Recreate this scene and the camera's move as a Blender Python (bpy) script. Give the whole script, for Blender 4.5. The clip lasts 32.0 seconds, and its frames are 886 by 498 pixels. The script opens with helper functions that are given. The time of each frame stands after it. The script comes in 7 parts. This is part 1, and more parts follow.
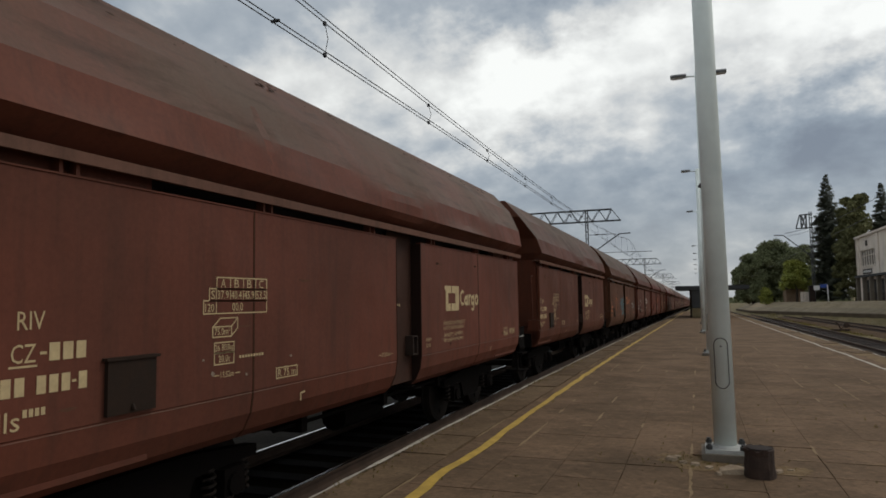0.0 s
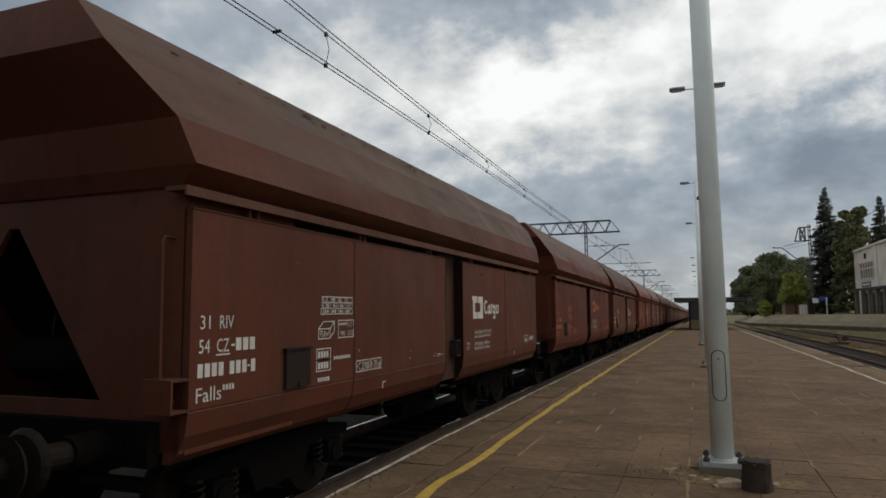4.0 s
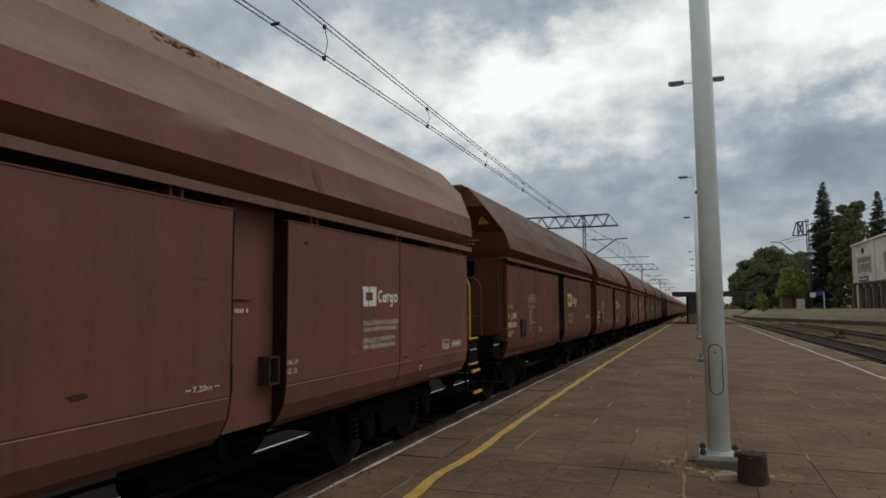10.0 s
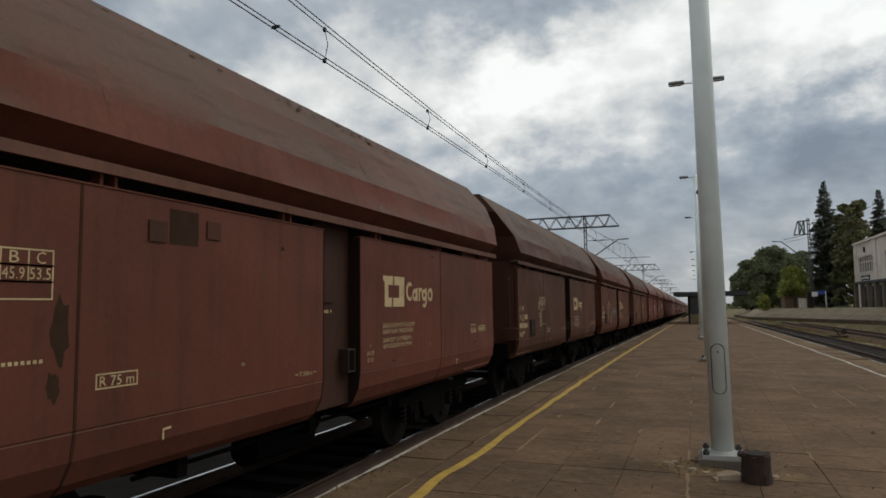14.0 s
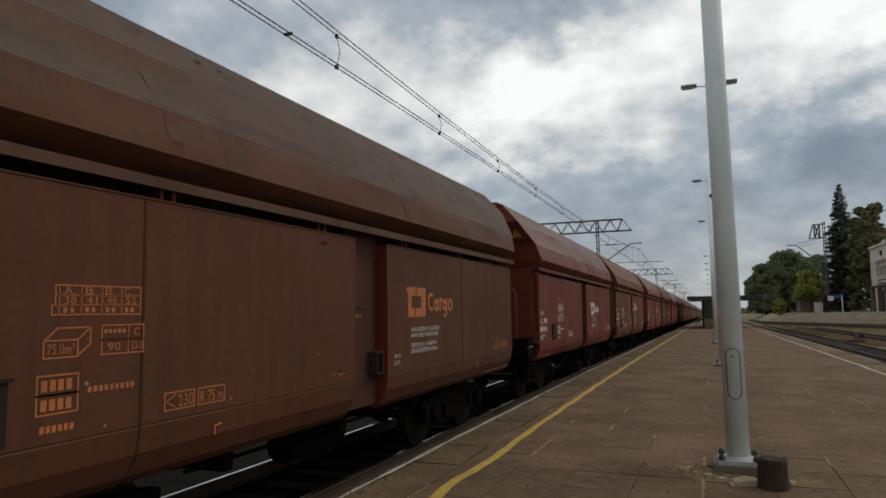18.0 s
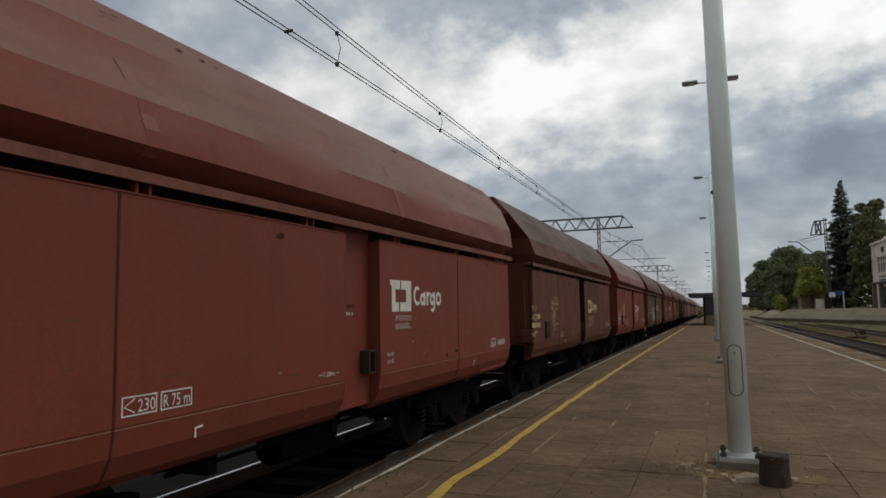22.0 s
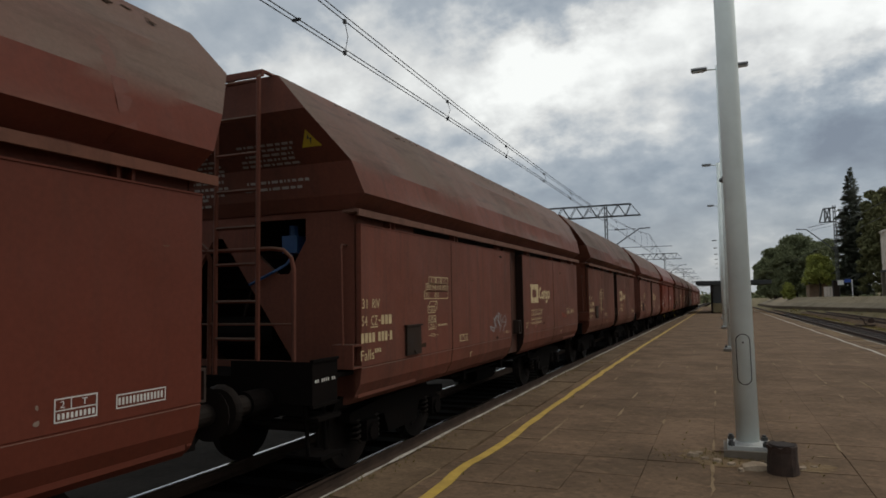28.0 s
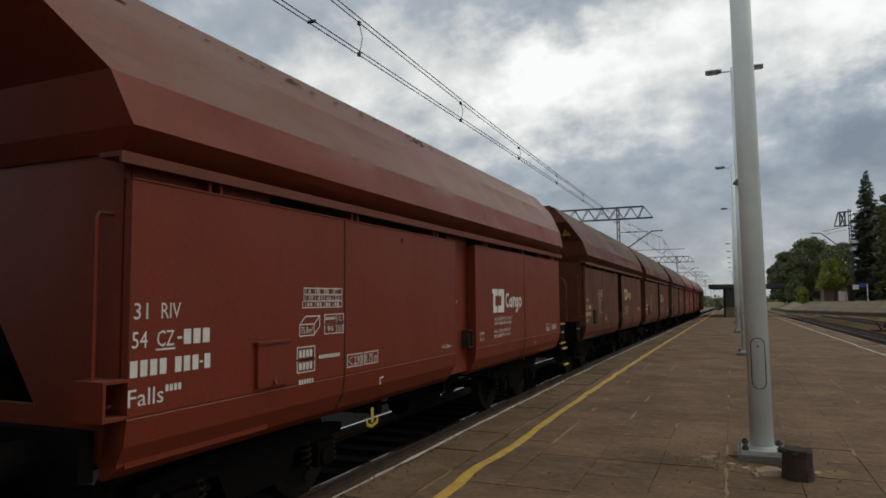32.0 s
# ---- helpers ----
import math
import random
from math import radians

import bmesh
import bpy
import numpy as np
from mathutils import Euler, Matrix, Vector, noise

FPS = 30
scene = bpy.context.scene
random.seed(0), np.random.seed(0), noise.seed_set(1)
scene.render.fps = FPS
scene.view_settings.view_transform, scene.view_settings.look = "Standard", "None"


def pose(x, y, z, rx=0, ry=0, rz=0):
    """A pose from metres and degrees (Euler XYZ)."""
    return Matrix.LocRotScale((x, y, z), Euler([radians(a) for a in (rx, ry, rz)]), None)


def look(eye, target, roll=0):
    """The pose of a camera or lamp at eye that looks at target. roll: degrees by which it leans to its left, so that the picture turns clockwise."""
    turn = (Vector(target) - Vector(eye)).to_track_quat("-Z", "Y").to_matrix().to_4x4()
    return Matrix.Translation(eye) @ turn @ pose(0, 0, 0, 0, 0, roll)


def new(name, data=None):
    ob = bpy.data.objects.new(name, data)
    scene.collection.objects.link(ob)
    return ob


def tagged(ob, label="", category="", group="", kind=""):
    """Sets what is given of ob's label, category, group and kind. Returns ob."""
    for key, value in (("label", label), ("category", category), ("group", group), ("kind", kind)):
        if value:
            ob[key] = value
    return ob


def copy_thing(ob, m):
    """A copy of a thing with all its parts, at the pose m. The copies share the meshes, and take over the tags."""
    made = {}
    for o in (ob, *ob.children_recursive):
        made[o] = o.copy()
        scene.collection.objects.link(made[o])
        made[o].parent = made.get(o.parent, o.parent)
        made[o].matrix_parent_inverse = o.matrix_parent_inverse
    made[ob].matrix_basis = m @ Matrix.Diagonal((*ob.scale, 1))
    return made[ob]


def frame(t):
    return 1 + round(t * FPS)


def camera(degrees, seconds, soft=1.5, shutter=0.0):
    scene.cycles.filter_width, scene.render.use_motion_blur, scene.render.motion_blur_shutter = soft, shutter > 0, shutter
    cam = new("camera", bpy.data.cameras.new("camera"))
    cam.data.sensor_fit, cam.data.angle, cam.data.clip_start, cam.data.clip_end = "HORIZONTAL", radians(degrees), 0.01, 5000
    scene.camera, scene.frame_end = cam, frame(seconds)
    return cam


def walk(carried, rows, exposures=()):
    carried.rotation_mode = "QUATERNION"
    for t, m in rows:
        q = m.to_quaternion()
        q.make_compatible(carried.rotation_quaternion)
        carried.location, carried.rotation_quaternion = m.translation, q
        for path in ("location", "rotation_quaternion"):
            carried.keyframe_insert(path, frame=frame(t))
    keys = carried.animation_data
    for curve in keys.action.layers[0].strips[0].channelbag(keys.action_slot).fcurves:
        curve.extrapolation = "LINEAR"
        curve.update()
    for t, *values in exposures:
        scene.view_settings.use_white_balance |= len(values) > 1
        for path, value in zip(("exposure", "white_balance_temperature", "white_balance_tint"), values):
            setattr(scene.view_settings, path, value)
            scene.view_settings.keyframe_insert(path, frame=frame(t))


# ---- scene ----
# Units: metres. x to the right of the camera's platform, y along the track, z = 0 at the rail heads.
# Plan fitted to the camera's view; settle() and motions() rescale it for the lens.
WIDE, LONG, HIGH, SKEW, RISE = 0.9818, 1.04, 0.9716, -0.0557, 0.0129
LOOK = [
    (0, -0.016, 0.056, 1.992, 94.38, 0.93, 20.83), (0.5, -0.014, 0.037, 1.999, 94.34, 0.42, 20.83), (1, -0.008, 0.026, 1.998, 94.87, 0.27, 20.55), (1.5, -0.011, 0.031, 1.997, 94.83, 0.08, 20.73),
    (2, -0.018, 0.028, 1.996, 95.01, 0.04, 20.86), (2.5, -0.011, 0.016, 1.999, 95.40, 0.19, 20.95), (3, -0.017, 0.034, 1.995, 95.46, 0.19, 20.97), (3.5, -0.003, 0.044, 1.994, 95.34, 0.60, 20.61),
    (5.5, -0.001, 0.016, 1.998, 94.99, -0.13, 21.30), (6, -0.005, 0.026, 1.994, 94.95, 0.05, 21.10), (6.5, -0.008, 0.040, 1.987, 94.61, 0.34, 21.23), (7, -0.012, 0.028, 1.997, 94.05, 0.46, 21.02),
    (7.5, -0.014, 0.042, 1.996, 94.05, 0.58, 20.26), (8, -0.009, 0.034, 1.993, 94.41, 0.59, 20.82), (8.5, -0.005, 0.031, 1.995, 94.75, 0.75, 20.77), (9, -0.001, 0.025, 1.997, 95.17, 0.47, 20.81),
    (9.5, 0.003, 0.032, 1.990, 95.10, 0.76, 20.75), (10, 0.001, 0.030, 1.993, 94.67, 0.37, 20.57), (10.5, -0.006, 0.029, 1.997, 94.69, 0.21, 20.52), (11, -0.005, 0.044, 1.989, 94.53, 0.26, 20.89),
    (11.5, -0.009, 0.029, 1.992, 94.82, 0.19, 20.79), (12, -0.012, 0.032, 1.996, 94.73, 0.24, 21.06), (12.5, -0.016, 0.046, 1.986, 94.54, 0.21, 21.11), (13, -0.018, 0.021, 1.993, 95.16, -0.06, 20.92),
    (13.5, -0.020, 0.046, 1.989, 94.96, 0.14, 20.91), (14, -0.004, 0.026, 1.990, 94.82, 0.75, 20.69), (14.5, -0.015, 0.028, 1.993, 94.29, 0.57, 20.30), (16.5, -0.018, 0.023, 1.987, 94.07, 0.92, 21.48),
    (17, -0.020, 0.034, 1.992, 94.35, 0.28, 21.41), (17.5, -0.018, 0.011, 1.992, 95.03, 0.45, 21.25), (18, -0.008, 0.020, 1.986, 95.27, 0.88, 21.72), (18.5, -0.002, 0.020, 1.982, 95.01, 1.07, 22.02),
    (19, -0.000, -0.001, 1.996, 95.04, 0.72, 21.73), (19.5, 0.004, 0.014, 1.983, 95.33, 0.81, 21.82), (20, -0.006, 0.021, 1.981, 94.97, 0.90, 22.12), (20.5, 0.005, -0.003, 1.987, 95.09, 1.27, 22.35),
    (21, -0.000, 0.021, 1.990, 95.56, 1.21, 22.22), (21.5, -0.004, 0.010, 1.987, 95.17, 0.84, 21.84), (22, -0.011, 0.025, 1.984, 95.05, 1.02, 21.82), (22.5, -0.017, 0.006, 1.986, 94.97, 1.07, 22.14),
    (23, -0.010, 0.025, 1.981, 95.13, 0.94, 22.08), (23.5, -0.008, 0.013, 1.991, 94.83, 1.01, 21.94), (24, -0.007, 0.016, 1.983, 94.97, 0.91, 21.89), (24.5, -0.004, 0.006, 1.988, 94.61, 0.51, 22.04),
    (25, -0.012, 0.005, 1.985, 94.40, 0.60, 22.18), (25.5, -0.015, -0.001, 1.983, 94.32, 0.60, 22.25), (27.5, -0.031, -0.000, 2.003, 94.36, 0.70, 21.97), (28, -0.026, 0.006, 2.002, 94.01, 1.00, 22.38),
    (28.5, -0.020, 0.007, 2.003, 94.34, 0.66, 22.42), (29, -0.019, -0.007, 2.003, 94.48, 0.79, 22.73), (29.5, -0.018, 0.010, 2.000, 94.32, 0.70, 22.36), (30, -0.015, 0.003, 2.002, 94.59, 0.87, 22.67),
    (30.5, -0.021, -0.009, 2.003, 94.57, 0.95, 22.64), (31, -0.030, 0.002, 2.000, 94.48, 1.20, 23.07), (31.5, -0.039, -0.011, 2.001, 94.05, 0.55, 23.34), (32, -0.044, -0.014, 2.000, 94.15, 0.56, 23.30),
]

cam = camera(67.0, 32.0, soft=1.7)
walk(cam, [(t, pose(*place)) for t, *place in LOOK], exposures=[(0, 0.0), (32, 0.0)])

# ---- world, sun ----
SUN_ELEVATION, SUN_AZIMUTH = 47.0, -56.0        # degrees; azimuth from +y towards -x


def make_world():
    w = bpy.data.worlds.new("overcast_sky")
    scene.world = w
    w.use_nodes = True
    nt = w.node_tree
    nt.nodes.clear()
    N, Lk = nt.nodes.new, nt.links.new
    out, bg = N("ShaderNodeOutputWorld"), N("ShaderNodeBackground")
    sky = N("ShaderNodeTexSky")
    sky.sky_type, sky.sun_disc = "NISHITA", False
    sky.sun_elevation, sky.sun_rotation = radians(SUN_ELEVATION), radians(-SUN_AZIMUTH)
    tc, sep = N("ShaderNodeTexCoord"), N("ShaderNodeSeparateXYZ")
    Lk(tc.outputs["Generated"], sep.inputs[0])

    def m(op, a, b=None, c=None):
        n = N("ShaderNodeMath")
        n.operation = op
        for i, v in enumerate((a, b, c)):
            if v is None:
                continue
            if isinstance(v, (int, float)):
                n.inputs[i].default_value = v
            else:
                Lk(v, n.inputs[i])
        return n.outputs[0]
    # the cloud layer lies on a plane overhead, so that it flattens towards the horizon
    lift = m("ADD", m("MAXIMUM", sep.outputs[2], 0.0), 0.50)
    flat = N("ShaderNodeCombineXYZ")
    Lk(m("DIVIDE", sep.outputs[0], lift), flat.inputs[0]), Lk(m("DIVIDE", sep.outputs[1], lift), flat.inputs[1])

    def noise_tex(scale, detail, rough, loc, dist, colour=False):
        mp, nz = N("ShaderNodeMapping"), N("ShaderNodeTexNoise")
        mp.inputs["Location"].default_value = loc
        nz.inputs["Scale"].default_value, nz.inputs["Detail"].default_value = scale, detail
        nz.inputs["Roughness"].default_value, nz.inputs["Distortion"].default_value = rough, dist
        Lk(flat.outputs[0], mp.inputs[0]), Lk(mp.outputs[0], nz.inputs["Vector"])
        return nz.outputs["Color" if colour else "Fac"]
    big, fine, puff = noise_tex(2.0, 2.0, 0.5, (1.7, 0.3, 0.9), 0.0), noise_tex(6.0, 6.0, 0.5, (7.3, 1.9, 0.4), 0.15), noise_tex(15.0, 5.0, 0.5, (2.3, 5.9, 3.4), 0.1)
    mix = m("ADD", m("ADD", m("MULTIPLY", big, 0.10), m("ADD", m("MULTIPLY", fine, 0.32), m("MULTIPLY", puff, 0.16))), 0.225)
    # the large thin and thick places of the cloud cover, with ragged edges
    rag, wob = N("ShaderNodeVectorMath"), N("ShaderNodeVectorMath")
    rag.operation, wob.operation = "MULTIPLY_ADD", "NORMALIZE"
    Lk(noise_tex(8.0, 5.0, 0.6, (3.1, 8.2, 1.0), 0.0, True), rag.inputs[0])
    rag.inputs[1].default_value = (0.20, 0.20, 0.20)
    shifted = N("ShaderNodeVectorMath")
    shifted.inputs[1].default_value = (-0.10, -0.10, -0.10)
    Lk(tc.outputs["Generated"], shifted.inputs[0]), Lk(shifted.outputs[0], rag.inputs[2]), Lk(rag.outputs[0], wob.inputs[0])
    for turn, rise, amount in THIN_CLOUD + THICK_CLOUD:
        vm = N("ShaderNodeVectorMath")
        vm.operation = "DOT_PRODUCT"
        Lk(wob.outputs[0], vm.inputs[0])
        turn, rise = radians(turn), radians(rise)
        vm.inputs[1].default_value = (-math.sin(turn) * math.cos(rise), math.cos(turn) * math.cos(rise), math.sin(rise))
        mix = m("ADD", mix, m("MULTIPLY", m("POWER", m("MAXIMUM", vm.outputs["Value"], 0.0), 210.0), amount))
    ramp = N("ShaderNodeValToRGB")
    e = ramp.color_ramp.elements
    e[0].position, e[0].color = 0.30, (0.235, 0.275, 0.335, 1)
    e[1].position, e[1].color = 0.66, (1.10, 1.12, 1.09, 1)
    for p, c in ((0.40, (0.332, 0.388, 0.450, 1)), (0.48, (0.465, 0.515, 0.562, 1)), (0.57, (0.785, 0.80, 0.79, 1))):
        k = e.new(p)
        k.color = c
    Lk(mix, ramp.inputs[0])
    # brighter, warmer haze towards the horizon
    hz = N("ShaderNodeMapRange")
    hz.inputs["From Min"].default_value, hz.inputs["From Max"].default_value = 0.20, 0.0
    hz.interpolation_type = "SMOOTHSTEP"
    Lk(sep.outputs[2], hz.inputs["Value"])
    haze = N("ShaderNodeMix")
    haze.data_type = "RGBA"
    haze.inputs[7].default_value = (0.50, 0.49, 0.465, 1)
    Lk(m("MULTIPLY", hz.outputs[0], 0.36), haze.inputs[0]), Lk(ramp.outputs[0], haze.inputs[6])
    skym = N("ShaderNodeMix")
    skym.data_type, skym.blend_type = "RGBA", "MIX"
    skym.inputs[0].default_value = 0.06
    sk = N("ShaderNodeVectorMath")
    sk.operation = "SCALE"
    sk.inputs["Scale"].default_value = 0.1
    Lk(sky.outputs[0], sk.inputs[0])
    Lk(haze.outputs[2], skym.inputs[6]), Lk(sk.outputs[0], skym.inputs[7])
    Lk(skym.outputs[2], bg.inputs[0])
    bg.inputs[1].default_value = SKY_STRENGTH
    Lk(bg.outputs[0], out.inputs[0])


SKY_STRENGTH = 0.91
THIN_CLOUD = (                                  # azimuth from +y towards -x and elevation in degrees, how much thinner
    (8.9, 20.4, 0.11), (1.8, 24.0, 0.10), (13.7, 20.6, 0.09), (-8.0, 18.4, 0.08), (33.9, 18.5, 0.08), (21.2, 21.2, 0.08),
    (-11.6, 17.8, 0.07), (18.5, 14.0, 0.07), (13.7, 13.9, 0.06), (26.1, 18.9, 0.06), (40.1, 28.3, 0.05), (4.3, 20.0, 0.05),
    (32.9, 20.8, 0.05), (-4.3, 22.0, 0.05), (1.3, 11.3, 0.04), (-13.8, 25.2, 0.04), (-15.9, 19.7, 0.04), (1.8, 28.3, 0.04),
    (4.4, 16.8, 0.04), (-10.3, 26.0, 0.04), (35.5, 28.9, 0.04), (-15.7, 17.0, 0.04), (-3.2, 19.5, 0.03), (-10.4, 6.1, 0.03),
    (-15.3, 8.6, 0.03), (18.7, 18.9, 0.02), (13.7, 17.3, 0.02), (43.9, 23.4, 0.02), (-6.6, 5.1, 0.01),
)
THICK_CLOUD = (                                 # the same, how much thicker
    (53.8, 21.5, -0.07), (50.1, 22.2, -0.06), (55.9, 19.6, -0.06),
    (4.7, 6.7, -0.12), (-11.4, 11.9, -0.11), (9.3, 24.7, -0.10), (37.6, 23.1, -0.08), (20.1, 25.1, -0.08), (28.1, 25.0, -0.08),
    (-15.6, 14.3, -0.07), (26.1, 14.2, -0.07), (16.2, 25.0, -0.07), (-6.8, 8.4, -0.07), (16.3, 9.5, -0.06), (-0.0, 19.5, -0.06),
    (-11.2, 9.0, -0.06), (-15.1, 5.8, -0.06), (12.9, 9.5, -0.06), (32.1, 24.7, -0.05), (44.2, 20.2, -0.05), (6.4, 28.9, -0.04),
    (-3.8, 9.6, -0.04), (11.1, 29.4, -0.04), (6.4, 24.4, -0.03), (-7.8, 12.4, -0.03), (9.0, 13.7, -0.03), (-8.2, 21.3, -0.02),
    (16.0, 29.6, -0.02), (1.5, 5.3, -0.02), (49.1, 28.1, -0.02), (21.0, 29.7, -0.02), (-3.7, 6.4, -0.02), (-3.9, 12.8, -0.01),
    (44.0, 13.9, -0.01), (53.0, 21.7, -0.01),
)
make_world()
sun = new("sun", bpy.data.lights.new("sun", "SUN"))
sun.data.energy, sun.data.angle, sun.data.color = 0.88, radians(30), (1.0, 0.90, 0.76)
az, el = radians(SUN_AZIMUTH), radians(SUN_ELEVATION)
sun.matrix_world = look((-math.sin(az) * math.cos(el), math.cos(az) * math.cos(el), math.sin(el)), (0, 0, 0))


# ---- materials ----
def material(name, base, rough=0.7, metal=0.0, vary=0.25, tone=(0, 0, 0), scale=2.0, grain=40.0, bump=0.15, streak=0.0, streak_tone=(0, 0, 0),
             dust=0.0, dust_tone=(0.3, 0.25, 0.2), spec=0.4, per_object=0.0, stretch=(1, 1, 1), ground=False, dent=0.0, grime=0.0, fade=0.0):
    """A painted, stained surface: broad stains towards tone, fine grain, vertical streaks, dust on what faces up."""
    mt = bpy.data.materials.new(name)
    mt.use_nodes = True
    nt = mt.node_tree
    N, Lk = nt.nodes.new, nt.links.new
    b = nt.nodes["Principled BSDF"]
    b.inputs["Metallic"].default_value, b.inputs["Specular IOR Level"].default_value = metal, spec
    tc, info = N("ShaderNodeTexCoord"), N("ShaderNodeObjectInfo")
    off = N("ShaderNodeVectorMath")
    off.operation = "MULTIPLY_ADD"
    Lk(info.outputs["Random"], off.inputs[0])
    off.inputs[1].default_value = (37.0, 53.0, 19.0)
    if ground:                                  # one pattern that runs on over all pieces
        geo_at = N("ShaderNodeNewGeometry")
        Lk(geo_at.outputs["Position"], off.inputs[2])
        off.inputs[1].default_value = (0, 0, 0)
    else:
        Lk(tc.outputs["Object"], off.inputs[2])
    mp = N("ShaderNodeMapping")
    mp.inputs["Scale"].default_value = stretch
    Lk(off.outputs[0], mp.inputs[0])

    def nz(sc, det, vec, rg=0.6):
        n = N("ShaderNodeTexNoise")
        n.inputs["Scale"].default_value, n.inputs["Detail"].default_value, n.inputs["Roughness"].default_value = sc, det, rg
        Lk(vec, n.inputs["Vector"])
        return n.outputs["Fac"]

    def rng(v, a, c, lo=0.0, hi=1.0):
        n = N("ShaderNodeMapRange")
        n.inputs[1].default_value, n.inputs[2].default_value, n.inputs[3].default_value, n.inputs[4].default_value = a, c, lo, hi
        Lk(v, n.inputs[0])
        return n.outputs[0]

    def blend(fac, a, c, mode="MIX"):
        n = N("ShaderNodeMix")
        n.data_type, n.blend_type = "RGBA", mode
        for sock, v in ((n.inputs[0], fac), (n.inputs[6], a), (n.inputs[7], c)):
            if hasattr(v, "is_output"):
                Lk(v, sock)
            elif isinstance(v, (int, float)):
                sock.default_value = v
            else:
                sock.default_value = (*v, 1)
        return n.outputs[2]
    broad = nz(scale, 5.0, mp.outputs[0])
    fine = nz(grain, 4.0, mp.outputs[0])
    col = blend(rng(broad, 0.38, 0.68, 0.0, vary), base, tone)
    if fade:                                    # large faded and fresher areas
        col = blend(rng(nz(0.32, 3.0, mp.outputs[0], 0.55), 0.40, 0.66, 0.0, fade), col, (min(1.0, base[0] * 1.28), base[1] * 1.12, base[2] * 1.08))
    if streak:
        sm = N("ShaderNodeMapping")
        sm.inputs["Scale"].default_value = (7.0, 7.0, 0.55)
        Lk(off.outputs[0], sm.inputs[0])
        col = blend(rng(nz(1.0, 5.0, sm.outputs[0], 0.65), 0.48, 0.72, 0.0, streak), col, streak_tone)
    if ground:                                  # lighter worn flecks and dark grime at a smaller scale
        col = blend(rng(nz(scale * 4.5, 6.0, mp.outputs[0], 0.68), 0.50, 0.74, 0.0, 0.34), col, tuple(min(1.0, c * 1.55) for c in base))
        col = blend(rng(nz(scale * 2.3, 6.0, off.outputs[0], 0.7), 0.52, 0.75, 0.0, 0.42), col, tuple(c * 0.42 for c in tone))
        col = blend(rng(nz(scale * 16.0, 5.0, mp.outputs[0], 0.7), 0.50, 0.72, 0.0, 0.5), col, tuple(c * 0.5 for c in tone))
        col = blend(rng(nz(scale * 9.0, 5.0, off.outputs[0], 0.75), 0.56, 0.74, 0.0, 0.30), col, tuple(min(1.0, c * 1.9) for c in base))
    if dust:
        geo, sp = N("ShaderNodeNewGeometry"), N("ShaderNodeSeparateXYZ")
        Lk(geo.outputs["Normal"], sp.inputs[0])
        up = N("ShaderNodeMath")
        up.operation = "MULTIPLY"
        Lk(rng(sp.outputs[2], 0.30, 0.52, 0.0, dust), up.inputs[0])
        Lk(rng(broad, 0.30, 0.62, 0.30, 1.0), up.inputs[1])
        col = blend(up.outputs[0], col, dust_tone)
        # smeared coal grime, drawn out along the wagon, on what faces up
        gm, gu = N("ShaderNodeMapping"), N("ShaderNodeMath")
        gm.inputs["Scale"].default_value = (3.2, 0.55, 3.2)
        Lk(off.outputs[0], gm.inputs[0])
        gu.operation = "MULTIPLY"
        Lk(rng(sp.outputs[2], 0.22, 0.45, 0.0, 1.0), gu.inputs[0])
        Lk(rng(nz(1.6, 6.0, gm.outputs[0], 0.7), 0.50, 0.74, 0.0, grime), gu.inputs[1])
        col = blend(gu.outputs[0], col, (0.040, 0.024, 0.016))
    col = blend(rng(fine, 0.3, 0.7, 0.0, 0.16), col, (0, 0, 0))
    if per_object:
        hsv = N("ShaderNodeHueSaturation")
        Lk(rng(info.outputs["Random"], 0.0, 1.0, 1 - per_object, 1 + per_object), hsv.inputs["Value"])
        Lk(col, hsv.inputs["Color"])
        col = hsv.outputs[0]
    Lk(col, b.inputs["Base Color"])
    Lk(rng(broad, 0.3, 0.7, rough - 0.08, rough + 0.1), b.inputs["Roughness"])
    if bump:
        bp = N("ShaderNodeBump")
        bp.inputs["Strength"].default_value, bp.inputs["Distance"].default_value = bump, 0.01
        Lk(fine, bp.inputs["Height"])
        if dent:                                # shallow dents and waves in the sheet
            bd = N("ShaderNodeBump")
            bd.inputs["Strength"].default_value, bd.inputs["Distance"].default_value = dent, 0.10
            Lk(nz(0.9, 2.5, mp.outputs[0], 0.5), bd.inputs["Height"])
            Lk(bd.outputs[0], bp.inputs["Normal"])
        Lk(bp.outputs[0], b.inputs["Normal"])
    return mt


def paint(name, base, tone, dust_tone, rough=0.62, vary=0.6, streak=0.4, dent=0.55, grime=0.75, fade=0.6):
    return material(name, base, rough, vary=vary, tone=tone, scale=0.55, grain=26, bump=0.08, streak=streak, streak_tone=(0.045, 0.028, 0.02),
                    dust=0.90, dust_tone=dust_tone, spec=0.16, dent=dent, grime=grime, fade=fade)


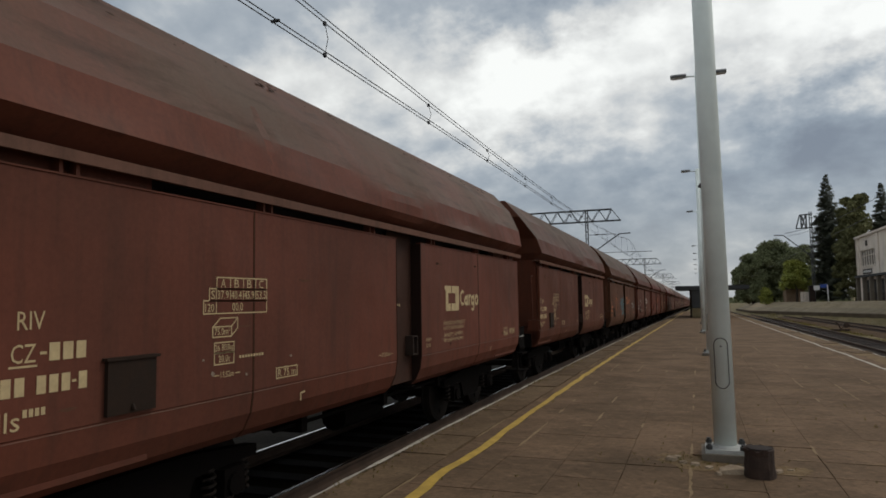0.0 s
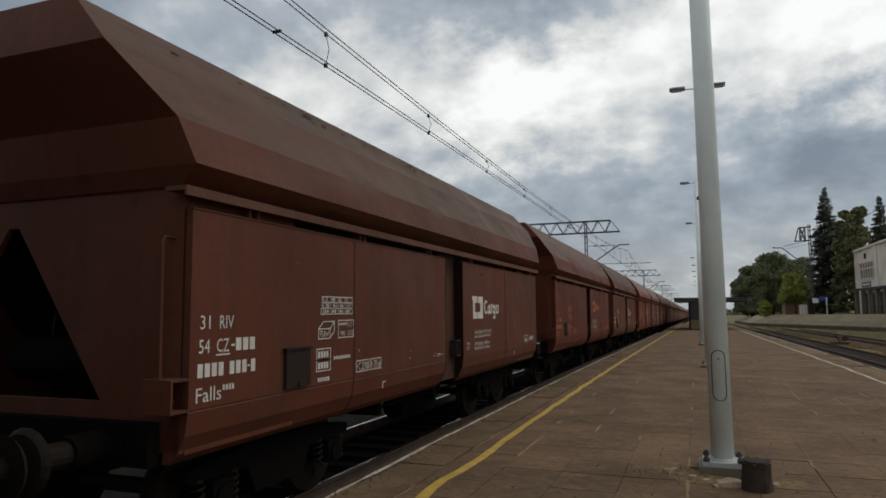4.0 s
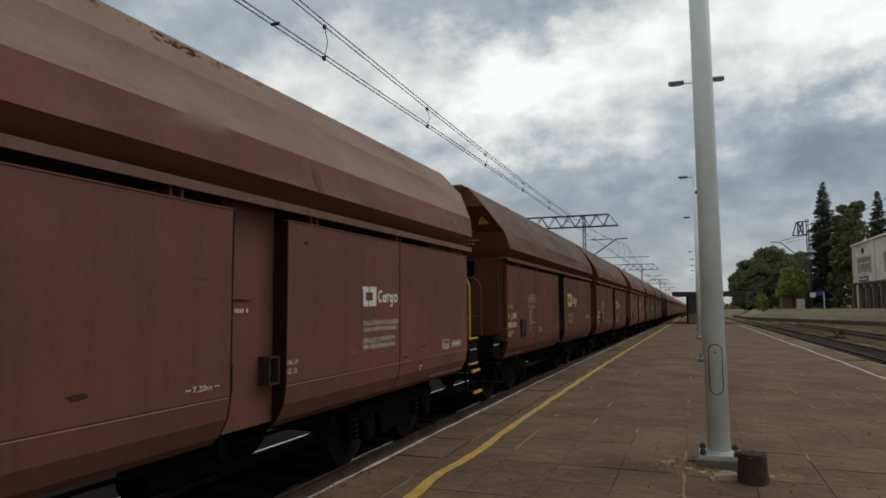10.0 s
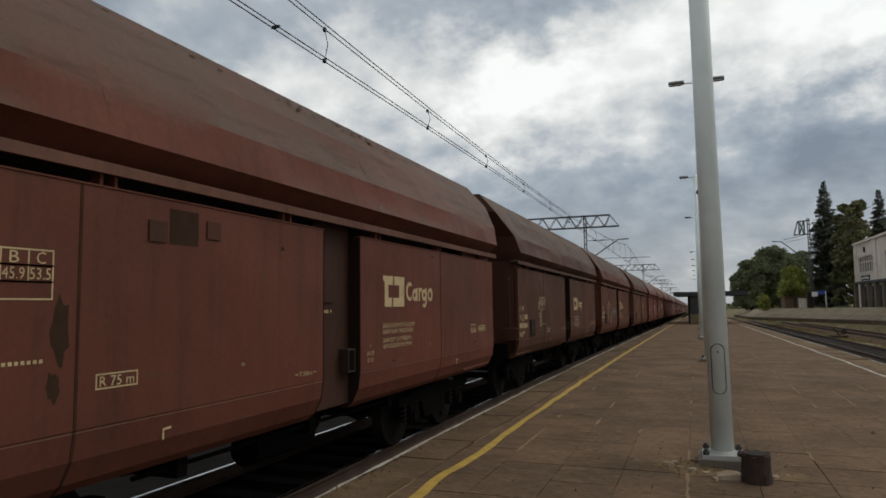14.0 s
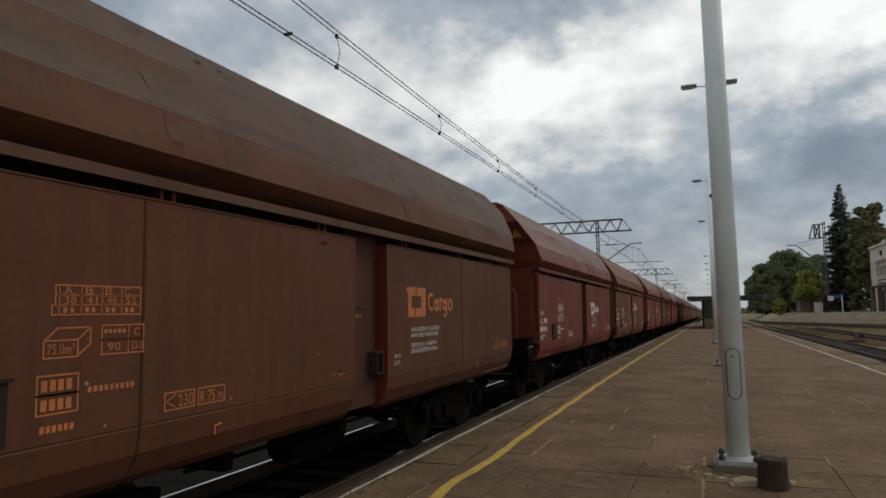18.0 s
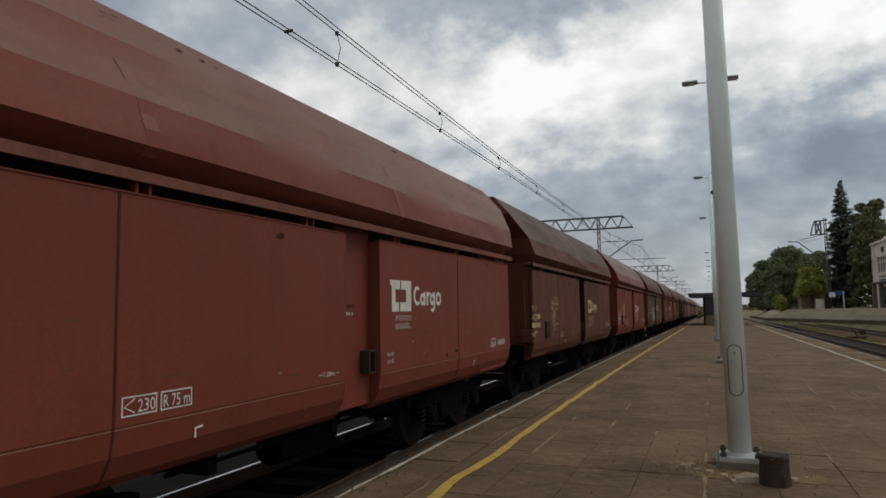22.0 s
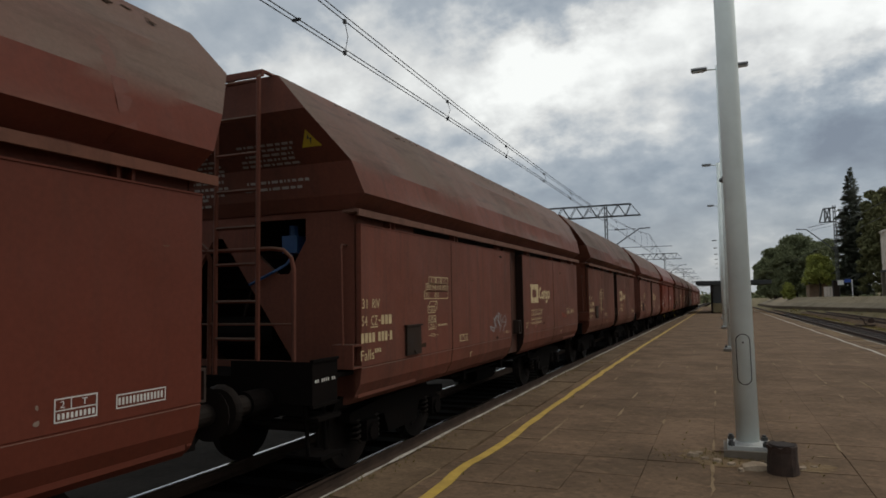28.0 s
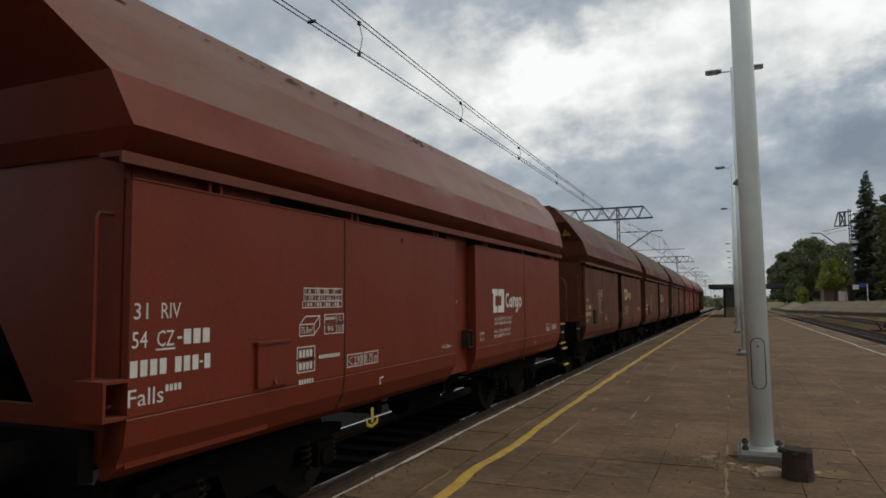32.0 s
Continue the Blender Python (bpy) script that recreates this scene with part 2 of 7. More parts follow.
PAINT = {
    "brown": paint("brown_wagon_paint", (0.1110, 0.0352, 0.0188), (0.0640, 0.0250, 0.0145), (0.0990, 0.0680, 0.0490)),
    "dark": paint("dark_brown_wagon_paint", (0.0855, 0.0340, 0.0194), (0.0502, 0.0243, 0.0145), (0.1249, 0.0871, 0.0614)),
    "rust": paint("rusty_brown_wagon_paint", (0.1000, 0.0405, 0.0200), (0.0560, 0.0280, 0.0155), (0.0980, 0.0710, 0.0520)),
    "chestnut": paint("chestnut_wagon_paint", (0.1390, 0.0475, 0.0300), (0.0850, 0.0340, 0.0230), (0.1260, 0.0890, 0.0670)),
    "maroon": paint("maroon_wagon_paint", (0.1480, 0.0350, 0.0205), (0.1000, 0.0290, 0.0185), (0.1750, 0.1130, 0.0880), rough=0.5, vary=0.4, streak=0.15, grime=0.3, fade=0.4),
    "brick": paint("faded_brick_red_wagon_paint", (0.1750, 0.0430, 0.0270), (0.1300, 0.0360, 0.0240), (0.2050, 0.1240, 0.0930), rough=0.55, vary=0.4, streak=0.15, dent=0.3, grime=0.3, fade=0.4),
    "oxide": paint("red_brown_wagon_paint", (0.1188, 0.0300, 0.0172), (0.0781, 0.0237, 0.0144), (0.1420, 0.0970, 0.0740), vary=0.35, streak=0.2, grime=0.5, fade=0.4),
    "red": paint("fresh_red_wagon_paint", (0.1620, 0.0295, 0.0137), (0.1254, 0.0274, 0.0137), (0.1900, 0.1130, 0.0830), rough=0.45, vary=0.3, streak=0.12, dent=0.25, grime=0.3, fade=0.25),
    "dusty": paint("dusty_faded_red_wagon_paint", (0.150, 0.062, 0.043), (0.105, 0.046, 0.032), (0.265, 0.185, 0.140), vary=0.5, streak=0.3, grime=0.3),
    "orange": paint("faded_orange_brown_wagon_paint", (0.142, 0.052, 0.029), (0.085, 0.037, 0.023), (0.205, 0.115, 0.062)),
}
EAVES = {tone: paint("dusty_eaves_" + tone, *rows, grime=0.2, rough=0.8) for tone, rows in {
    "brown": ((0.135, 0.066, 0.044), (0.085, 0.040, 0.027), (0.15, 0.10, 0.07)), "dark": ((0.105, 0.060, 0.044), (0.06, 0.036, 0.026), (0.13, 0.09, 0.07)),
    "rust": ((0.115, 0.066, 0.045), (0.07, 0.040, 0.027), (0.14, 0.09, 0.06)), "chestnut": ((0.150, 0.080, 0.058), (0.10, 0.052, 0.038), (0.16, 0.11, 0.08)),
    "maroon": ((0.140, 0.060, 0.045), (0.10, 0.042, 0.032), (0.16, 0.10, 0.08)), "brick": ((0.175, 0.075, 0.055), (0.12, 0.050, 0.036), (0.19, 0.12, 0.09)), "oxide": ((0.135, 0.062, 0.042), (0.09, 0.040, 0.028), (0.16, 0.10, 0.07)),
    "red": ((0.150, 0.052, 0.036), (0.11, 0.036, 0.024), (0.18, 0.11, 0.08)), "dusty": ((0.175, 0.10, 0.075), (0.12, 0.066, 0.048), (0.26, 0.18, 0.14)),
    "orange": ((0.165, 0.080, 0.050), (0.10, 0.05, 0.032), (0.22, 0.12, 0.06))}.items()}
# grime on the middle panel, with the recess's shade mixed into its colour
GRIME_SHADE_PANEL = paint("grimy_shaded_middle_panel", (0.068, 0.030, 0.020), (0.032, 0.018, 0.013), (0.08, 0.05, 0.036), streak=0.6)
LETTER = {
    "cream": material("cream_lettering", (0.59, 0.46, 0.25), 0.7, vary=0.5, tone=(0.34, 0.24, 0.14), scale=6, bump=0),
    "white": material("white_lettering", (0.68, 0.67, 0.62), 0.7, vary=0.4, tone=(0.38, 0.30, 0.26), scale=6, bump=0),
    "orange": material("orange_lettering", (0.50, 0.155, 0.045), 0.7, vary=0.5, tone=(0.25, 0.10, 0.05), scale=6, bump=0),
}
# soot taken darker still: this black carries the deep shade under the train
M_SOOT_SHADE = material("sooty_shaded_steel", (0.006, 0.005, 0.0045), 0.9, vary=0.6, tone=(0.011, 0.008, 0.007), scale=3, grain=30, bump=0.2, spec=0.04)
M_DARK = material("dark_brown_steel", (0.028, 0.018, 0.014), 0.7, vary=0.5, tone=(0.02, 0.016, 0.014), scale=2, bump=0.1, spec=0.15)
# wheel steel is darkened as well, for the shade between the bogies
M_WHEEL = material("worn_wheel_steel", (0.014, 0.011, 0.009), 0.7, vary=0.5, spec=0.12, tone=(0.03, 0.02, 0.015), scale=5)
M_RAILTOP = material("polished_rail_head", (0.50, 0.50, 0.51), 0.18, metal=1.0, vary=0.2, tone=(0.4, 0.38, 0.36), scale=3, bump=0)
M_RAIL = material("rusty_rail", (0.075, 0.045, 0.030), 0.8, vary=0.5, tone=(0.04, 0.03, 0.022), scale=4)
# near-black colour puts the passing train's shade into the ballast
M_BALLAST = material("shaded_oily_ballast", (0.010, 0.008, 0.006), 1.0, vary=0.6, tone=(0.006, 0.005, 0.004), scale=1.2, grain=24, bump=0.9, spec=0.0)
M_BALLAST_RUSTY = material("rusty_brown_ballast", (0.135, 0.088, 0.052), 0.95, vary=0.7, tone=(0.066, 0.043, 0.027), scale=0.8, grain=18, bump=0.9, spec=0.1)
# ground beyond the train, its shadow put into this very dark colour
M_CINDER_SHADE = material("shaded_cinder_and_gravel", (0.020, 0.015, 0.011), 0.95, vary=0.8, tone=(0.012, 0.010, 0.008), scale=0.9, grain=12, bump=1.0, ground=True, spec=0.08)
M_EARTH = material("dry_earth_and_grass", (0.205, 0.155, 0.072), 0.95, vary=0.75, tone=(0.110, 0.098, 0.040), scale=0.35, grain=9, bump=0.8)
M_SLAB = material("worn_concrete_slab", (0.176, 0.113, 0.069), 0.92, vary=0.85, tone=(0.096, 0.066, 0.042), scale=0.9, grain=16, bump=0.5, per_object=0.05, ground=True, spec=0.12)
M_JOINT = material("dirt_in_joints", (0.160, 0.108, 0.064), 0.95, vary=0.95, tone=(0.240, 0.165, 0.092), scale=1.1, grain=40, bump=0.5, ground=True, spec=0.1)
M_COPING = material("dirty_concrete_coping", (0.168, 0.114, 0.068), 0.92, vary=0.8, tone=(0.088, 0.058, 0.036), scale=1.2, grain=20, bump=0.5, per_object=0.07, ground=True, spec=0.12)
M_GRAVEL = material("pale_sandy_gravel", (0.300, 0.240, 0.155), 0.95, vary=0.7, tone=(0.20, 0.160, 0.095), scale=0.3, grain=14, bump=0.15, ground=True)
M_YELLOW = material("worn_yellow_line_paint", (0.53, 0.345, 0.055), 0.7, vary=0.5, tone=(0.27, 0.18, 0.05), scale=5, grain=30, bump=0.1)
M_WHITELINE = material("worn_white_line_paint", (0.58, 0.53, 0.45), 0.75, vary=0.6, tone=(0.17, 0.145, 0.115), scale=4, grain=30, bump=0.1)
M_POST = material("light_grey_post_paint", (0.82, 0.90, 0.88), 0.6, vary=0.25, tone=(0.76, 0.80, 0.77), scale=0.9, grain=2.0, bump=0.0, spec=0.25)
M_POSTBASE = material("weathered_base_plate_paint", (0.46, 0.47, 0.45), 0.7, vary=0.6, tone=(0.27, 0.26, 0.24), scale=5, grain=30, bump=0.1, spec=0.2)
M_POSTDARK = material("dark_line_and_lock", (0.06, 0.06, 0.06), 0.6, vary=0.2, bump=0)
M_GALV = material("galvanised_steel", (0.20, 0.21, 0.22), 0.5, metal=0.4, vary=0.4, tone=(0.12, 0.12, 0.125), scale=4)
M_WIRE = material("dark_wire", (0.03, 0.03, 0.033), 0.5, metal=0.3, vary=0.1, bump=0)
M_MAST = material("grey_mast_steel", (0.075, 0.08, 0.085), 0.6, vary=0.4, tone=(0.05, 0.05, 0.05), scale=2)
M_GLASS_LAMP = material("lamp_cover", (0.55, 0.56, 0.55), 0.25, vary=0.1, bump=0)
M_KERB = material("earth_stained_concrete", (0.125, 0.098, 0.068), 0.95, vary=0.8, tone=(0.075, 0.058, 0.038), scale=0.8, grain=20, bump=0.5, spec=0.08)
M_PALECONCRETE = material("broken_pale_concrete", (0.36, 0.28, 0.20), 0.95, vary=0.7, tone=(0.20, 0.145, 0.095), scale=9, grain=40, bump=0.6, spec=0.1)
M_CONCRETE = material("old_concrete", (0.165, 0.138, 0.108), 0.9, vary=0.6, tone=(0.13, 0.115, 0.095), scale=3, grain=30, bump=0.5)
M_GRIME = material("brown_grime", (0.055, 0.034, 0.022), 0.95, vary=0.5, tone=(0.03, 0.02, 0.014), scale=6, bump=0.2, spec=0.05)
M_RUST = material("rusted_iron", (0.052, 0.030, 0.021), 0.9, vary=0.7, tone=(0.026, 0.019, 0.016), scale=8, grain=50, bump=0.5)
M_YELLOWMETAL = material("yellow_safety_paint", (0.55, 0.40, 0.03), 0.5, vary=0.4, tone=(0.35, 0.25, 0.05), scale=4, bump=0)
M_REDMETAL = material("red_handle_paint", (0.45, 0.06, 0.035), 0.45, vary=0.3, tone=(0.25, 0.05, 0.03), scale=5, bump=0)
M_BLUE = material("blue_valve_paint", (0.018, 0.065, 0.17), 0.4, vary=0.3, tone=(0.03, 0.06, 0.12), scale=5, bump=0)
M_LEAF = material("broad_leaves", (0.185, 0.205, 0.105), 0.7, vary=0.7, tone=(0.120, 0.138, 0.072), scale=0.6, grain=8, bump=0, spec=0.2)
M_LEAFLIGHT = material("light_green_leaves", (0.32, 0.34, 0.075), 0.7, vary=0.6, tone=(0.155, 0.185, 0.05), scale=0.7, grain=8, bump=0, spec=0.2)
M_LEAFOLIVE = material("olive_leaves", (0.165, 0.165, 0.075), 0.75, vary=0.7, tone=(0.10, 0.105, 0.05), scale=0.6, grain=8, bump=0, spec=0.15)
M_NEEDLE = material("spruce_needles", (0.125, 0.135, 0.100), 0.8, vary=0.6, tone=(0.055, 0.064, 0.044), scale=0.7, grain=8, bump=0, spec=0.15)
M_BARK = material("bark", (0.055, 0.042, 0.032), 0.95, vary=0.5, tone=(0.03, 0.024, 0.02), scale=3, bump=0.5)
M_PLASTER = material("pale_warm_plaster", (0.72, 0.64, 0.56), 0.9, vary=0.5, tone=(0.46, 0.40, 0.35), scale=0.5, grain=12, bump=0.1)
M_WINDOW = material("dark_window_glass", (0.05, 0.06, 0.07), 0.15, vary=0.2, bump=0, spec=0.6)
M_ROOFDARK = material("dark_roofing_felt", (0.035, 0.037, 0.038), 0.85, vary=0.4, tone=(0.055, 0.055, 0.055), scale=1)
M_SHELTER = material("cream_shelter_wall", (0.36, 0.29, 0.16), 0.8, vary=0.4, tone=(0.22, 0.17, 0.10), scale=1)
M_SIGNBLUE = material("blue_sign", (0.03, 0.08, 0.35), 0.4, vary=0.1, bump=0)
M_SIGNWHITE = material("white_sign", (0.72, 0.72, 0.70), 0.5, vary=0.15, tone=(0.55, 0.55, 0.52), bump=0)
M_BRICK = material("weathered_brick_wall", (0.27, 0.185, 0.12), 0.9, vary=0.5, tone=(0.13, 0.09, 0.065), scale=1.0)

M_SEAM = material("rusty_weld_seam", (0.062, 0.028, 0.016), 0.85, vary=0.6, tone=(0.030, 0.017, 0.012), scale=4, bump=0.1, spec=0.1)
# near-black for parts in the middle gap: shade put into the colour
M_GAP_SHADE = material("gap_shade_sheet", (0.024, 0.014, 0.011), 0.9, vary=0.6, tone=(0.030, 0.017, 0.012), scale=2.5, grain=30, bump=0.15, spec=0.05)
M_LOCK = material("dark_bracket_steel", (0.045, 0.030, 0.024), 0.75, vary=0.5, tone=(0.022, 0.015, 0.012), scale=6, bump=0.1, spec=0.15)
M_PAVING = material("pale_worn_paving", (0.27, 0.225, 0.160), 0.92, vary=0.8, tone=(0.17, 0.138, 0.092), scale=0.6, grain=12, bump=0.2, spec=0.12)
M_SAND = material("pale_sand", (0.285, 0.205, 0.12), 0.95, vary=0.8, tone=(0.20, 0.14, 0.085), scale=9, grain=60, bump=0.3, spec=0.1)
M_NOTICE = material("greyed_white_lettering", (0.34, 0.30, 0.27), 0.8, vary=0.5, tone=(0.2, 0.16, 0.14), scale=8, bump=0)
M_DIRT = material("pale_sandy_dirt", (0.215, 0.148, 0.082), 0.95, vary=0.8, tone=(0.135, 0.088, 0.048), scale=7, grain=60, bump=0.6, ground=True, spec=0.1)
M_WEED = material("dry_yellow_weeds", (0.230, 0.175, 0.062), 0.9, vary=0.7, tone=(0.105, 0.100, 0.035), scale=1.5, grain=20, bump=0, ground=True, spec=0.15)

# ---- small mesh tools ----
def box(bm, x0, x1, y0, y1, z0, z1):
    v = [bm.verts.new((x, y, z)) for z in (z0, z1) for y in (y0, y1) for x in (x0, x1)]
    for q in ((0, 2, 3, 1), (4, 5, 7, 6), (0, 1, 5, 4), (2, 6, 7, 3), (0, 4, 6, 2), (1, 3, 7, 5)):
        bm.faces.new([v[i] for i in q])
    return v


def ring_frame(d):
    d = Vector(d).normalized()
    a = d.cross(Vector((0, 0, 1))) if abs(d.z) < 0.95 else d.cross(Vector((1, 0, 0)))
    a.normalize()
    return a, d.cross(a)


def tube(bm, pts, r, seg=8, r1=None, caps=True):
    """A round tube along the points, of radius r (to r1 at its end)."""
    pts = [Vector(p) for p in pts]
    rings, n = [], len(pts)
    for i, p in enumerate(pts):
        d = (pts[min(i + 1, n - 1)] - pts[max(i - 1, 0)])
        a, b = ring_frame(d)
        rr = r if r1 is None else r + (r1 - r) * i / (n - 1)
        if rings:
            la = (rings[-1][0].co - pts[i - 1]).normalized()
            a = (la - d.normalized() * la.dot(d.normalized())).normalized()
            b = d.normalized().cross(a)
        rings.append([bm.verts.new(p + rr * (math.cos(2 * math.pi * k / seg) * a + math.sin(2 * math.pi * k / seg) * b)) for k in range(seg)])
    for q, s in zip(rings, rings[1:]):
        for k in range(seg):
            bm.faces.new((q[k], q[(k + 1) % seg], s[(k + 1) % seg], s[k]))
    if caps:
        bm.faces.new(rings[0][::-1])
        bm.faces.new(rings[-1])


def extrude_poly(bm, poly, axis, a0, a1):
    """A flat polygon (pairs of the two other axes, in xyz order) drawn out along axis from a0 to a1."""
    def at(p, a):
        return (a, *p) if axis == "x" else (p[0], a, p[1]) if axis == "y" else (*p, a)
    lo, hi = [bm.verts.new(at(p, a0)) for p in poly], [bm.verts.new(at(p, a1)) for p in poly]
    n = len(poly)
    for i in range(n):
        bm.faces.new((lo[i], lo[(i + 1) % n], hi[(i + 1) % n], hi[i]))
    bm.faces.new(lo[::-1])
    bm.faces.new(hi)


def loft(bm, sections, caps=True):
    """Skin between sections, lists of 3D points of one length."""
    rings = [[bm.verts.new(p) for p in s] for s in sections]
    n = len(rings[0])
    for q, s in zip(rings, rings[1:]):
        for k in range(n):
            bm.faces.new((q[k], q[(k + 1) % n], s[(k + 1) % n], s[k]))
    if caps:
        bm.faces.new(rings[0][::-1])
        bm.faces.new(rings[-1])


def as_mesh(name, bm, mat, smooth=False, bevel=0.0):
    if bevel:
        bmesh.ops.bevel(bm, geom=[e for e in bm.edges if len(e.link_faces) == 2 and e.calc_face_angle(0) > 0.5], offset=bevel, segments=1, affect="EDGES")
    bmesh.ops.recalc_face_normals(bm, faces=bm.faces[:])
    me = bpy.data.meshes.new(name)
    bm.to_mesh(me)
    bm.free()
    me.materials.append(mat)
    if smooth:
        me.shade_smooth()
    return me


def part(name, bm, mat, parent, label="", smooth=False, bevel=0.0):
    ob = new(name, as_mesh(name, bm, mat, smooth, bevel))
    ob.parent = parent
    if label:
        ob["label"] = label
    return ob


def thing(name, label, category, at=None, group="", kind=""):
    ob = new(name)
    ob.empty_display_size = 0.2
    if at is not None:
        ob.matrix_basis = at
    return tagged(ob, label, category, group, kind)


def solid(name, bm, mat, label, category, group="", kind="", at=None, smooth=False, bevel=0.0):
    ob = new(name, as_mesh(name, bm, mat, smooth, bevel))
    if at is not None:
        ob.matrix_basis = at
    return tagged(ob, label, category, group, kind)


def words(text, width=None, height=0.1):
    """Flat mesh letters of the built-in font: vertices (x, y) and faces, height of capitals as given."""
    cu = bpy.data.curves.new("words", "FONT")
    cu.body, cu.size = text, height / 0.69
    cu.resolution_u = 2
    ob = bpy.data.objects.new("words", cu)
    me = ob.to_mesh()
    pts, faces = [tuple(v.co[:2]) for v in me.vertices], [tuple(p.vertices) for p in me.polygons]
    ob.to_mesh_clear()
    bpy.data.objects.remove(ob)
    bpy.data.curves.remove(cu)
    x0, x1 = min(p[0] for p in pts), max(p[0] for p in pts)
    k = width / (x1 - x0) if width else 1.0
    return [((x - x0) * k, y) for x, y in pts], faces


def lay(bm, pts, faces, x, y, z):
    """Flat letters laid on a side that faces +x."""
    vs = [bm.verts.new((x, y + a, z + b)) for a, b in pts]
    for f in faces:
        try:
            bm.faces.new([vs[i] for i in f])
        except ValueError:
            pass


def ribbon(bm, pts, w, x):
    """A flat painted stroke on a side that faces +x; pts are (y, z)."""
    prev = None
    for i, p in enumerate(pts):
        a, b = Vector(pts[max(i - 1, 0)]), Vector(pts[min(i + 1, len(pts) - 1)])
        d = (b - a).normalized()
        nrm = Vector((-d.y, d.x)) * w / 2
        cur = [bm.verts.new((x, p[0] + nrm.x, p[1] + nrm.y)), bm.verts.new((x, p[0] - nrm.x, p[1] - nrm.y))]
        if prev:
            bm.faces.new((prev[0], cur[0], cur[1], prev[1]))
        prev = cur


def plate(bm, x, y0, y1, z0, z1):
    bm.faces.new([bm.verts.new(p) for p in ((x, y0, z0), (x, y1, z0), (x, y1, z1), (x, y0, z1))])


def outline(bm, x, y0, y1, z0, z1, w=0.012):
    plate(bm, x, y0, y1, z0, z0 + w), plate(bm, x, y0, y1, z1 - w, z1)
    plate(bm, x, y0, y0 + w, z0 + w, z1 - w), plate(bm, x, y1 - w, y1, z0 + w, z1 - w)


# ---- lie of the land ----
def fall(y):
    """The line drops gently beyond the near end of the platform."""
    g = 0.0 if y < 5 else (y - 5) ** 2 / 40 if y < 25 else y - 15
    return -0.0108 * min(g, 420.0)


def fall_slope(y):
    return (fall(y + 5) - fall(y - 5)) / 10


TRACK = -5.03
TRACK_2 = 7.25
PLAT_L, PLAT_R, PLAT_Z = -3.38, 5.0, 0.26
STATIONS = [-340, -200, -100, -40, -15, 0, 5, 10, 15, 20, 25, 35, 50, 75, 110, 160, 230, 320, 420]


def strip(name, x0, x1, z0, z1, ys, mat, label, category, kind="structure", bumpy=0.0):
    """A long bar that follows the lie of the land."""
    bm = bmesh.new()
    loft(bm, [[(x0, y, z0 + fall(y)), (x1, y, z0 + fall(y)), (x1, y, z1 + fall(y)), (x0, y, z1 + fall(y))] for y in ys])
    return solid(name, bm, mat, label, category, kind=kind)



def yard_edge(y):
    return max(7.0, min(19.4, 19.4 - 0.23 * (y - 63)))


def yard(x, y):
    """The station yard, raised above the tracks up a sandy bank to fit the camera's view; farther on it reaches closer
    to the line.
    """
    u = (x - yard_edge(y)) / 4.6
    return -0.42 if u <= 0 else -0.42 + 2.3 * min(1.0, u) ** 0.8
# ---- ground, tracks, platform ----
def build_ground():
    bm = bmesh.new()
    xs = [-1500, -300, -60, -14, -8, -2, 3] + [7 + 0.7 * i for i in range(30)] + [30, 45, 90, 300, 1500]
    ys = [-1500, -340, -100, -15, 5, 15, 25] + [34 + 3 * i for i in range(46)] + [220, 430, 900, 1800]
    grid = [[bm.verts.new((x, y, max(-0.42, yard(x, y) - 0.10) + fall(y))) for x in xs] for y in ys]
    for a, b in zip(grid, grid[1:]):
        for i in range(len(xs) - 1):
            bm.faces.new((a[i], a[i + 1], b[i + 1], b[i]))
    strip("cinder_yard", -26.0, TRACK - 1.6, -0.5, -0.37, [-60, -20, 0, 5, 10, 15, 20, 25, 40, 60, 90, 140], M_CINDER_SHADE, "cinder and gravel between the farther tracks, darkened for shade", "gravel")
    solid("ground", bm, M_EARTH, "dry trampled earth with thin yellowing grass", "ground", kind="structure")


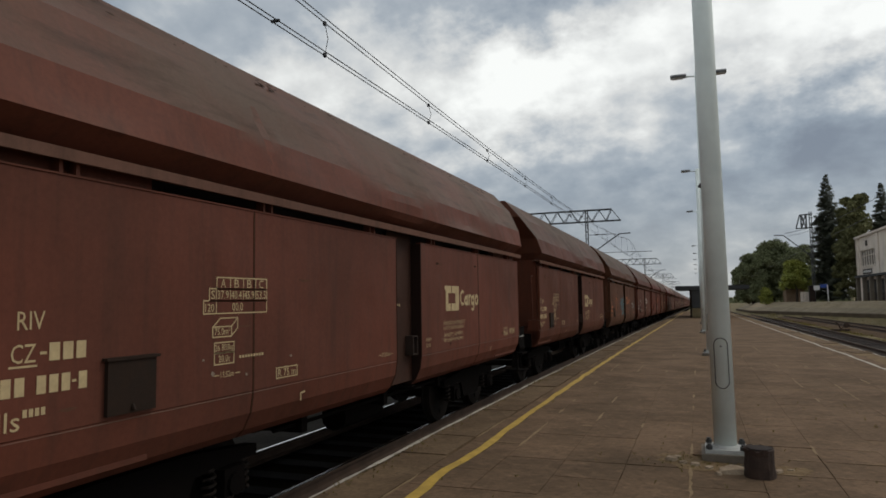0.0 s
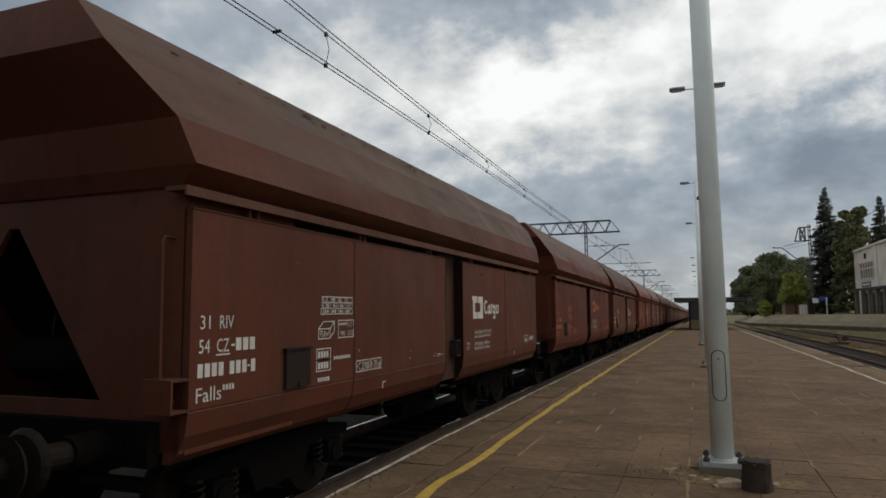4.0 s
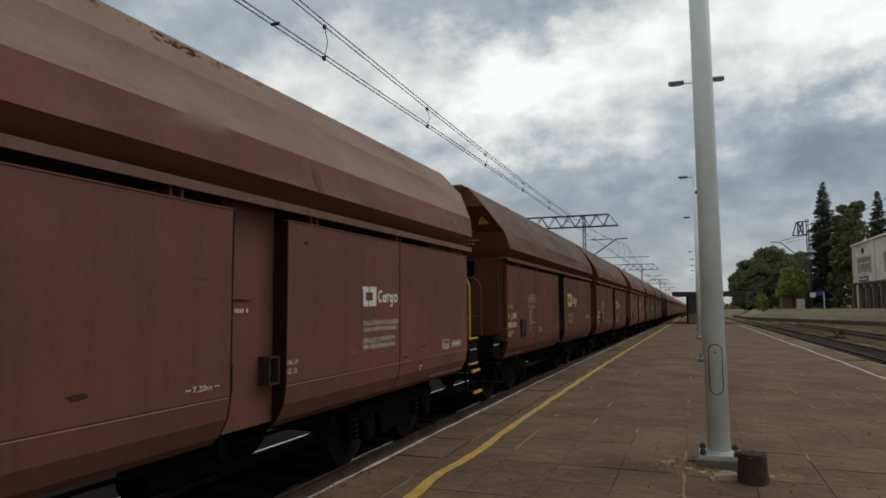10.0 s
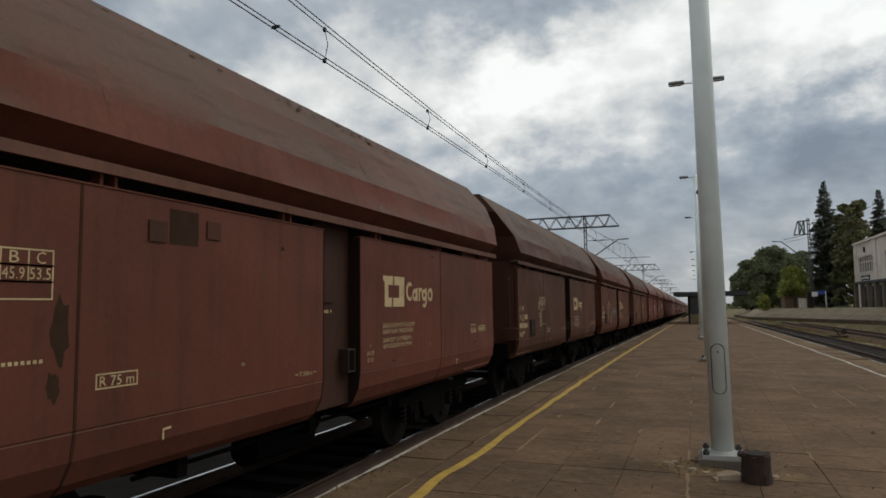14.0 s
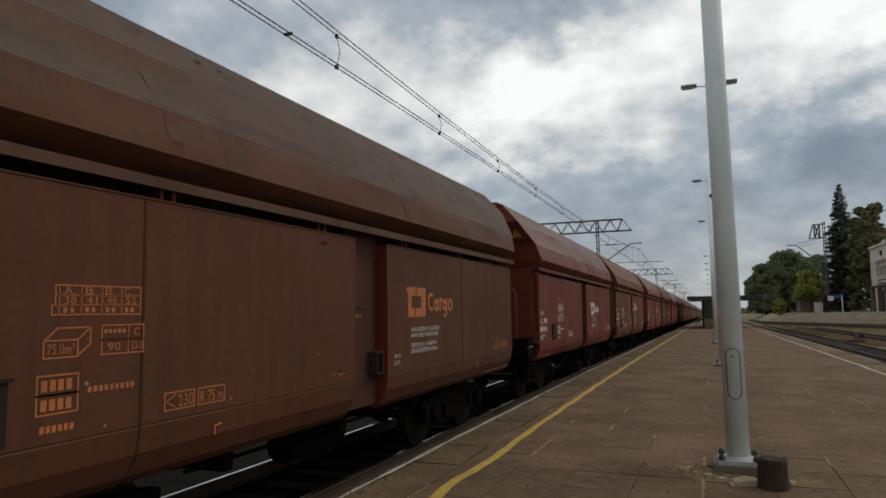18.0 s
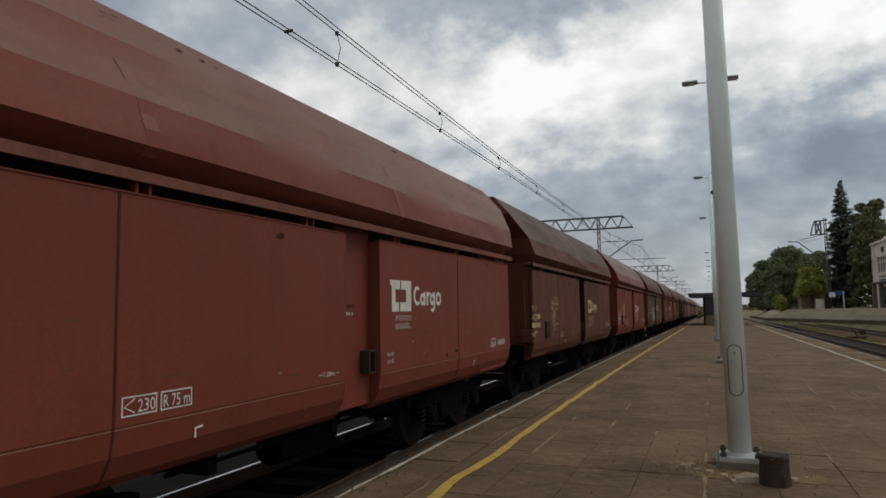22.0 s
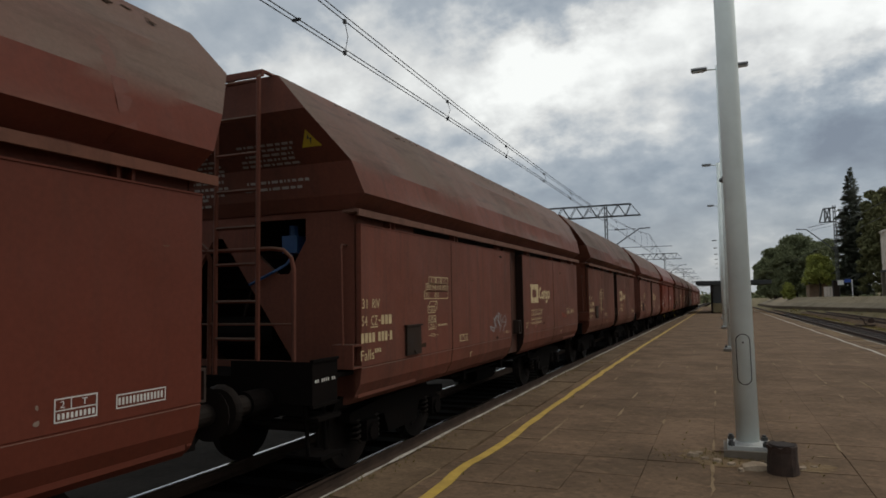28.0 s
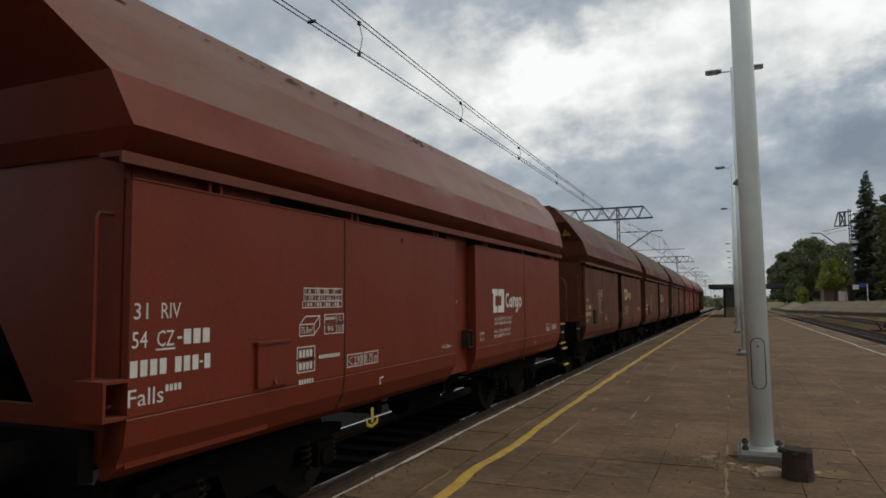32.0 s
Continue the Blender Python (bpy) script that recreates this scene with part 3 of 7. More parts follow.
def build_track(centre, label, sleepers_from, sleepers_to, n_parts):
    bm = bmesh.new()
    loft(bm, [[(centre - 1.75, y, -0.5 + fall(y)), (centre + 1.75, y, -0.5 + fall(y)), (centre + 1.3, y, -0.19 + fall(y)), (centre - 1.3, y, -0.19 + fall(y))] for y in STATIONS])
    bed = solid("track_bed", bm, M_BALLAST if centre < 0 else M_BALLAST_RUSTY, "oily stone ballast bed under a railway track, darkened for shade" if centre < 0 else "rusty brown stone ballast bed under a railway track", "track bed", kind="structure")
    for s in (-1, 1):
        c = centre + s * 0.7525
        bm = bmesh.new()
        prof = [(-0.07, -0.17), (0.07, -0.17), (0.07, -0.155), (0.012, -0.13), (0.012, -0.05), (0.036, -0.035), (0.036, -0.004), (-0.036, -0.004), (-0.036, -0.035), (-0.012, -0.05), (-0.012, -0.13), (-0.07, -0.155)]
        loft(bm, [[(c + a, y, b + fall(y)) for a, b in prof] for y in STATIONS])
        rail = solid("rail", bm, M_RAIL, "rusty steel rail on wooden sleepers", "rail", kind="structure", group=label)
        bm = bmesh.new()
        loft(bm, [[(c - 0.030, y, -0.004 + fall(y)), (c + 0.030, y, -0.004 + fall(y)), (c + 0.022, y, fall(y)), (c - 0.022, y, fall(y))] for y in STATIONS])
        part("rail_head", bm, M_RAILTOP if centre < 0 else M_RAIL, rail, "polished running surface" if centre < 0 else "dull running surface")
    bm = bmesh.new()
    box(bm, -1.25, 1.25, -0.13, 0.13, -0.30, -0.165)
    # near-track sleepers get the black that holds the train's shade
    me = as_mesh("sleeper", bm, M_SOOT_SHADE if centre < 0 else M_DARK, bevel=0.02)
    y, n = sleepers_from, 0
    while y < sleepers_to and n < n_parts:
        ob = new("sleeper", me)
        ob.parent = bed
        ob.location = (centre, y, fall(y))
        y += 0.62
        n += 1


def build_platform():
    ys = [-40, -20, -8, 0, 5, 10, 15, 20, 25, 32, 40, 55, 75, 100, 140]
    bm = bmesh.new()
    loft(bm, [[(PLAT_L + 0.08, y, -0.5 + fall(y)), (PLAT_R - 0.08, y, -0.5 + fall(y)), (PLAT_R - 0.08, y, PLAT_Z - 0.0035 + fall(y)), (PLAT_L + 0.08, y, PLAT_Z - 0.03 + fall(y))] for y in ys])
    body = solid("platform", bm, M_JOINT, "long low island platform of worn concrete slabs, brown with dirt", "platform", kind="structure")
    rnd = random.Random(4)
    # coping slabs along both edges
    for side, x0, x1 in ((0, PLAT_L - 0.02, PLAT_L + 0.58), (1, PLAT_R - 0.58, PLAT_R + 0.02)):
        bm = bmesh.new()
        box(bm, x0, x1, 0.006, 0.994, -0.16, 0.0)
        me = as_mesh("coping_slab", bm, M_COPING, bevel=0.012)
        for i in range(-36, 62):
            ob = new("coping_slab", me)
            ob.parent = body
            ob.location = (rnd.uniform(-0.012, 0.012), i * 1.0, PLAT_Z + fall(i + 0.5) + rnd.uniform(-0.004, 0.003))
            ob.rotation_euler = (fall_slope(i), rnd.uniform(-0.003, 0.003), rnd.uniform(-0.006, 0.006))
    # paving slabs between the copings
    meshes, plain = [], bmesh.new()
    box(plain, -0.3235, 0.3235, -0.3235, 0.3235, -0.05, 0.0)
    plain = as_mesh("paving_slab", plain, M_SLAB)
    for v in range(5):
        bm = bmesh.new()
        box(bm, -0.3225, 0.3225, -0.3225, 0.3225, -0.05, 0.0)
        for q in bm.verts:
            q.co.x += rnd.uniform(-0.004, 0.002) * (1 if q.co.x > 0 else -1)
            q.co.y += rnd.uniform(-0.004, 0.002) * (1 if q.co.y > 0 else -1)
        meshes.append(as_mesh("paving_slab", bm, M_SLAB, bevel=0.007))
    cols = int((PLAT_R - PLAT_L - 1.2) / 0.65)
    x_first = PLAT_L + 0.62 + 0.325
    near, far = [], bmesh.new()
    for r in range(-62, 200):
        y = 4.2 + r * 0.65
        for c in range(cols + 1):
            x = x_first + c * 0.65
            if x + 0.32 > PLAT_R - 0.6:
                continue
            z = PLAT_Z + fall(y) + rnd.uniform(-0.0015, 0.0015)
            if abs(x - 0.19) < 0.3 and abs(y - 7.69) < 0.3:
                continue
            if 4.0 < y < 17.5:
                near.append((x, y, z))
            else:
                s = 0.323
                vs = [far.verts.new((x + a * s, y + b * s, z + w)) for w in (-0.05, 0.0) for a, b in ((-1, -1), (1, -1), (1, 1), (-1, 1))]
                for f in ((4, 5, 6, 7), (0, 1, 5, 4), (1, 2, 6, 5), (2, 3, 7, 6), (3, 0, 4, 7)):
                    far.faces.new([vs[i] for i in f])
    for x, y, z in near:
        worn = y < 9.0
        ob = new("paving_slab", rnd.choice(meshes) if worn else plain)
        ob.parent = body
        ob.location = (x, y, z + (rnd.uniform(-0.002, 0.004) if worn else 0.0))
        lean = 0.006 if worn else 0.001
        ob.rotation_euler = (fall_slope(y) + rnd.uniform(-lean, lean), rnd.uniform(-lean, lean), rnd.choice((0, 1, 2, 3)) * math.pi / 2 if worn else 0.0)
    tagged(part("paving_slabs", far, M_SLAB, body, "rows of worn concrete paving slabs"), kind="stuff")


def painted_line(name, xs_at, width, y0, y1, mat, label, step=0.35, seed=1, z=0.009, ragged=0.012):
    """A hand-painted line on the platform that wanders as xs_at(y) says."""
    rnd = random.Random(seed)
    bm = bmesh.new()
    prev, y = None, y0
    while y <= y1:
        c, w = xs_at(y), width * rnd.uniform(0.85, 1.12) / 2
        zz = PLAT_Z + fall(y) + z
        cur = [bm.verts.new((c - w + rnd.uniform(-ragged, ragged), y, zz)), bm.verts.new((c + w + rnd.uniform(-ragged, ragged), y, zz))]
        if prev:
            bm.faces.new((prev[0], prev[1], cur[1], cur[0]))
        prev = cur
        y += step * (1 if y < 30 else 3)
    return solid(name, bm, mat, label, "painted line", kind="structure")


def build_lines():
    painted_line("yellow_line", lambda y: float(np.interp(y, (4.5, 5.47, 6.1, 6.83, 8.0, 9.4, 11.26, 14.6, 19.5, 30.0), (-2.49, -2.504, -2.565, -2.502, -2.513, -2.537, -2.543, -2.555, -2.555, -2.56))) + 0.006 * math.sin(y * 3.7), 0.112, -6, 110, M_YELLOW, "wavy hand-painted yellow warning line along the platform edge")
    painted_line("white_edge_line", lambda y: PLAT_L + 0.008 + 0.008 * math.sin(y * 1.3), 0.045, -6, 110, M_WHITELINE, "worn white paint along the platform edge", seed=2, z=0.013)
    painted_line("white_safety_line", lambda y: 4.10 + 0.02 * math.sin(y * 0.9) + 0.015 * math.sin(y * 2.3), 0.085, -6, 110, M_WHITELINE, "worn wandering white safety line on the platform", seed=3)
    painted_line("white_edge_line", lambda y: PLAT_R - 0.04, 0.05, -6, 110, M_WHITELINE, "worn white paint along the far platform edge", seed=5, z=0.010)


# ---- hopper wagons ----
BODY = 10.80
ROLE_PAINT, ROLE_LETTER = PAINT["brown"], LETTER["cream"]
SIDE = 1.5
# stand-ins that each wagon replaces by its own paint
STEP_EDGE, RAIL_PAINT, HATCH_PAINT, EAVES_PAINT = M_SOOT_SHADE.copy(), ROLE_PAINT.copy(), ROLE_PAINT.copy(), ROLE_PAINT.copy()
STEP_EDGE.name, RAIL_PAINT.name, HATCH_PAINT.name, EAVES_PAINT.name = "worn_step_edge", "hand_rail_paint", "hatch_paint", "eaves_paint"


def end_parts(w, rear, kind):
    """One end of a wagon: the wall under the hopper, headstock, buffers, coupling and, on a deck end, the deck with rails, steps and ladder."""
    deck = kind != "plain"
    head = -0.73 if deck else -0.16

    def Y(v):
        return BODY - v if rear else v

    def bx(bm, x0, x1, v0, v1, z0, z1):
        a, b = sorted((Y(v0), Y(v1)))
        box(bm, x0, x1, a, b, z0, z1)
    # end wall in upright strips round a tapering opening and, beside the ladder, a hole for the air valve
    bm = bmesh.new()
    valve = kind == "ladder"
    cuts = [-1.57, -1.36, -0.43, -0.31, 0.14, 0.45, 0.60, 0.66, 0.82, 1.42]

    def roof(x):
        return float(np.interp(x, (-1.36, -0.43, -0.31, 0.66), (1.36, 2.78, 2.78, 1.36)))

    def sill(x):
        return float(np.interp(x, (0.14, 0.45, 0.60, 0.82), (2.60, 2.33, 2.33, 2.70)))
    for x0, x1 in zip(cuts, cuts[1:]):
        spans = [((1.0, 1.0), (1.36, 1.36))]
        if valve and 0.13 < x0 < 0.80:
            spans += [((roof(x0), roof(x1)), (sill(x0), sill(x1))), ((2.95, 2.95), (3.06, 3.06))]
        else:
            spans += [((roof(x0), roof(x1)), (3.06, 3.06))]
        for lo, hi in spans:
            extrude_poly(bm, [(x0, lo[0]), (x1, lo[1]), (x1, hi[1]), (x0, hi[0])], "y", Y(0.0), Y(0.05))
    bmesh.ops.remove_doubles(bm, verts=bm.verts[:], dist=0.002)
    part("end_wall", bm, ROLE_PAINT, w)
    # slope sheet painted dark for the shade inside the opening
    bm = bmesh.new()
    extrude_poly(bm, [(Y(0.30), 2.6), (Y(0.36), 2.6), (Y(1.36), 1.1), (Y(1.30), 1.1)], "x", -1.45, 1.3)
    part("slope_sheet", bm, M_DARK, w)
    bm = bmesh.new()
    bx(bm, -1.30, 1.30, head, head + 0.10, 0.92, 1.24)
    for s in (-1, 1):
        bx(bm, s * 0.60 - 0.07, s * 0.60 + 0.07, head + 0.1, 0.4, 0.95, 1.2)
    part("headstock", bm, M_SOOT_SHADE, w)
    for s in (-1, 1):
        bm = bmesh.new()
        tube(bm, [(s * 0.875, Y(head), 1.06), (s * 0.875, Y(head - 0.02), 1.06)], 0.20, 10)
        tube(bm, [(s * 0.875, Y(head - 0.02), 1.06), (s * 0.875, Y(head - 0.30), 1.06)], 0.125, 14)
        bf = part("buffer", bm, M_SOOT_SHADE, w, "black steel buffer")
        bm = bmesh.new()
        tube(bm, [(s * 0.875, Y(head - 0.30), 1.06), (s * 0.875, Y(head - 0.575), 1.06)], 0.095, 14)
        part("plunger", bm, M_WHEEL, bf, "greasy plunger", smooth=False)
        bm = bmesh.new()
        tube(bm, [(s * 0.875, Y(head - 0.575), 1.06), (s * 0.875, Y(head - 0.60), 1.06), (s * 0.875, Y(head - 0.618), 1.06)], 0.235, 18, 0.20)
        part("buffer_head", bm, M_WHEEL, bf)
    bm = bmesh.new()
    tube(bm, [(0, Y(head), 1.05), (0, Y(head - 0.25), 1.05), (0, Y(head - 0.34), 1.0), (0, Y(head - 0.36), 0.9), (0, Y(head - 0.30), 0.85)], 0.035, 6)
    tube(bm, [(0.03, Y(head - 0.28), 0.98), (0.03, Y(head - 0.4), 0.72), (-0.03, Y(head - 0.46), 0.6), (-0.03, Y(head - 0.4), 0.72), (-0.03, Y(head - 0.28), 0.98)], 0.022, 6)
    part("coupling", bm, M_SOOT_SHADE, w)
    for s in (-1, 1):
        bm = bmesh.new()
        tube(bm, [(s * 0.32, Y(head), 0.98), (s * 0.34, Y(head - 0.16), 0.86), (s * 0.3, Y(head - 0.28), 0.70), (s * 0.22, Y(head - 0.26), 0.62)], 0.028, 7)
        part("air_hose", bm, M_SOOT_SHADE, w)
    # reservoir, pipes and lever under the slope sheet; reservoir colour carries the opening's shade
    bm = bmesh.new()
    tube(bm, [(-0.62, Y(0.36), 1.66), (-0.58, Y(0.36), 1.66), (0.20, Y(0.36), 1.66), (0.24, Y(0.36), 1.66)], 0.19, 14)
    part("air_reservoir", bm, M_SOOT_SHADE, w, "air reservoir in the end opening, black with painted shade", smooth=False)
    bm = bmesh.new()
    tube(bm, [(0.24, Y(0.36), 1.66), (0.42, Y(0.34), 1.62), (0.62, Y(0.22), 1.42), (0.66, Y(0.2), 1.3)], 0.018, 6)
    part("pipe", bm, M_LOCK, w)
    bm = bmesh.new()
    tube(bm, [(-0.25, Y(0.30), 1.86), (-0.05, Y(0.18), 2.15), (0.12, Y(0.12), 2.34)], 0.014, 6)
    part("pipe", bm, M_LOCK, w)
    # upright hand grip beside the wall and the lifting pocket at the corner
    for s in (-1, 1):
        bm = bmesh.new()
        tube(bm, [(s * 1.33, Y(0.0), 2.62), (s * 1.33, Y(-0.09), 2.62), (s * 1.33, Y(-0.11), 2.58), (s * 1.36, Y(-0.13), 1.42), (s * 1.36, Y(-0.10), 1.38), (s * 1.36, Y(0.0), 1.38)], 0.014, 6)
        part("hand_grip", bm, ROLE_PAINT, w)
        bm = bmesh.new()
        a, b = (1.24, 1.50) if s > 0 else (-1.50, -1.24)
        d = 0.05 if rear else 0.17
        for q in ((a, b, -d, 0.0, 1.31, 1.33), (a, b, -d, 0.0, 1.54, 1.56), (a, b, -d, 0.02 - d, 1.33, 1.54), (a, a + 0.02, 0.02 - d, 0.0, 1.33, 1.54)):
            bx(bm, *q)
        part("lifting_pocket", bm, ROLE_PAINT if not rear else M_LOCK, w)
    if not deck:
        return
    bm = bmesh.new()
    bx(bm, -1.40, 1.40, head, 0.0, 1.24, 1.285)
    part("deck", bm, M_SOOT_SHADE, w)
    for s in (-1, 1):
        bm = bmesh.new()
        bx(bm, min(s * 0.48, s * 1.42), max(s * 0.48, s * 1.42), head - 0.015, head + 0.01, 1.03, 1.44)
        bx(bm, min(s * 1.40, s * 1.42), max(s * 1.40, s * 1.42), head, head + 0.40, 1.03, 1.44)
        cp = part("corner_plate", bm, M_SOOT_SHADE, w)
        for z0, z1 in ((1.435, 1.462), (1.00, 1.030)):
            bm = bmesh.new()
            bx(bm, min(s * 1.395, s * 1.435), max(s * 1.395, s * 1.435), head - 0.02, head + 0.41, z0, z1)
            part("edge_strip", bm, STEP_EDGE, cp, "worn edge strip", bevel=0.004)
        bm = bmesh.new()
        for z, o in ((0.88, 0.0), (0.52, 0.03)):
            a, b = sorted((s * (1.06 + o), s * (1.46 + o)))
            bx(bm, a, b, head + 0.02, head + 0.36, z, z + 0.025)
        for v in (head + 0.04, head + 0.32):
            tube(bm, [(s * 1.30, Y(v), 1.05), (s * 1.34, Y(v), 0.52)], 0.02, 6)
        st = part("step", bm, M_SOOT_SHADE, w)
        for z, o in ((0.88, 0.0), (0.52, 0.03)):
            bm = bmesh.new()
            a, b = sorted((s * (1.44 + o), s * (1.475 + o)))
            bx(bm, a, b, head + 0.0, head + 0.38, z - 0.005, z + 0.035)
            part("step_edge", bm, STEP_EDGE, st, "edge of the step")
        if s > 0:
            # running number repeated on the corner plate, as bars
            bm = bmesh.new()
            for k in range(10):
                if k not in (2, 7):
                    plate(bm, 1.4215, *sorted((Y(head + 0.03 + k * 0.034), Y(head + 0.050 + k * 0.034))), 1.24, 1.27)
            tagged(part("number_bars", bm, LETTER["white"], w, "small pale painted marks"), kind="stuff")
    # hooped hand rails
    bm = bmesh.new()
    v = head + (0.0 if rear else 0.06)
    o = 0.37 if rear else 0.24
    tube(bm, [(0.92 + o, Y(v), 1.28), (0.92 + o, Y(v), 2.34), (0.89 + o, Y(v), 2.46), (0.80 + o, Y(v), 2.54), (0.66 + o, Y(v), 2.56), (-0.66 - o, Y(v), 2.56), (-0.80 - o, Y(v), 2.54), (-0.89 - o, Y(v), 2.46), (-0.92 - o, Y(v), 2.34), (-0.92 - o, Y(v), 1.28)], 0.022, 8)
    part("hand_rail", bm, RAIL_PAINT, w)
    if not rear:
        bm = bmesh.new()
        tube(bm, [(0.14, Y(v), 1.28), (0.14, Y(v), 2.46), (0.10, Y(v), 2.58), (0.0, Y(v), 2.66), (-0.16, Y(v), 2.68), (-0.60, Y(v), 2.67)], 0.022, 8)
        part("hand_rail", bm, RAIL_PAINT, w)
    bm = bmesh.new()
    tube(bm, [(0.92 + o, Y(v), 1.80), (-0.92 - o, Y(v), 1.80)], 0.014, 6)
    part("cross_rail", bm, RAIL_PAINT, w)
    if kind == "deck":
        bm = bmesh.new()
        bx(bm, 0.30, 0.46, head + 0.22, head + 0.36, 1.285, 2.5)
        part("brake_column", bm, ROLE_PAINT, w)
        bm = bmesh.new()
        tube(bm, [(0.38, Y(head + 0.29), 2.5), (0.38, Y(head + 0.29), 2.57)], 0.03, 8)
        tube(bm, [(0.06, Y(head + 0.29), 2.60), (0.25, Y(head + 0.29), 2.57), (0.55, Y(head + 0.29), 2.60), (0.70, Y(head + 0.29), 2.60)], 0.014, 6)
        bh = part("brake_lever", bm, M_SOOT_SHADE, w, "dark two-armed brake lever")
        bm = bmesh.new()
        tube(bm, [(0.06, Y(head + 0.29), 2.585), (0.06, Y(head + 0.29), 2.60), (0.06, Y(head + 0.29), 2.73)], 0.024, 8)
        part("grip", bm, M_REDMETAL, bh, "red upright grip")
        bm = bmesh.new()
        tube(bm, [(0.66, Y(head + 0.29), 2.60), (0.82, Y(head + 0.29), 2.605)], 0.018, 6)
        part("grip", bm, M_REDMETAL, bh, "red end of the lever")
    if kind == "ladder":
        bm = bmesh.new()
        lv = -0.70
        for x in (0.24, 0.76):
            tube(bm, [(x, Y(lv), 1.29), (x, Y(lv), 4.34), (x, Y(lv + 0.08), 4.425), (x, Y(lv + 0.42), 4.43)], 0.024, 6)
        ld = part("ladder", bm, ROLE_PAINT, w, "steel ladder up to the rim")
        for i in range(8):
            bm = bmesh.new()
            tube(bm, [(0.24, Y(lv), 1.65 + i * 0.38), (0.76, Y(lv), 1.65 + i * 0.38)], 0.020, 6)
            part("rung", bm, ROLE_PAINT, ld)
        bm = bmesh.new()
        bx(bm, 0.21, 0.79, lv + 0.02, lv + 0.05, 4.36, 4.43)
        part("head_plate", bm, ROLE_PAINT, ld)
        bm = bmesh.new()
        bx(bm, 0.42, 0.62, 0.12, 0.30, 2.58, 2.78)
        tube(bm, [(0.52, Y(0.2), 2.78), (0.52, Y(0.2), 2.90)], 0.05, 8)
        tube(bm, [(0.52, Y(0.2), 2.60), (0.50, Y(0.10), 2.45), (0.42, Y(-0.03), 2.36), (0.1, Y(-0.03), 2.22)], 0.016, 6)
        part("control_valve", bm, M_BLUE, w, "blue air valve in the end opening")
        # black sheet added behind the valve hole to stand for its darkness
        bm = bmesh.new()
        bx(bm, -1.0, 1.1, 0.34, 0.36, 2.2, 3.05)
        part("recess", bm, M_SOOT_SHADE, w)


TAIL = {3.165: 0.0, 3.51: -0.20, 4.00: -0.57}       # overhang of the other end, by height


def shell_parts(w, seed):
    ring = [(1.40, 3.02, -0.02), (1.60, 3.165, -0.09), (1.50, 3.51, -0.18), (1.21, 4.00, -0.57), (0.86, 4.405, -0.53)]
    full = ring + [(-x, z, v) for x, z, v in ring[::-1]]
    bm = bmesh.new()
    n, cuts, split = len(full), 44, 3

    def corner(k, c):
        x, z, v = full[k % n]
        lo, hi = v, BODY - TAIL.get(z, v)
        return Vector((x, lo + (hi - lo) * c / cuts, z))

    def dent(p, out, edge):
        """Shallow dents and waves, less towards the creases."""
        q = p * 0.9 + Vector((seed * 7.3, seed * 3.1, 0))
        d = noise.noise(Vector((q.x, q.y * 0.55, q.z))) * 0.045 + noise.noise(q * 2.6) * 0.030
        return p + out * d * edge
    for k in range(n):
        if k == 4:
            continue
        flat = (corner(k + 1, 0) - corner(k, 0)).cross(Vector((0, 1, 0)))
        out = Vector((flat.x, 0, flat.z)).normalized()
        grid = [[bm.verts.new(dent(corner(k, c).lerp(corner(k + 1, c), u / split), out, math.sin(math.pi * u / split) * min(1.0, c / 3, (cuts - c) / 3))) for u in range(split + 1)] for c in range(cuts + 1)]
        for ga, gb in zip(grid, grid[1:]):
            for u in range(split):
                bm.faces.new((ga[u], ga[u + 1], gb[u + 1], gb[u])).smooth = True
    for c in (0, cuts):
        for k in range(4):
            bm.faces.new([bm.verts.new(corner(j, c)) for j in (k, k + 1, n - 2 - k, n - 1 - k)])
    bmesh.ops.remove_doubles(bm, verts=bm.verts[:], dist=0.0005)
    for e in bm.edges:
        e.smooth = len(e.link_faces) == 2 and e.calc_face_angle(0.0) < 0.22
    shell = part("hopper_shell", bm, ROLE_PAINT, w, "dusty upper hopper walls")
    # open mouth with a rim and the dark inside
    bm = bmesh.new()
    for s in (-1, 1):
        a, b = sorted((s * 0.79, s * 0.852))
        box(bm, a, b, -0.50, BODY + 0.50, 4.380, 4.409)
    for y in (-0.52, BODY + 0.44):
        box(bm, -0.79, 0.79, y, y + 0.08, 4.380, 4.409)
    part("rim", bm, ROLE_PAINT, shell)
    bm = bmesh.new()
    lo = [(-1.2, 0.6, 3.1), (1.2, 0.6, 3.1), (1.2, BODY - 0.6, 3.1), (-1.2, BODY - 0.6, 3.1)]
    hi = [(-0.80, -0.46, 4.385), (0.80, -0.46, 4.385), (0.80, BODY + 0.46, 4.385), (-0.80, BODY + 0.46, 4.385)]
    lv, hv = [bm.verts.new(p) for p in lo], [bm.verts.new(p) for p in hi]
    bm.faces.new(lv)
    for k in range(4):
        bm.faces.new((lv[k], lv[(k + 1) % 4], hv[(k + 1) % 4], hv[k]))
    part("lining", bm, M_DARK, shell, "empty dark inside")
    # weld straps over the walls, bent with the sheet
    for y in (2.58, 6.26, 10.08):
        for s in (-1, 1):
            bm, rows = bmesh.new(), []
            c = cuts * (y + 0.2) / (BODY + 0.4)
            for k in (0, 1, 2):
                j = k if s > 0 else n - 2 - k
                lo, hi = (j, j + 1) if s > 0 else (j + 1, j)
                flat = (corner(j + 1, 0) - corner(j, 0)).cross(Vector((0, 1, 0)))
                out = Vector((flat.x, 0, flat.z)).normalized()
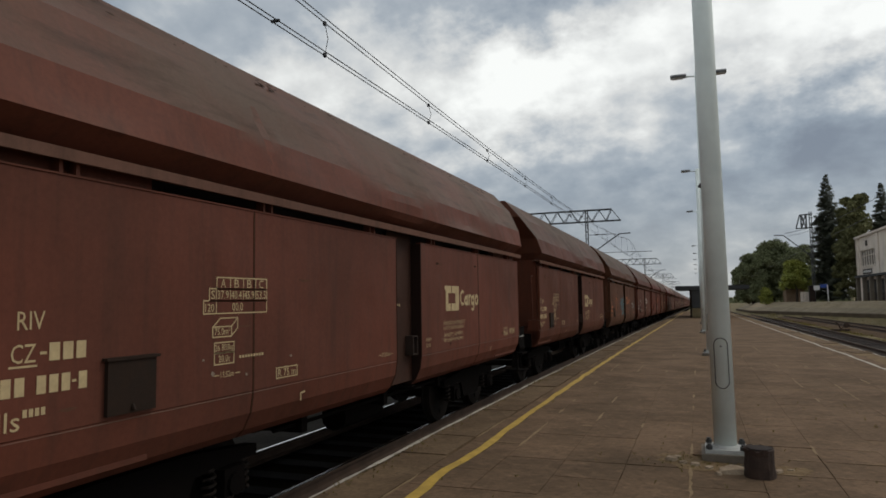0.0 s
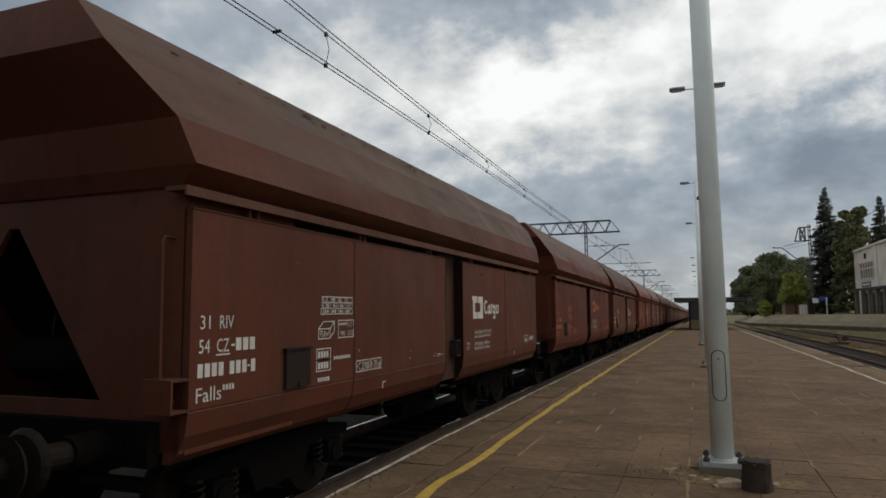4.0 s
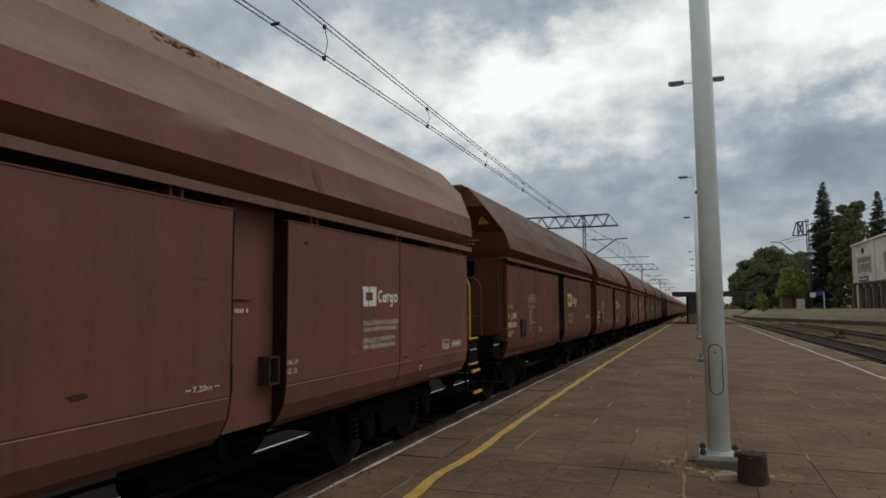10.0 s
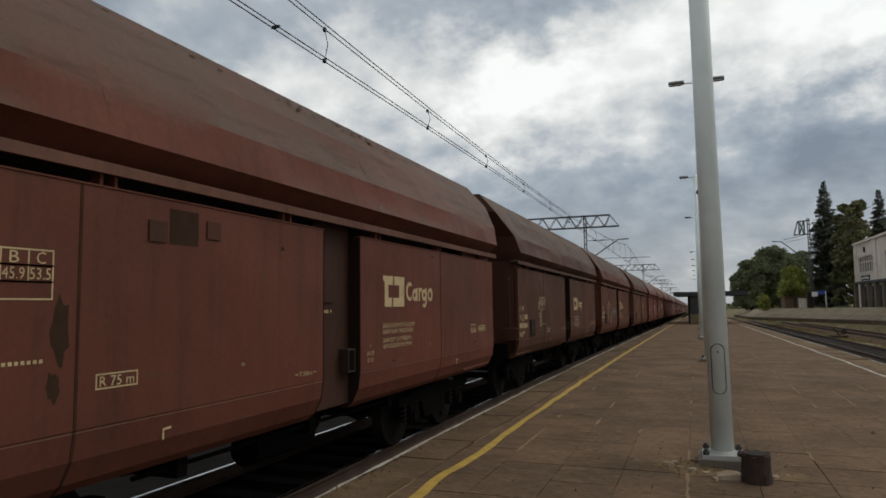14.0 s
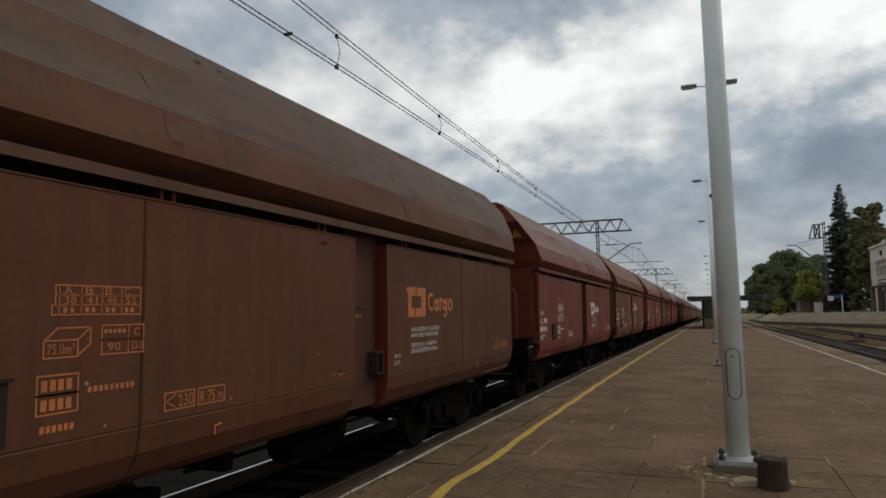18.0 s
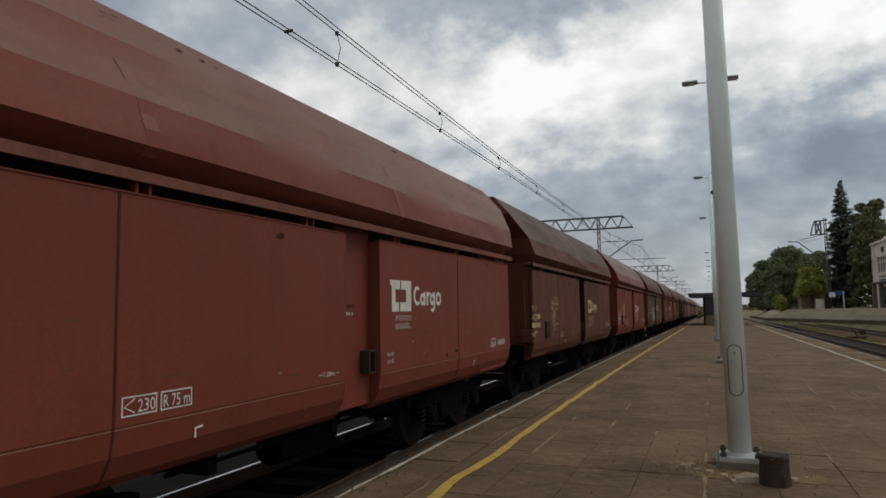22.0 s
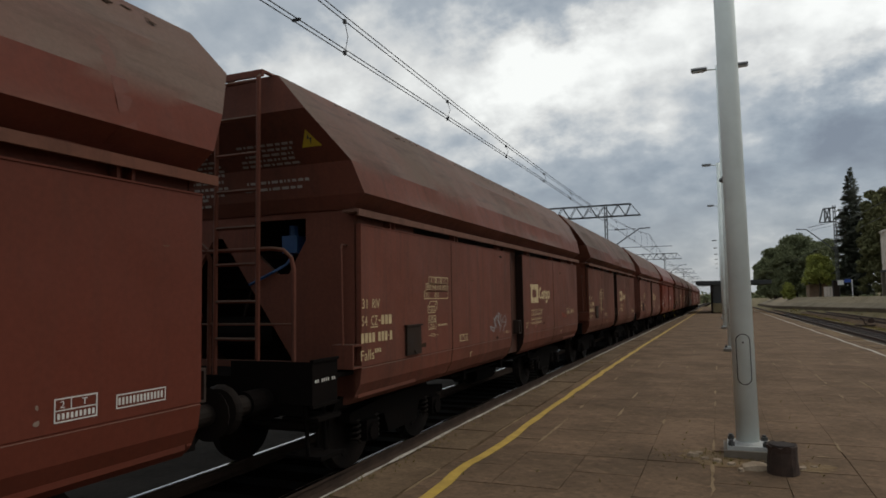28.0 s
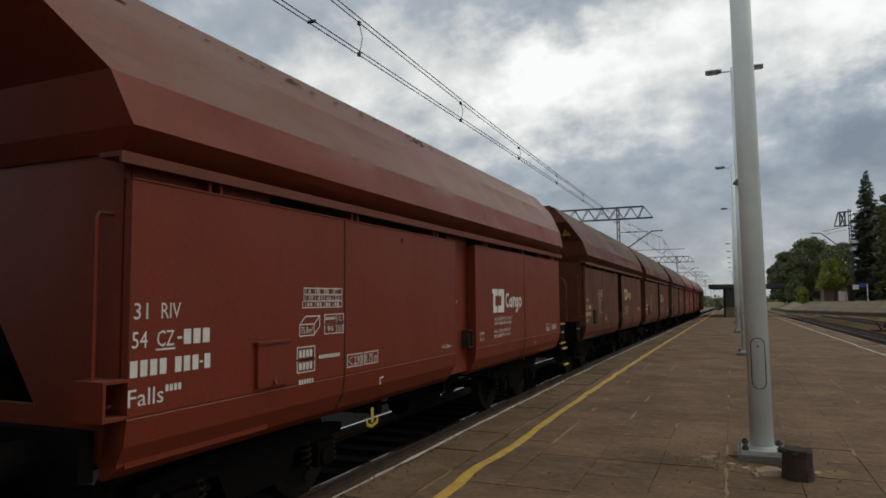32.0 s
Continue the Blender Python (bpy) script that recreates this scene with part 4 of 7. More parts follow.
                for u in range(0 if k == 0 else 1, split + 1):
                    p = corner(lo, c).lerp(corner(hi, c), u / split)
                    p = dent(Vector((p.x, y, p.z)), out, math.sin(math.pi * u / split)) + out * 0.003
                    rows.append([p + Vector((0, d, 0)) + out * h for d, h in ((-0.060, -0.0035), (-0.035, 0.0), (0.035, 0.0), (0.060, -0.0035))])
                    if k == 2 and u == 2:
                        break
            loft(bm, rows)
            part("weld_strap", bm, ROLE_PAINT, shell)
    for s in (-1, 1):
        bm = bmesh.new()
        a, b = sorted((s * 1.36, s * 1.555))
        box(bm, a, b, -0.13, BODY + 0.10, 2.962, 2.996)
        a, b = sorted((s * 1.535, s * 1.555))
        box(bm, a, b, -0.13, BODY + 0.10, 2.922, 2.962)
        part("eaves_rail", bm, EAVES_PAINT, w, "dusty angle iron under the hopper", bevel=0.004)
        for y in (0.64, 2.53, 4.44, 6.24, 8.16, 10.08):
            bm = bmesh.new()
            for o in (0.0, 0.11):
                a, b = sorted((s * 1.42, s * 1.50))
                box(bm, a, b, y + o, y + o + 0.025, 2.84, 2.955)
            box(bm, a, b, y + 0.025, y + 0.11, 2.84, 2.848)
            bmesh.ops.remove_doubles(bm, verts=bm.verts[:], dist=0.0005)
            part("hinge_bracket", bm, ROLE_PAINT, w)


def flap(w, s, y0, y1, seams):
    prof = [(1.44, 2.852), (1.508, 2.852), (1.508, 2.840), (SIDE, 2.836), (SIDE, 1.318), (SIDE - 0.006, 1.313), (SIDE - 0.006, 1.305), (SIDE - 0.001, 1.30), (1.475, 1.13), (1.40, 0.98), (1.33, 0.915), (1.27, 0.91), (1.30, 1.2), (1.44, 1.4)]
    bm = bmesh.new()
    loft(bm, [[(s * x, y, z) for x, z in prof] for y in (y0, y1)])
    door = part("discharge_flap", bm, ROLE_PAINT, w)
    for y in seams:                                  # overlapping sheets, welded and rusty along the edge
        bm = bmesh.new()
        edge = [(x + 0.003, z) for x, z in prof[3:11]]
        loft(bm, [[(s * x, q, z) for x, z in edge] + [(s * (x - 0.02), q, z) for x, z in edge[::-1]] for q in (y - 0.011, y + 0.009)])
        part("seam", bm, M_SEAM, door, "rusty welded seam")
    for y in ((y1 - 0.006,) if y0 < 1 else (y0 + 0.006,)):   # dark sheet laid over the flap's edge for the middle gap's shade
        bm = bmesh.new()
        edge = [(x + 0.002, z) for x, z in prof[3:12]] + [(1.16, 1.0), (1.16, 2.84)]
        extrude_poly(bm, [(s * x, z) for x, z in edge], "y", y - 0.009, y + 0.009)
        part("edge_sheet", bm, M_GAP_SHADE, door, "edge sheet beside the middle gap, dark with painted shade")
    return door


def bogie(w, yc):
    bm = bmesh.new()
    for s in (-1, 1):
        prof = [(yc - 1.28, 0.62), (yc - 1.28, 0.72), (yc - 0.45, 0.80), (yc + 0.45, 0.80), (yc + 1.28, 0.72), (yc + 1.28, 0.62), (yc + 0.5, 0.60), (yc + 0.38, 0.34), (yc - 0.38, 0.34), (yc - 0.5, 0.60)]
        a, b = sorted((s * 0.93, s * 1.06))
        extrude_poly(bm, prof, "x", a, b)
    box(bm, -0.95, 0.95, yc - 0.25, yc + 0.25, 0.5, 0.78)
    fr = part("bogie", bm, M_SOOT_SHADE, w, "greasy two-axle bogie, black with painted shade")
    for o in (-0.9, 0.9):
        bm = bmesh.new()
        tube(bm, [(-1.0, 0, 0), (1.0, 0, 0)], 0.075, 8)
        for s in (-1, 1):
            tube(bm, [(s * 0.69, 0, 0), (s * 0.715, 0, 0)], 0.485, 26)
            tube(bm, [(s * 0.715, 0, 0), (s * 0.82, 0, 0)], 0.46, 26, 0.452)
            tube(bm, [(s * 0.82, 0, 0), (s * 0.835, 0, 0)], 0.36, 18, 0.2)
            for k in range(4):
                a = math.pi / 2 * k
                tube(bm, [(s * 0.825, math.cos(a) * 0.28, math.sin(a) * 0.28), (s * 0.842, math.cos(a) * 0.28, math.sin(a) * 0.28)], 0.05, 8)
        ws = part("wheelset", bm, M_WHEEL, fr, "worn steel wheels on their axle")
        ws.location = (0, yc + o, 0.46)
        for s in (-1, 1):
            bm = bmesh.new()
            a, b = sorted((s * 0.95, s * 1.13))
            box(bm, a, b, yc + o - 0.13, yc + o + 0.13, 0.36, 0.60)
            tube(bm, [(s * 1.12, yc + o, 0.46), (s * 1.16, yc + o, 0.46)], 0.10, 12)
            part("axle_box", bm, M_SOOT_SHADE, fr, bevel=0.012)
            for d in (-0.21, 0.21):
                bm = bmesh.new()
                pts = [(s * 1.03 + 0.055 * math.cos(t), yc + o + d + 0.055 * math.sin(t), 0.36 + 0.26 * t / 25.2) for t in [q * 25.2 / 32 for q in range(33)]]
                tube(bm, pts, 0.015, 5)
                part("spring", bm, M_WHEEL, fr)


LINES = ("Z\u00c1KAZ ZDR\u017dOVAT SE V BL\u00cdZKOSTI", "KLAPEK V DOB\u011a VYPRAZD\u0147OV\u00c1N\u00cd.", "Z\u00c1KAZ J\u00cdZDY S OTEV\u0158EN\u00ddMI", "NEBO NEZAJI\u0160T\u011aN\u00ddMI KLAPKAMI.")


def wide_table(bm, X):
    """The newer load table: rows of figures over a volume box, a brake table and weights."""
    for k in range(3):
        outline(bm, X, 1.72 - 0.02 * (k == 2), 2.32, 2.07 + 0.06 * (2 - k), 2.135 + 0.06 * (2 - k), 0.009)
    for i, c in enumerate(("A", "B", "B", "C")):
        lay(bm, *words(c, 0.05, 0.045), X, 1.78 + i * 0.135, 2.20)
        plate(bm, X, 1.745 + i * 0.14, 1.752 + i * 0.14, 2.07, 2.25)
        lay(bm, *words(("38", "41", "46", "53")[i], 0.075, 0.045), X, 1.78 + i * 0.14, 2.14)
        for d in (0.0, 0.042):
            plate(bm, X, 1.775 + i * 0.14 + d, 1.800 + i * 0.14 + d, 2.087, 2.118)
    outline(bm, X, 1.66, 1.88, 1.82, 1.93, 0.010)
    for p in (((1.665, 1.925), (1.75, 2.0)), ((1.875, 1.925), (1.96, 2.0)), ((1.75, 1.997), (1.96, 1.997)), ((1.875, 1.83), (1.96, 1.90)), ((1.957, 1.90), (1.957, 2.0))):
        ribbon(bm, p, 0.010, X)
    lay(bm, *words("75.0m\u00b3", 0.17, 0.060), X, 1.685, 1.845)
    for k in range(2):
        outline(bm, X, 2.03, 2.35, 1.82 + 0.09 * k, 1.92 + 0.09 * k, 0.009)
        plate(bm, X, 2.225, 2.232, 1.82 + 0.09 * k, 1.92 + 0.09 * k)
    lay(bm, *words("90", 0.09, 0.05), X, 2.08, 1.845), lay(bm, *words("53.0", 0.09, 0.05), X, 2.25, 1.845), lay(bm, *words("C", 0.04, 0.05), X, 2.27, 1.935)
    for k in range(5):
        plate(bm, X, 2.05 + k * 0.033, 2.073 + k * 0.033, 1.955, 1.98)
    for k in range(2):
        outline(bm, X, 1.63, 1.89, 1.50 + 0.11 * k, 1.62 + 0.11 * k, 0.010)
        for y in (1.66, 1.71, 1.76, 1.81):
            plate(bm, X, y, y + 0.036, 1.525 + 0.11 * k, 1.59 + 0.11 * k)
    for k in range(9):
        plate(bm, X, 1.95 + k * 0.038, 1.975 + k * 0.038, 1.60, 1.635)
    for k in range(6):
        plate(bm, X, 1.66 + k * 0.036, 1.685 + k * 0.036, 1.40, 1.44)


def lettering(w, wide=False):
    """Painted markings on the side that faces the platform."""
    X = SIDE + 0.0035
    bm = bmesh.new()
    lay(bm, *words("31", 0.105, 0.105), X, 0.10, 1.92)
    part("exchange_mark", bm, ROLE_LETTER, w, "stencilled mark")
    bm = bmesh.new()
    lay(bm, *words("RIV", 0.16, 0.105), X, 0.31, 1.92)
    part("exchange_mark", bm, ROLE_LETTER, w, "stencilled mark")
    bm = bmesh.new()
    lay(bm, *words("54", 0.115, 0.105), X, 0.09, 1.735)
    lay(bm, *words("CZ", 0.14, 0.105), X, 0.28, 1.735)
    plate(bm, X, 0.27, 0.43, 1.708, 1.720)
    plate(bm, X, 0.445, 0.485, 1.775, 1.792)
    for y in (0.50, 0.585, 0.67):                      # keeper's mark, as bars
        plate(bm, X, y, y + 0.065, 1.735, 1.84)
    part("country_mark", bm, ROLE_LETTER, w, "stencilled mark")
    for y in (0.08, 0.155, 0.23, 0.305, 0.43, 0.505, 0.58, 0.69):      # running number, as bars
        bm = bmesh.new()
        plate(bm, X, y, y + 0.055, 1.55, 1.655)
        part("number_bar", bm, ROLE_LETTER, w)
    bm = bmesh.new()
    plate(bm, X, 0.645, 0.675, 1.595, 1.610)
    part("dash", bm, ROLE_LETTER, w)
    bm = bmesh.new()
    lay(bm, *words("Falls", 0.27, 0.11), X, 0.07, 1.365)
    for y in (0.355, 0.39, 0.425, 0.46):
        plate(bm, X, y, y + 0.025, 1.43, 1.475)
    part("type_mark", bm, ROLE_LETTER, w, "stencilled mark")
    bm = bmesh.new()
    if wide:
        wide_table(bm, X)
        for v in bm.verts:
            v.co.y += 0.04
            v.co.z -= 0.05
    else:
        # load limit table
        outline(bm, X, 1.88, 2.50, 2.06, 2.16, 0.010)
        outline(bm, X, 1.80, 2.50, 1.965, 2.07, 0.010)
        outline(bm, X, 1.74, 2.50, 1.865, 1.975, 0.010)
        for i, c in enumerate(("A", "B", "B", "C")):
            lay(bm, *words(c, 0.055, 0.070), X, 1.93 + i * 0.155, 2.075)
            lay(bm, *words(("37.9", "40.4", "45.9", "53.5")[i], 0.125, 0.068), X, 1.893 + i * 0.155, 1.984)
            if i:
                plate(bm, X, 1.88 + i * 0.155, 1.888 + i * 0.155, 1.975, 2.15)
        lay(bm, *words("00.0", 0.13, 0.068), X, 2.06, 1.887)
        # volume box sign
        outline(bm, X, 1.84, 2.06, 1.68, 1.77, 0.010)
        for p in (((1.845, 1.765), (1.93, 1.835)), ((2.055, 1.765), (2.13, 1.835)), ((1.93, 1.832), (2.13, 1.832)), ((2.055, 1.69), (2.13, 1.75)), ((2.127, 1.75), (2.127, 1.835))):
            ribbon(bm, p, 0.010, X)
        lay(bm, *words("75.0m\u00b3", 0.17, 0.055), X, 1.865, 1.70)
        outline(bm, X, 1.86, 2.09, 1.555, 1.645, 0.010)
        outline(bm, X, 1.86, 2.09, 1.465, 1.563, 0.010)
        lay(bm, *words("26 800kg", 0.205, 0.052), X, 1.872, 1.575), lay(bm, *words("20.0t", 0.13, 0.055), X, 1.91, 1.485)
        plate(bm, X, 1.876, 1.884, 1.865, 2.06)
        lay(bm, *words("S", 0.045, 0.066), X, 1.822, 1.984), lay(bm, *words("120", 0.095, 0.060), X, 1.762, 1.887)
        for y in (1.86, 2.10):
            ribbon(bm, ((y, 1.385), (y + 0.06, 1.385)), 0.008, X)
        lay(bm, *words("13,52m", 0.15, 0.045), X, 1.935, 1.365)
        for y in range(9):
            plate(bm, X, 2.15 + y * 0.035, 2.172 + y * 0.035, 1.50, 1.522)
        for v in bm.verts:
            v.co.y += 0.05
            v.co.z += 0.085
    part("load_table", bm, ROLE_LETTER, w, "framed load table and pictograms")
    bm = bmesh.new()
    if wide:
        outline(bm, X, 2.76, 3.04, 1.375, 1.505, 0.010)
        lay(bm, *words("R 75 m", 0.235, 0.085), X, 2.785, 1.395)
        part("radius_mark", bm, ROLE_LETTER, w, "framed mark")
        bm = bmesh.new()
        outline(bm, X, 2.45, 2.73, 1.375, 1.505, 0.010)
        ribbon(bm, ((2.55, 1.485), (2.47, 1.44), (2.55, 1.395)), 0.010, X)
        lay(bm, *words("230", 0.14, 0.085), X, 2.575, 1.395)
        part("brake_mark", bm, ROLE_LETTER, w, "framed mark")
    else:
        outline(bm, X, 2.71, 3.03, 1.375, 1.475, 0.010)
        lay(bm, *words("R 75 m", 0.26, 0.065), X, 2.74, 1.392)
        part("radius_mark", bm, ROLE_LETTER, w, "framed mark")
    bm = bmesh.new()
    lay(bm, *words("DK-GP", 0.17, 0.045), X, 6.02, 1.49)
    lay(bm, *words("SZ 12", 0.15, 0.045), X, 6.02, 1.41)
    tagged(part("small_note", bm, ROLE_LETTER, w, "small stencilled note"), kind="stuff")
    y, z = 9.70, 1.37
    bm = bmesh.new()
    outline(bm, X, y, y + 0.27, z, z + 0.14, 0.008)
    plate(bm, X, y, y + 0.27, z + 0.066, z + 0.073)
    plate(bm, X, y + 0.10, y + 0.106, z + 0.07, z + 0.132)
    lay(bm, *words("2", 0.03, 0.04), X, y + 0.035, z + 0.083)
    lay(bm, *words("T", 0.035, 0.04), X, y + 0.17, z + 0.083)
    for k in range(9):
        plate(bm, X, y + 0.02 + k * 0.027, y + 0.036 + k * 0.027, z + 0.018, z + 0.052)
    part("painting_note", bm, ROLE_LETTER, w, "small framed note")
    bm = bmesh.new()
    outline(bm, X, 10.10, 10.48, 1.385, 1.475, 0.008)
    for k in range(13):
        plate(bm, X, 10.115 + k * 0.027, 10.131 + k * 0.027, 1.407, 1.453)
    part("overhaul_note", bm, ROLE_LETTER, w, "small framed note")
    for y in (3.1, 8.9):
        bm = bmesh.new()
        ribbon(bm, ((y, 1.13), (y, 1.20), (y + 0.07, 1.205)), 0.018, 1.492)
        part("jacking_mark", bm, ROLE_LETTER, w)
    bm = bmesh.new()
    ribbon(bm, ((4.64, 1.415), (4.69, 1.415)), 0.008, X), ribbon(bm, ((4.94, 1.415), (4.99, 1.415)), 0.008, X)
    lay(bm, *words("7.20m", 0.20, 0.045), X, 4.71, 1.393)
    tagged(part("length_mark", bm, ROLE_LETTER, w, "small stencilled mark"), kind="stuff")
    bm = bmesh.new()
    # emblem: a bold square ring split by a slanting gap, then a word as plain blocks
    for poly in ([(6.36, 2.31), (6.635, 2.31), (6.62, 2.19), (6.50, 2.19), (6.50, 2.02), (6.60, 2.02), (6.59, 1.90), (6.40, 1.90), (6.40, 2.24), (6.36, 2.24)],
                 [(6.665, 2.31), (6.955, 2.31), (6.945, 1.90), (6.62, 1.90), (6.635, 2.02), (6.80, 2.02), (6.80, 2.19), (6.655, 2.19)]):
        bm.faces.new([bm.verts.new((X, y, z)) for y, z in poly])
    for v in bm.verts:
        v.co.y = 6.65 + (v.co.y - 6.66) * (0.95 if wide else 1.0) + (-0.05 if wide else 0.09)
        v.co.z = 2.105 + (v.co.z - 2.105) * 0.93
    part("emblem", bm, ROLE_LETTER, w, "bold painted square emblem")
    bm = bmesh.new()
    def bow(y, z, ry, rz, a0, a1, n=18):
        return [(y + ry * math.cos(radians(a0 + (a1 - a0) * k / n)), z + rz * math.sin(radians(a0 + (a1 - a0) * k / n))) for k in range(n + 1)]
    t = 0.047
    for k, pts in enumerate((bow(7.105, 2.112, 0.085, 0.102, 50, 310), bow(7.262, 2.068, 0.050, 0.058, 15, 345), [(7.328, 2.165), (7.328, 1.988)], [(7.410, 2.168), (7.410, 1.988)],
                             bow(7.473, 2.085, 0.058, 0.062, 165, 60, 8), bow(7.570, 2.070, 0.052, 0.060, 20, 340), [(7.638, 2.168), (7.638, 1.985)] + bow(7.579, 1.975, 0.058, 0.055, 0, -140, 10), bow(7.780, 2.077, 0.068, 0.070, 0, 360))):
        ribbon(bm, pts, t, X + 0.00015 * k)
    for v in bm.verts:
        v.co.y += -0.05 if wide else 0.09
    part("emblem_word", bm, ROLE_LETTER, w, "bold word in rounded strokes")
    for pair in ((0, 1), (2, 3)):
        bm = bmesh.new()
        for i in pair:
            lay(bm, *words(LINES[i], (0.91, 0.86, 0.80, 0.82)[i], 0.050), X, 6.42 if wide else 6.46, 1.66 - 0.075 * i - ((0.050 if wide else 0.025) if i > 1 else 0))
        part("warning_text", bm, ROLE_LETTER, w, "stencilled warning in two lines")


def end_face(x, h, off=0.006):
    """A place on the leaning end of the hopper: across, and up from the crease at 3.51 m."""
    a, b = (Vector((0, -0.18, 3.51)), Vector((0, -0.57, 4.00))) if h >= 0 else (Vector((0, -0.18, 3.51)), Vector((0, -0.09, 3.165)))
    up = (b - a).normalized()
    out = Vector((0, -up.z, up.y)) * off if h >= 0 else Vector((0, up.z, -up.y)) * off
    p = a + up * abs(h) + out
    return (x, p.y, p.z)


def end_signs(w):
    """Warning plates and notes on a ladder end."""
    bm = bmesh.new()
    bm.faces.new([bm.verts.new(end_face(*q)) for q in ((1.00, 0.20), (1.24, 0.20), (1.12, 0.40))])
    sg = part("warning_sign", bm, M_YELLOWMETAL, w, "yellow triangular warning plate")
    bm = bmesh.new()
    bm.faces.new([bm.verts.new(end_face(*q, 0.010)) for q in ((1.13, 0.36), (1.095, 0.29), (1.13, 0.295), (1.115, 0.22), (1.16, 0.305), (1.125, 0.302))])
    part("symbol", bm, M_POSTDARK, sg, "black flash")
    rnd = random.Random(9)
    for x0, x1, rows, lo in ((-0.78, -0.10, 6, 0.30), (-0.72, -0.02, 4, -0.04), (0.15, 0.92, 5, 0.26), (0.10, 0.95, 2, -0.17), (-0.95, -0.30, 2, -0.31)):
        bm = bmesh.new()
        for i in range(rows):
            h = lo - i * (0.058 if lo > 0 else 0.075)
            x, stop = x0 + rnd.uniform(0, 0.12), x1 - rnd.uniform(0, 0.16)
            while x < stop:
                d = rnd.uniform(0.02, 0.10)
                top = h + 0.028 if h >= 0 else h + 0.030
                if h < 0 and top > 0:
                    top = -0.001
                bm.faces.new([bm.verts.new(end_face(*q)) for q in ((x, h), (x + d, h), (x + d, top), (x, top))])
                x += d + 0.022
        tagged(part("notice_text", bm, M_NOTICE, w, "white stencilled notes, too small to read"), kind="stuff")


def residue(w, seed):
    """Coal crumbs and crusted dirt left on the upper slopes and along the eaves."""
    rnd = random.Random(seed)
    bm = bmesh.new()
    heaps = [rnd.uniform(0.3, BODY - 0.3) for k in range(7)]
    for k in range(150):
        y = min(BODY, max(0.0, rnd.choice(heaps) + rnd.gauss(0, 0.35))) if k % 3 else rnd.uniform(0.2, BODY - 0.2)
        u = 0.12 + 0.30 * rnd.random()
        if k < 105:
            x, z, sz = 0.875 + 0.33 * u, 4.395 - 0.385 * u, rnd.uniform(0.005, 0.021)
        else:
            x, z, sz = rnd.uniform(1.50, 1.55), 2.99, rnd.uniform(0.005, 0.014)
        ring = [(sz * rnd.uniform(0.6, 1.3) * math.cos(q * math.pi / 3), sz * rnd.uniform(1.2, 3.4) * math.sin(q * math.pi / 3)) for q in range(6)]
        if k < 105:                                     # flat on the slope, up its fall line and along the wagon
            bm.faces.new([bm.verts.new((x - 0.67 * g + 0.0045, y + d, z + 0.74 * g + 0.004)) for g, d in ring])
        else:
            bm.faces.new([bm.verts.new((x + g * 0.4, y + d, z + 0.004)) for g, d in ring])
    tagged(part("crusted_dirt", bm, M_GRIME, w, "crusted coal dirt on the upper slopes"), kind="stuff")


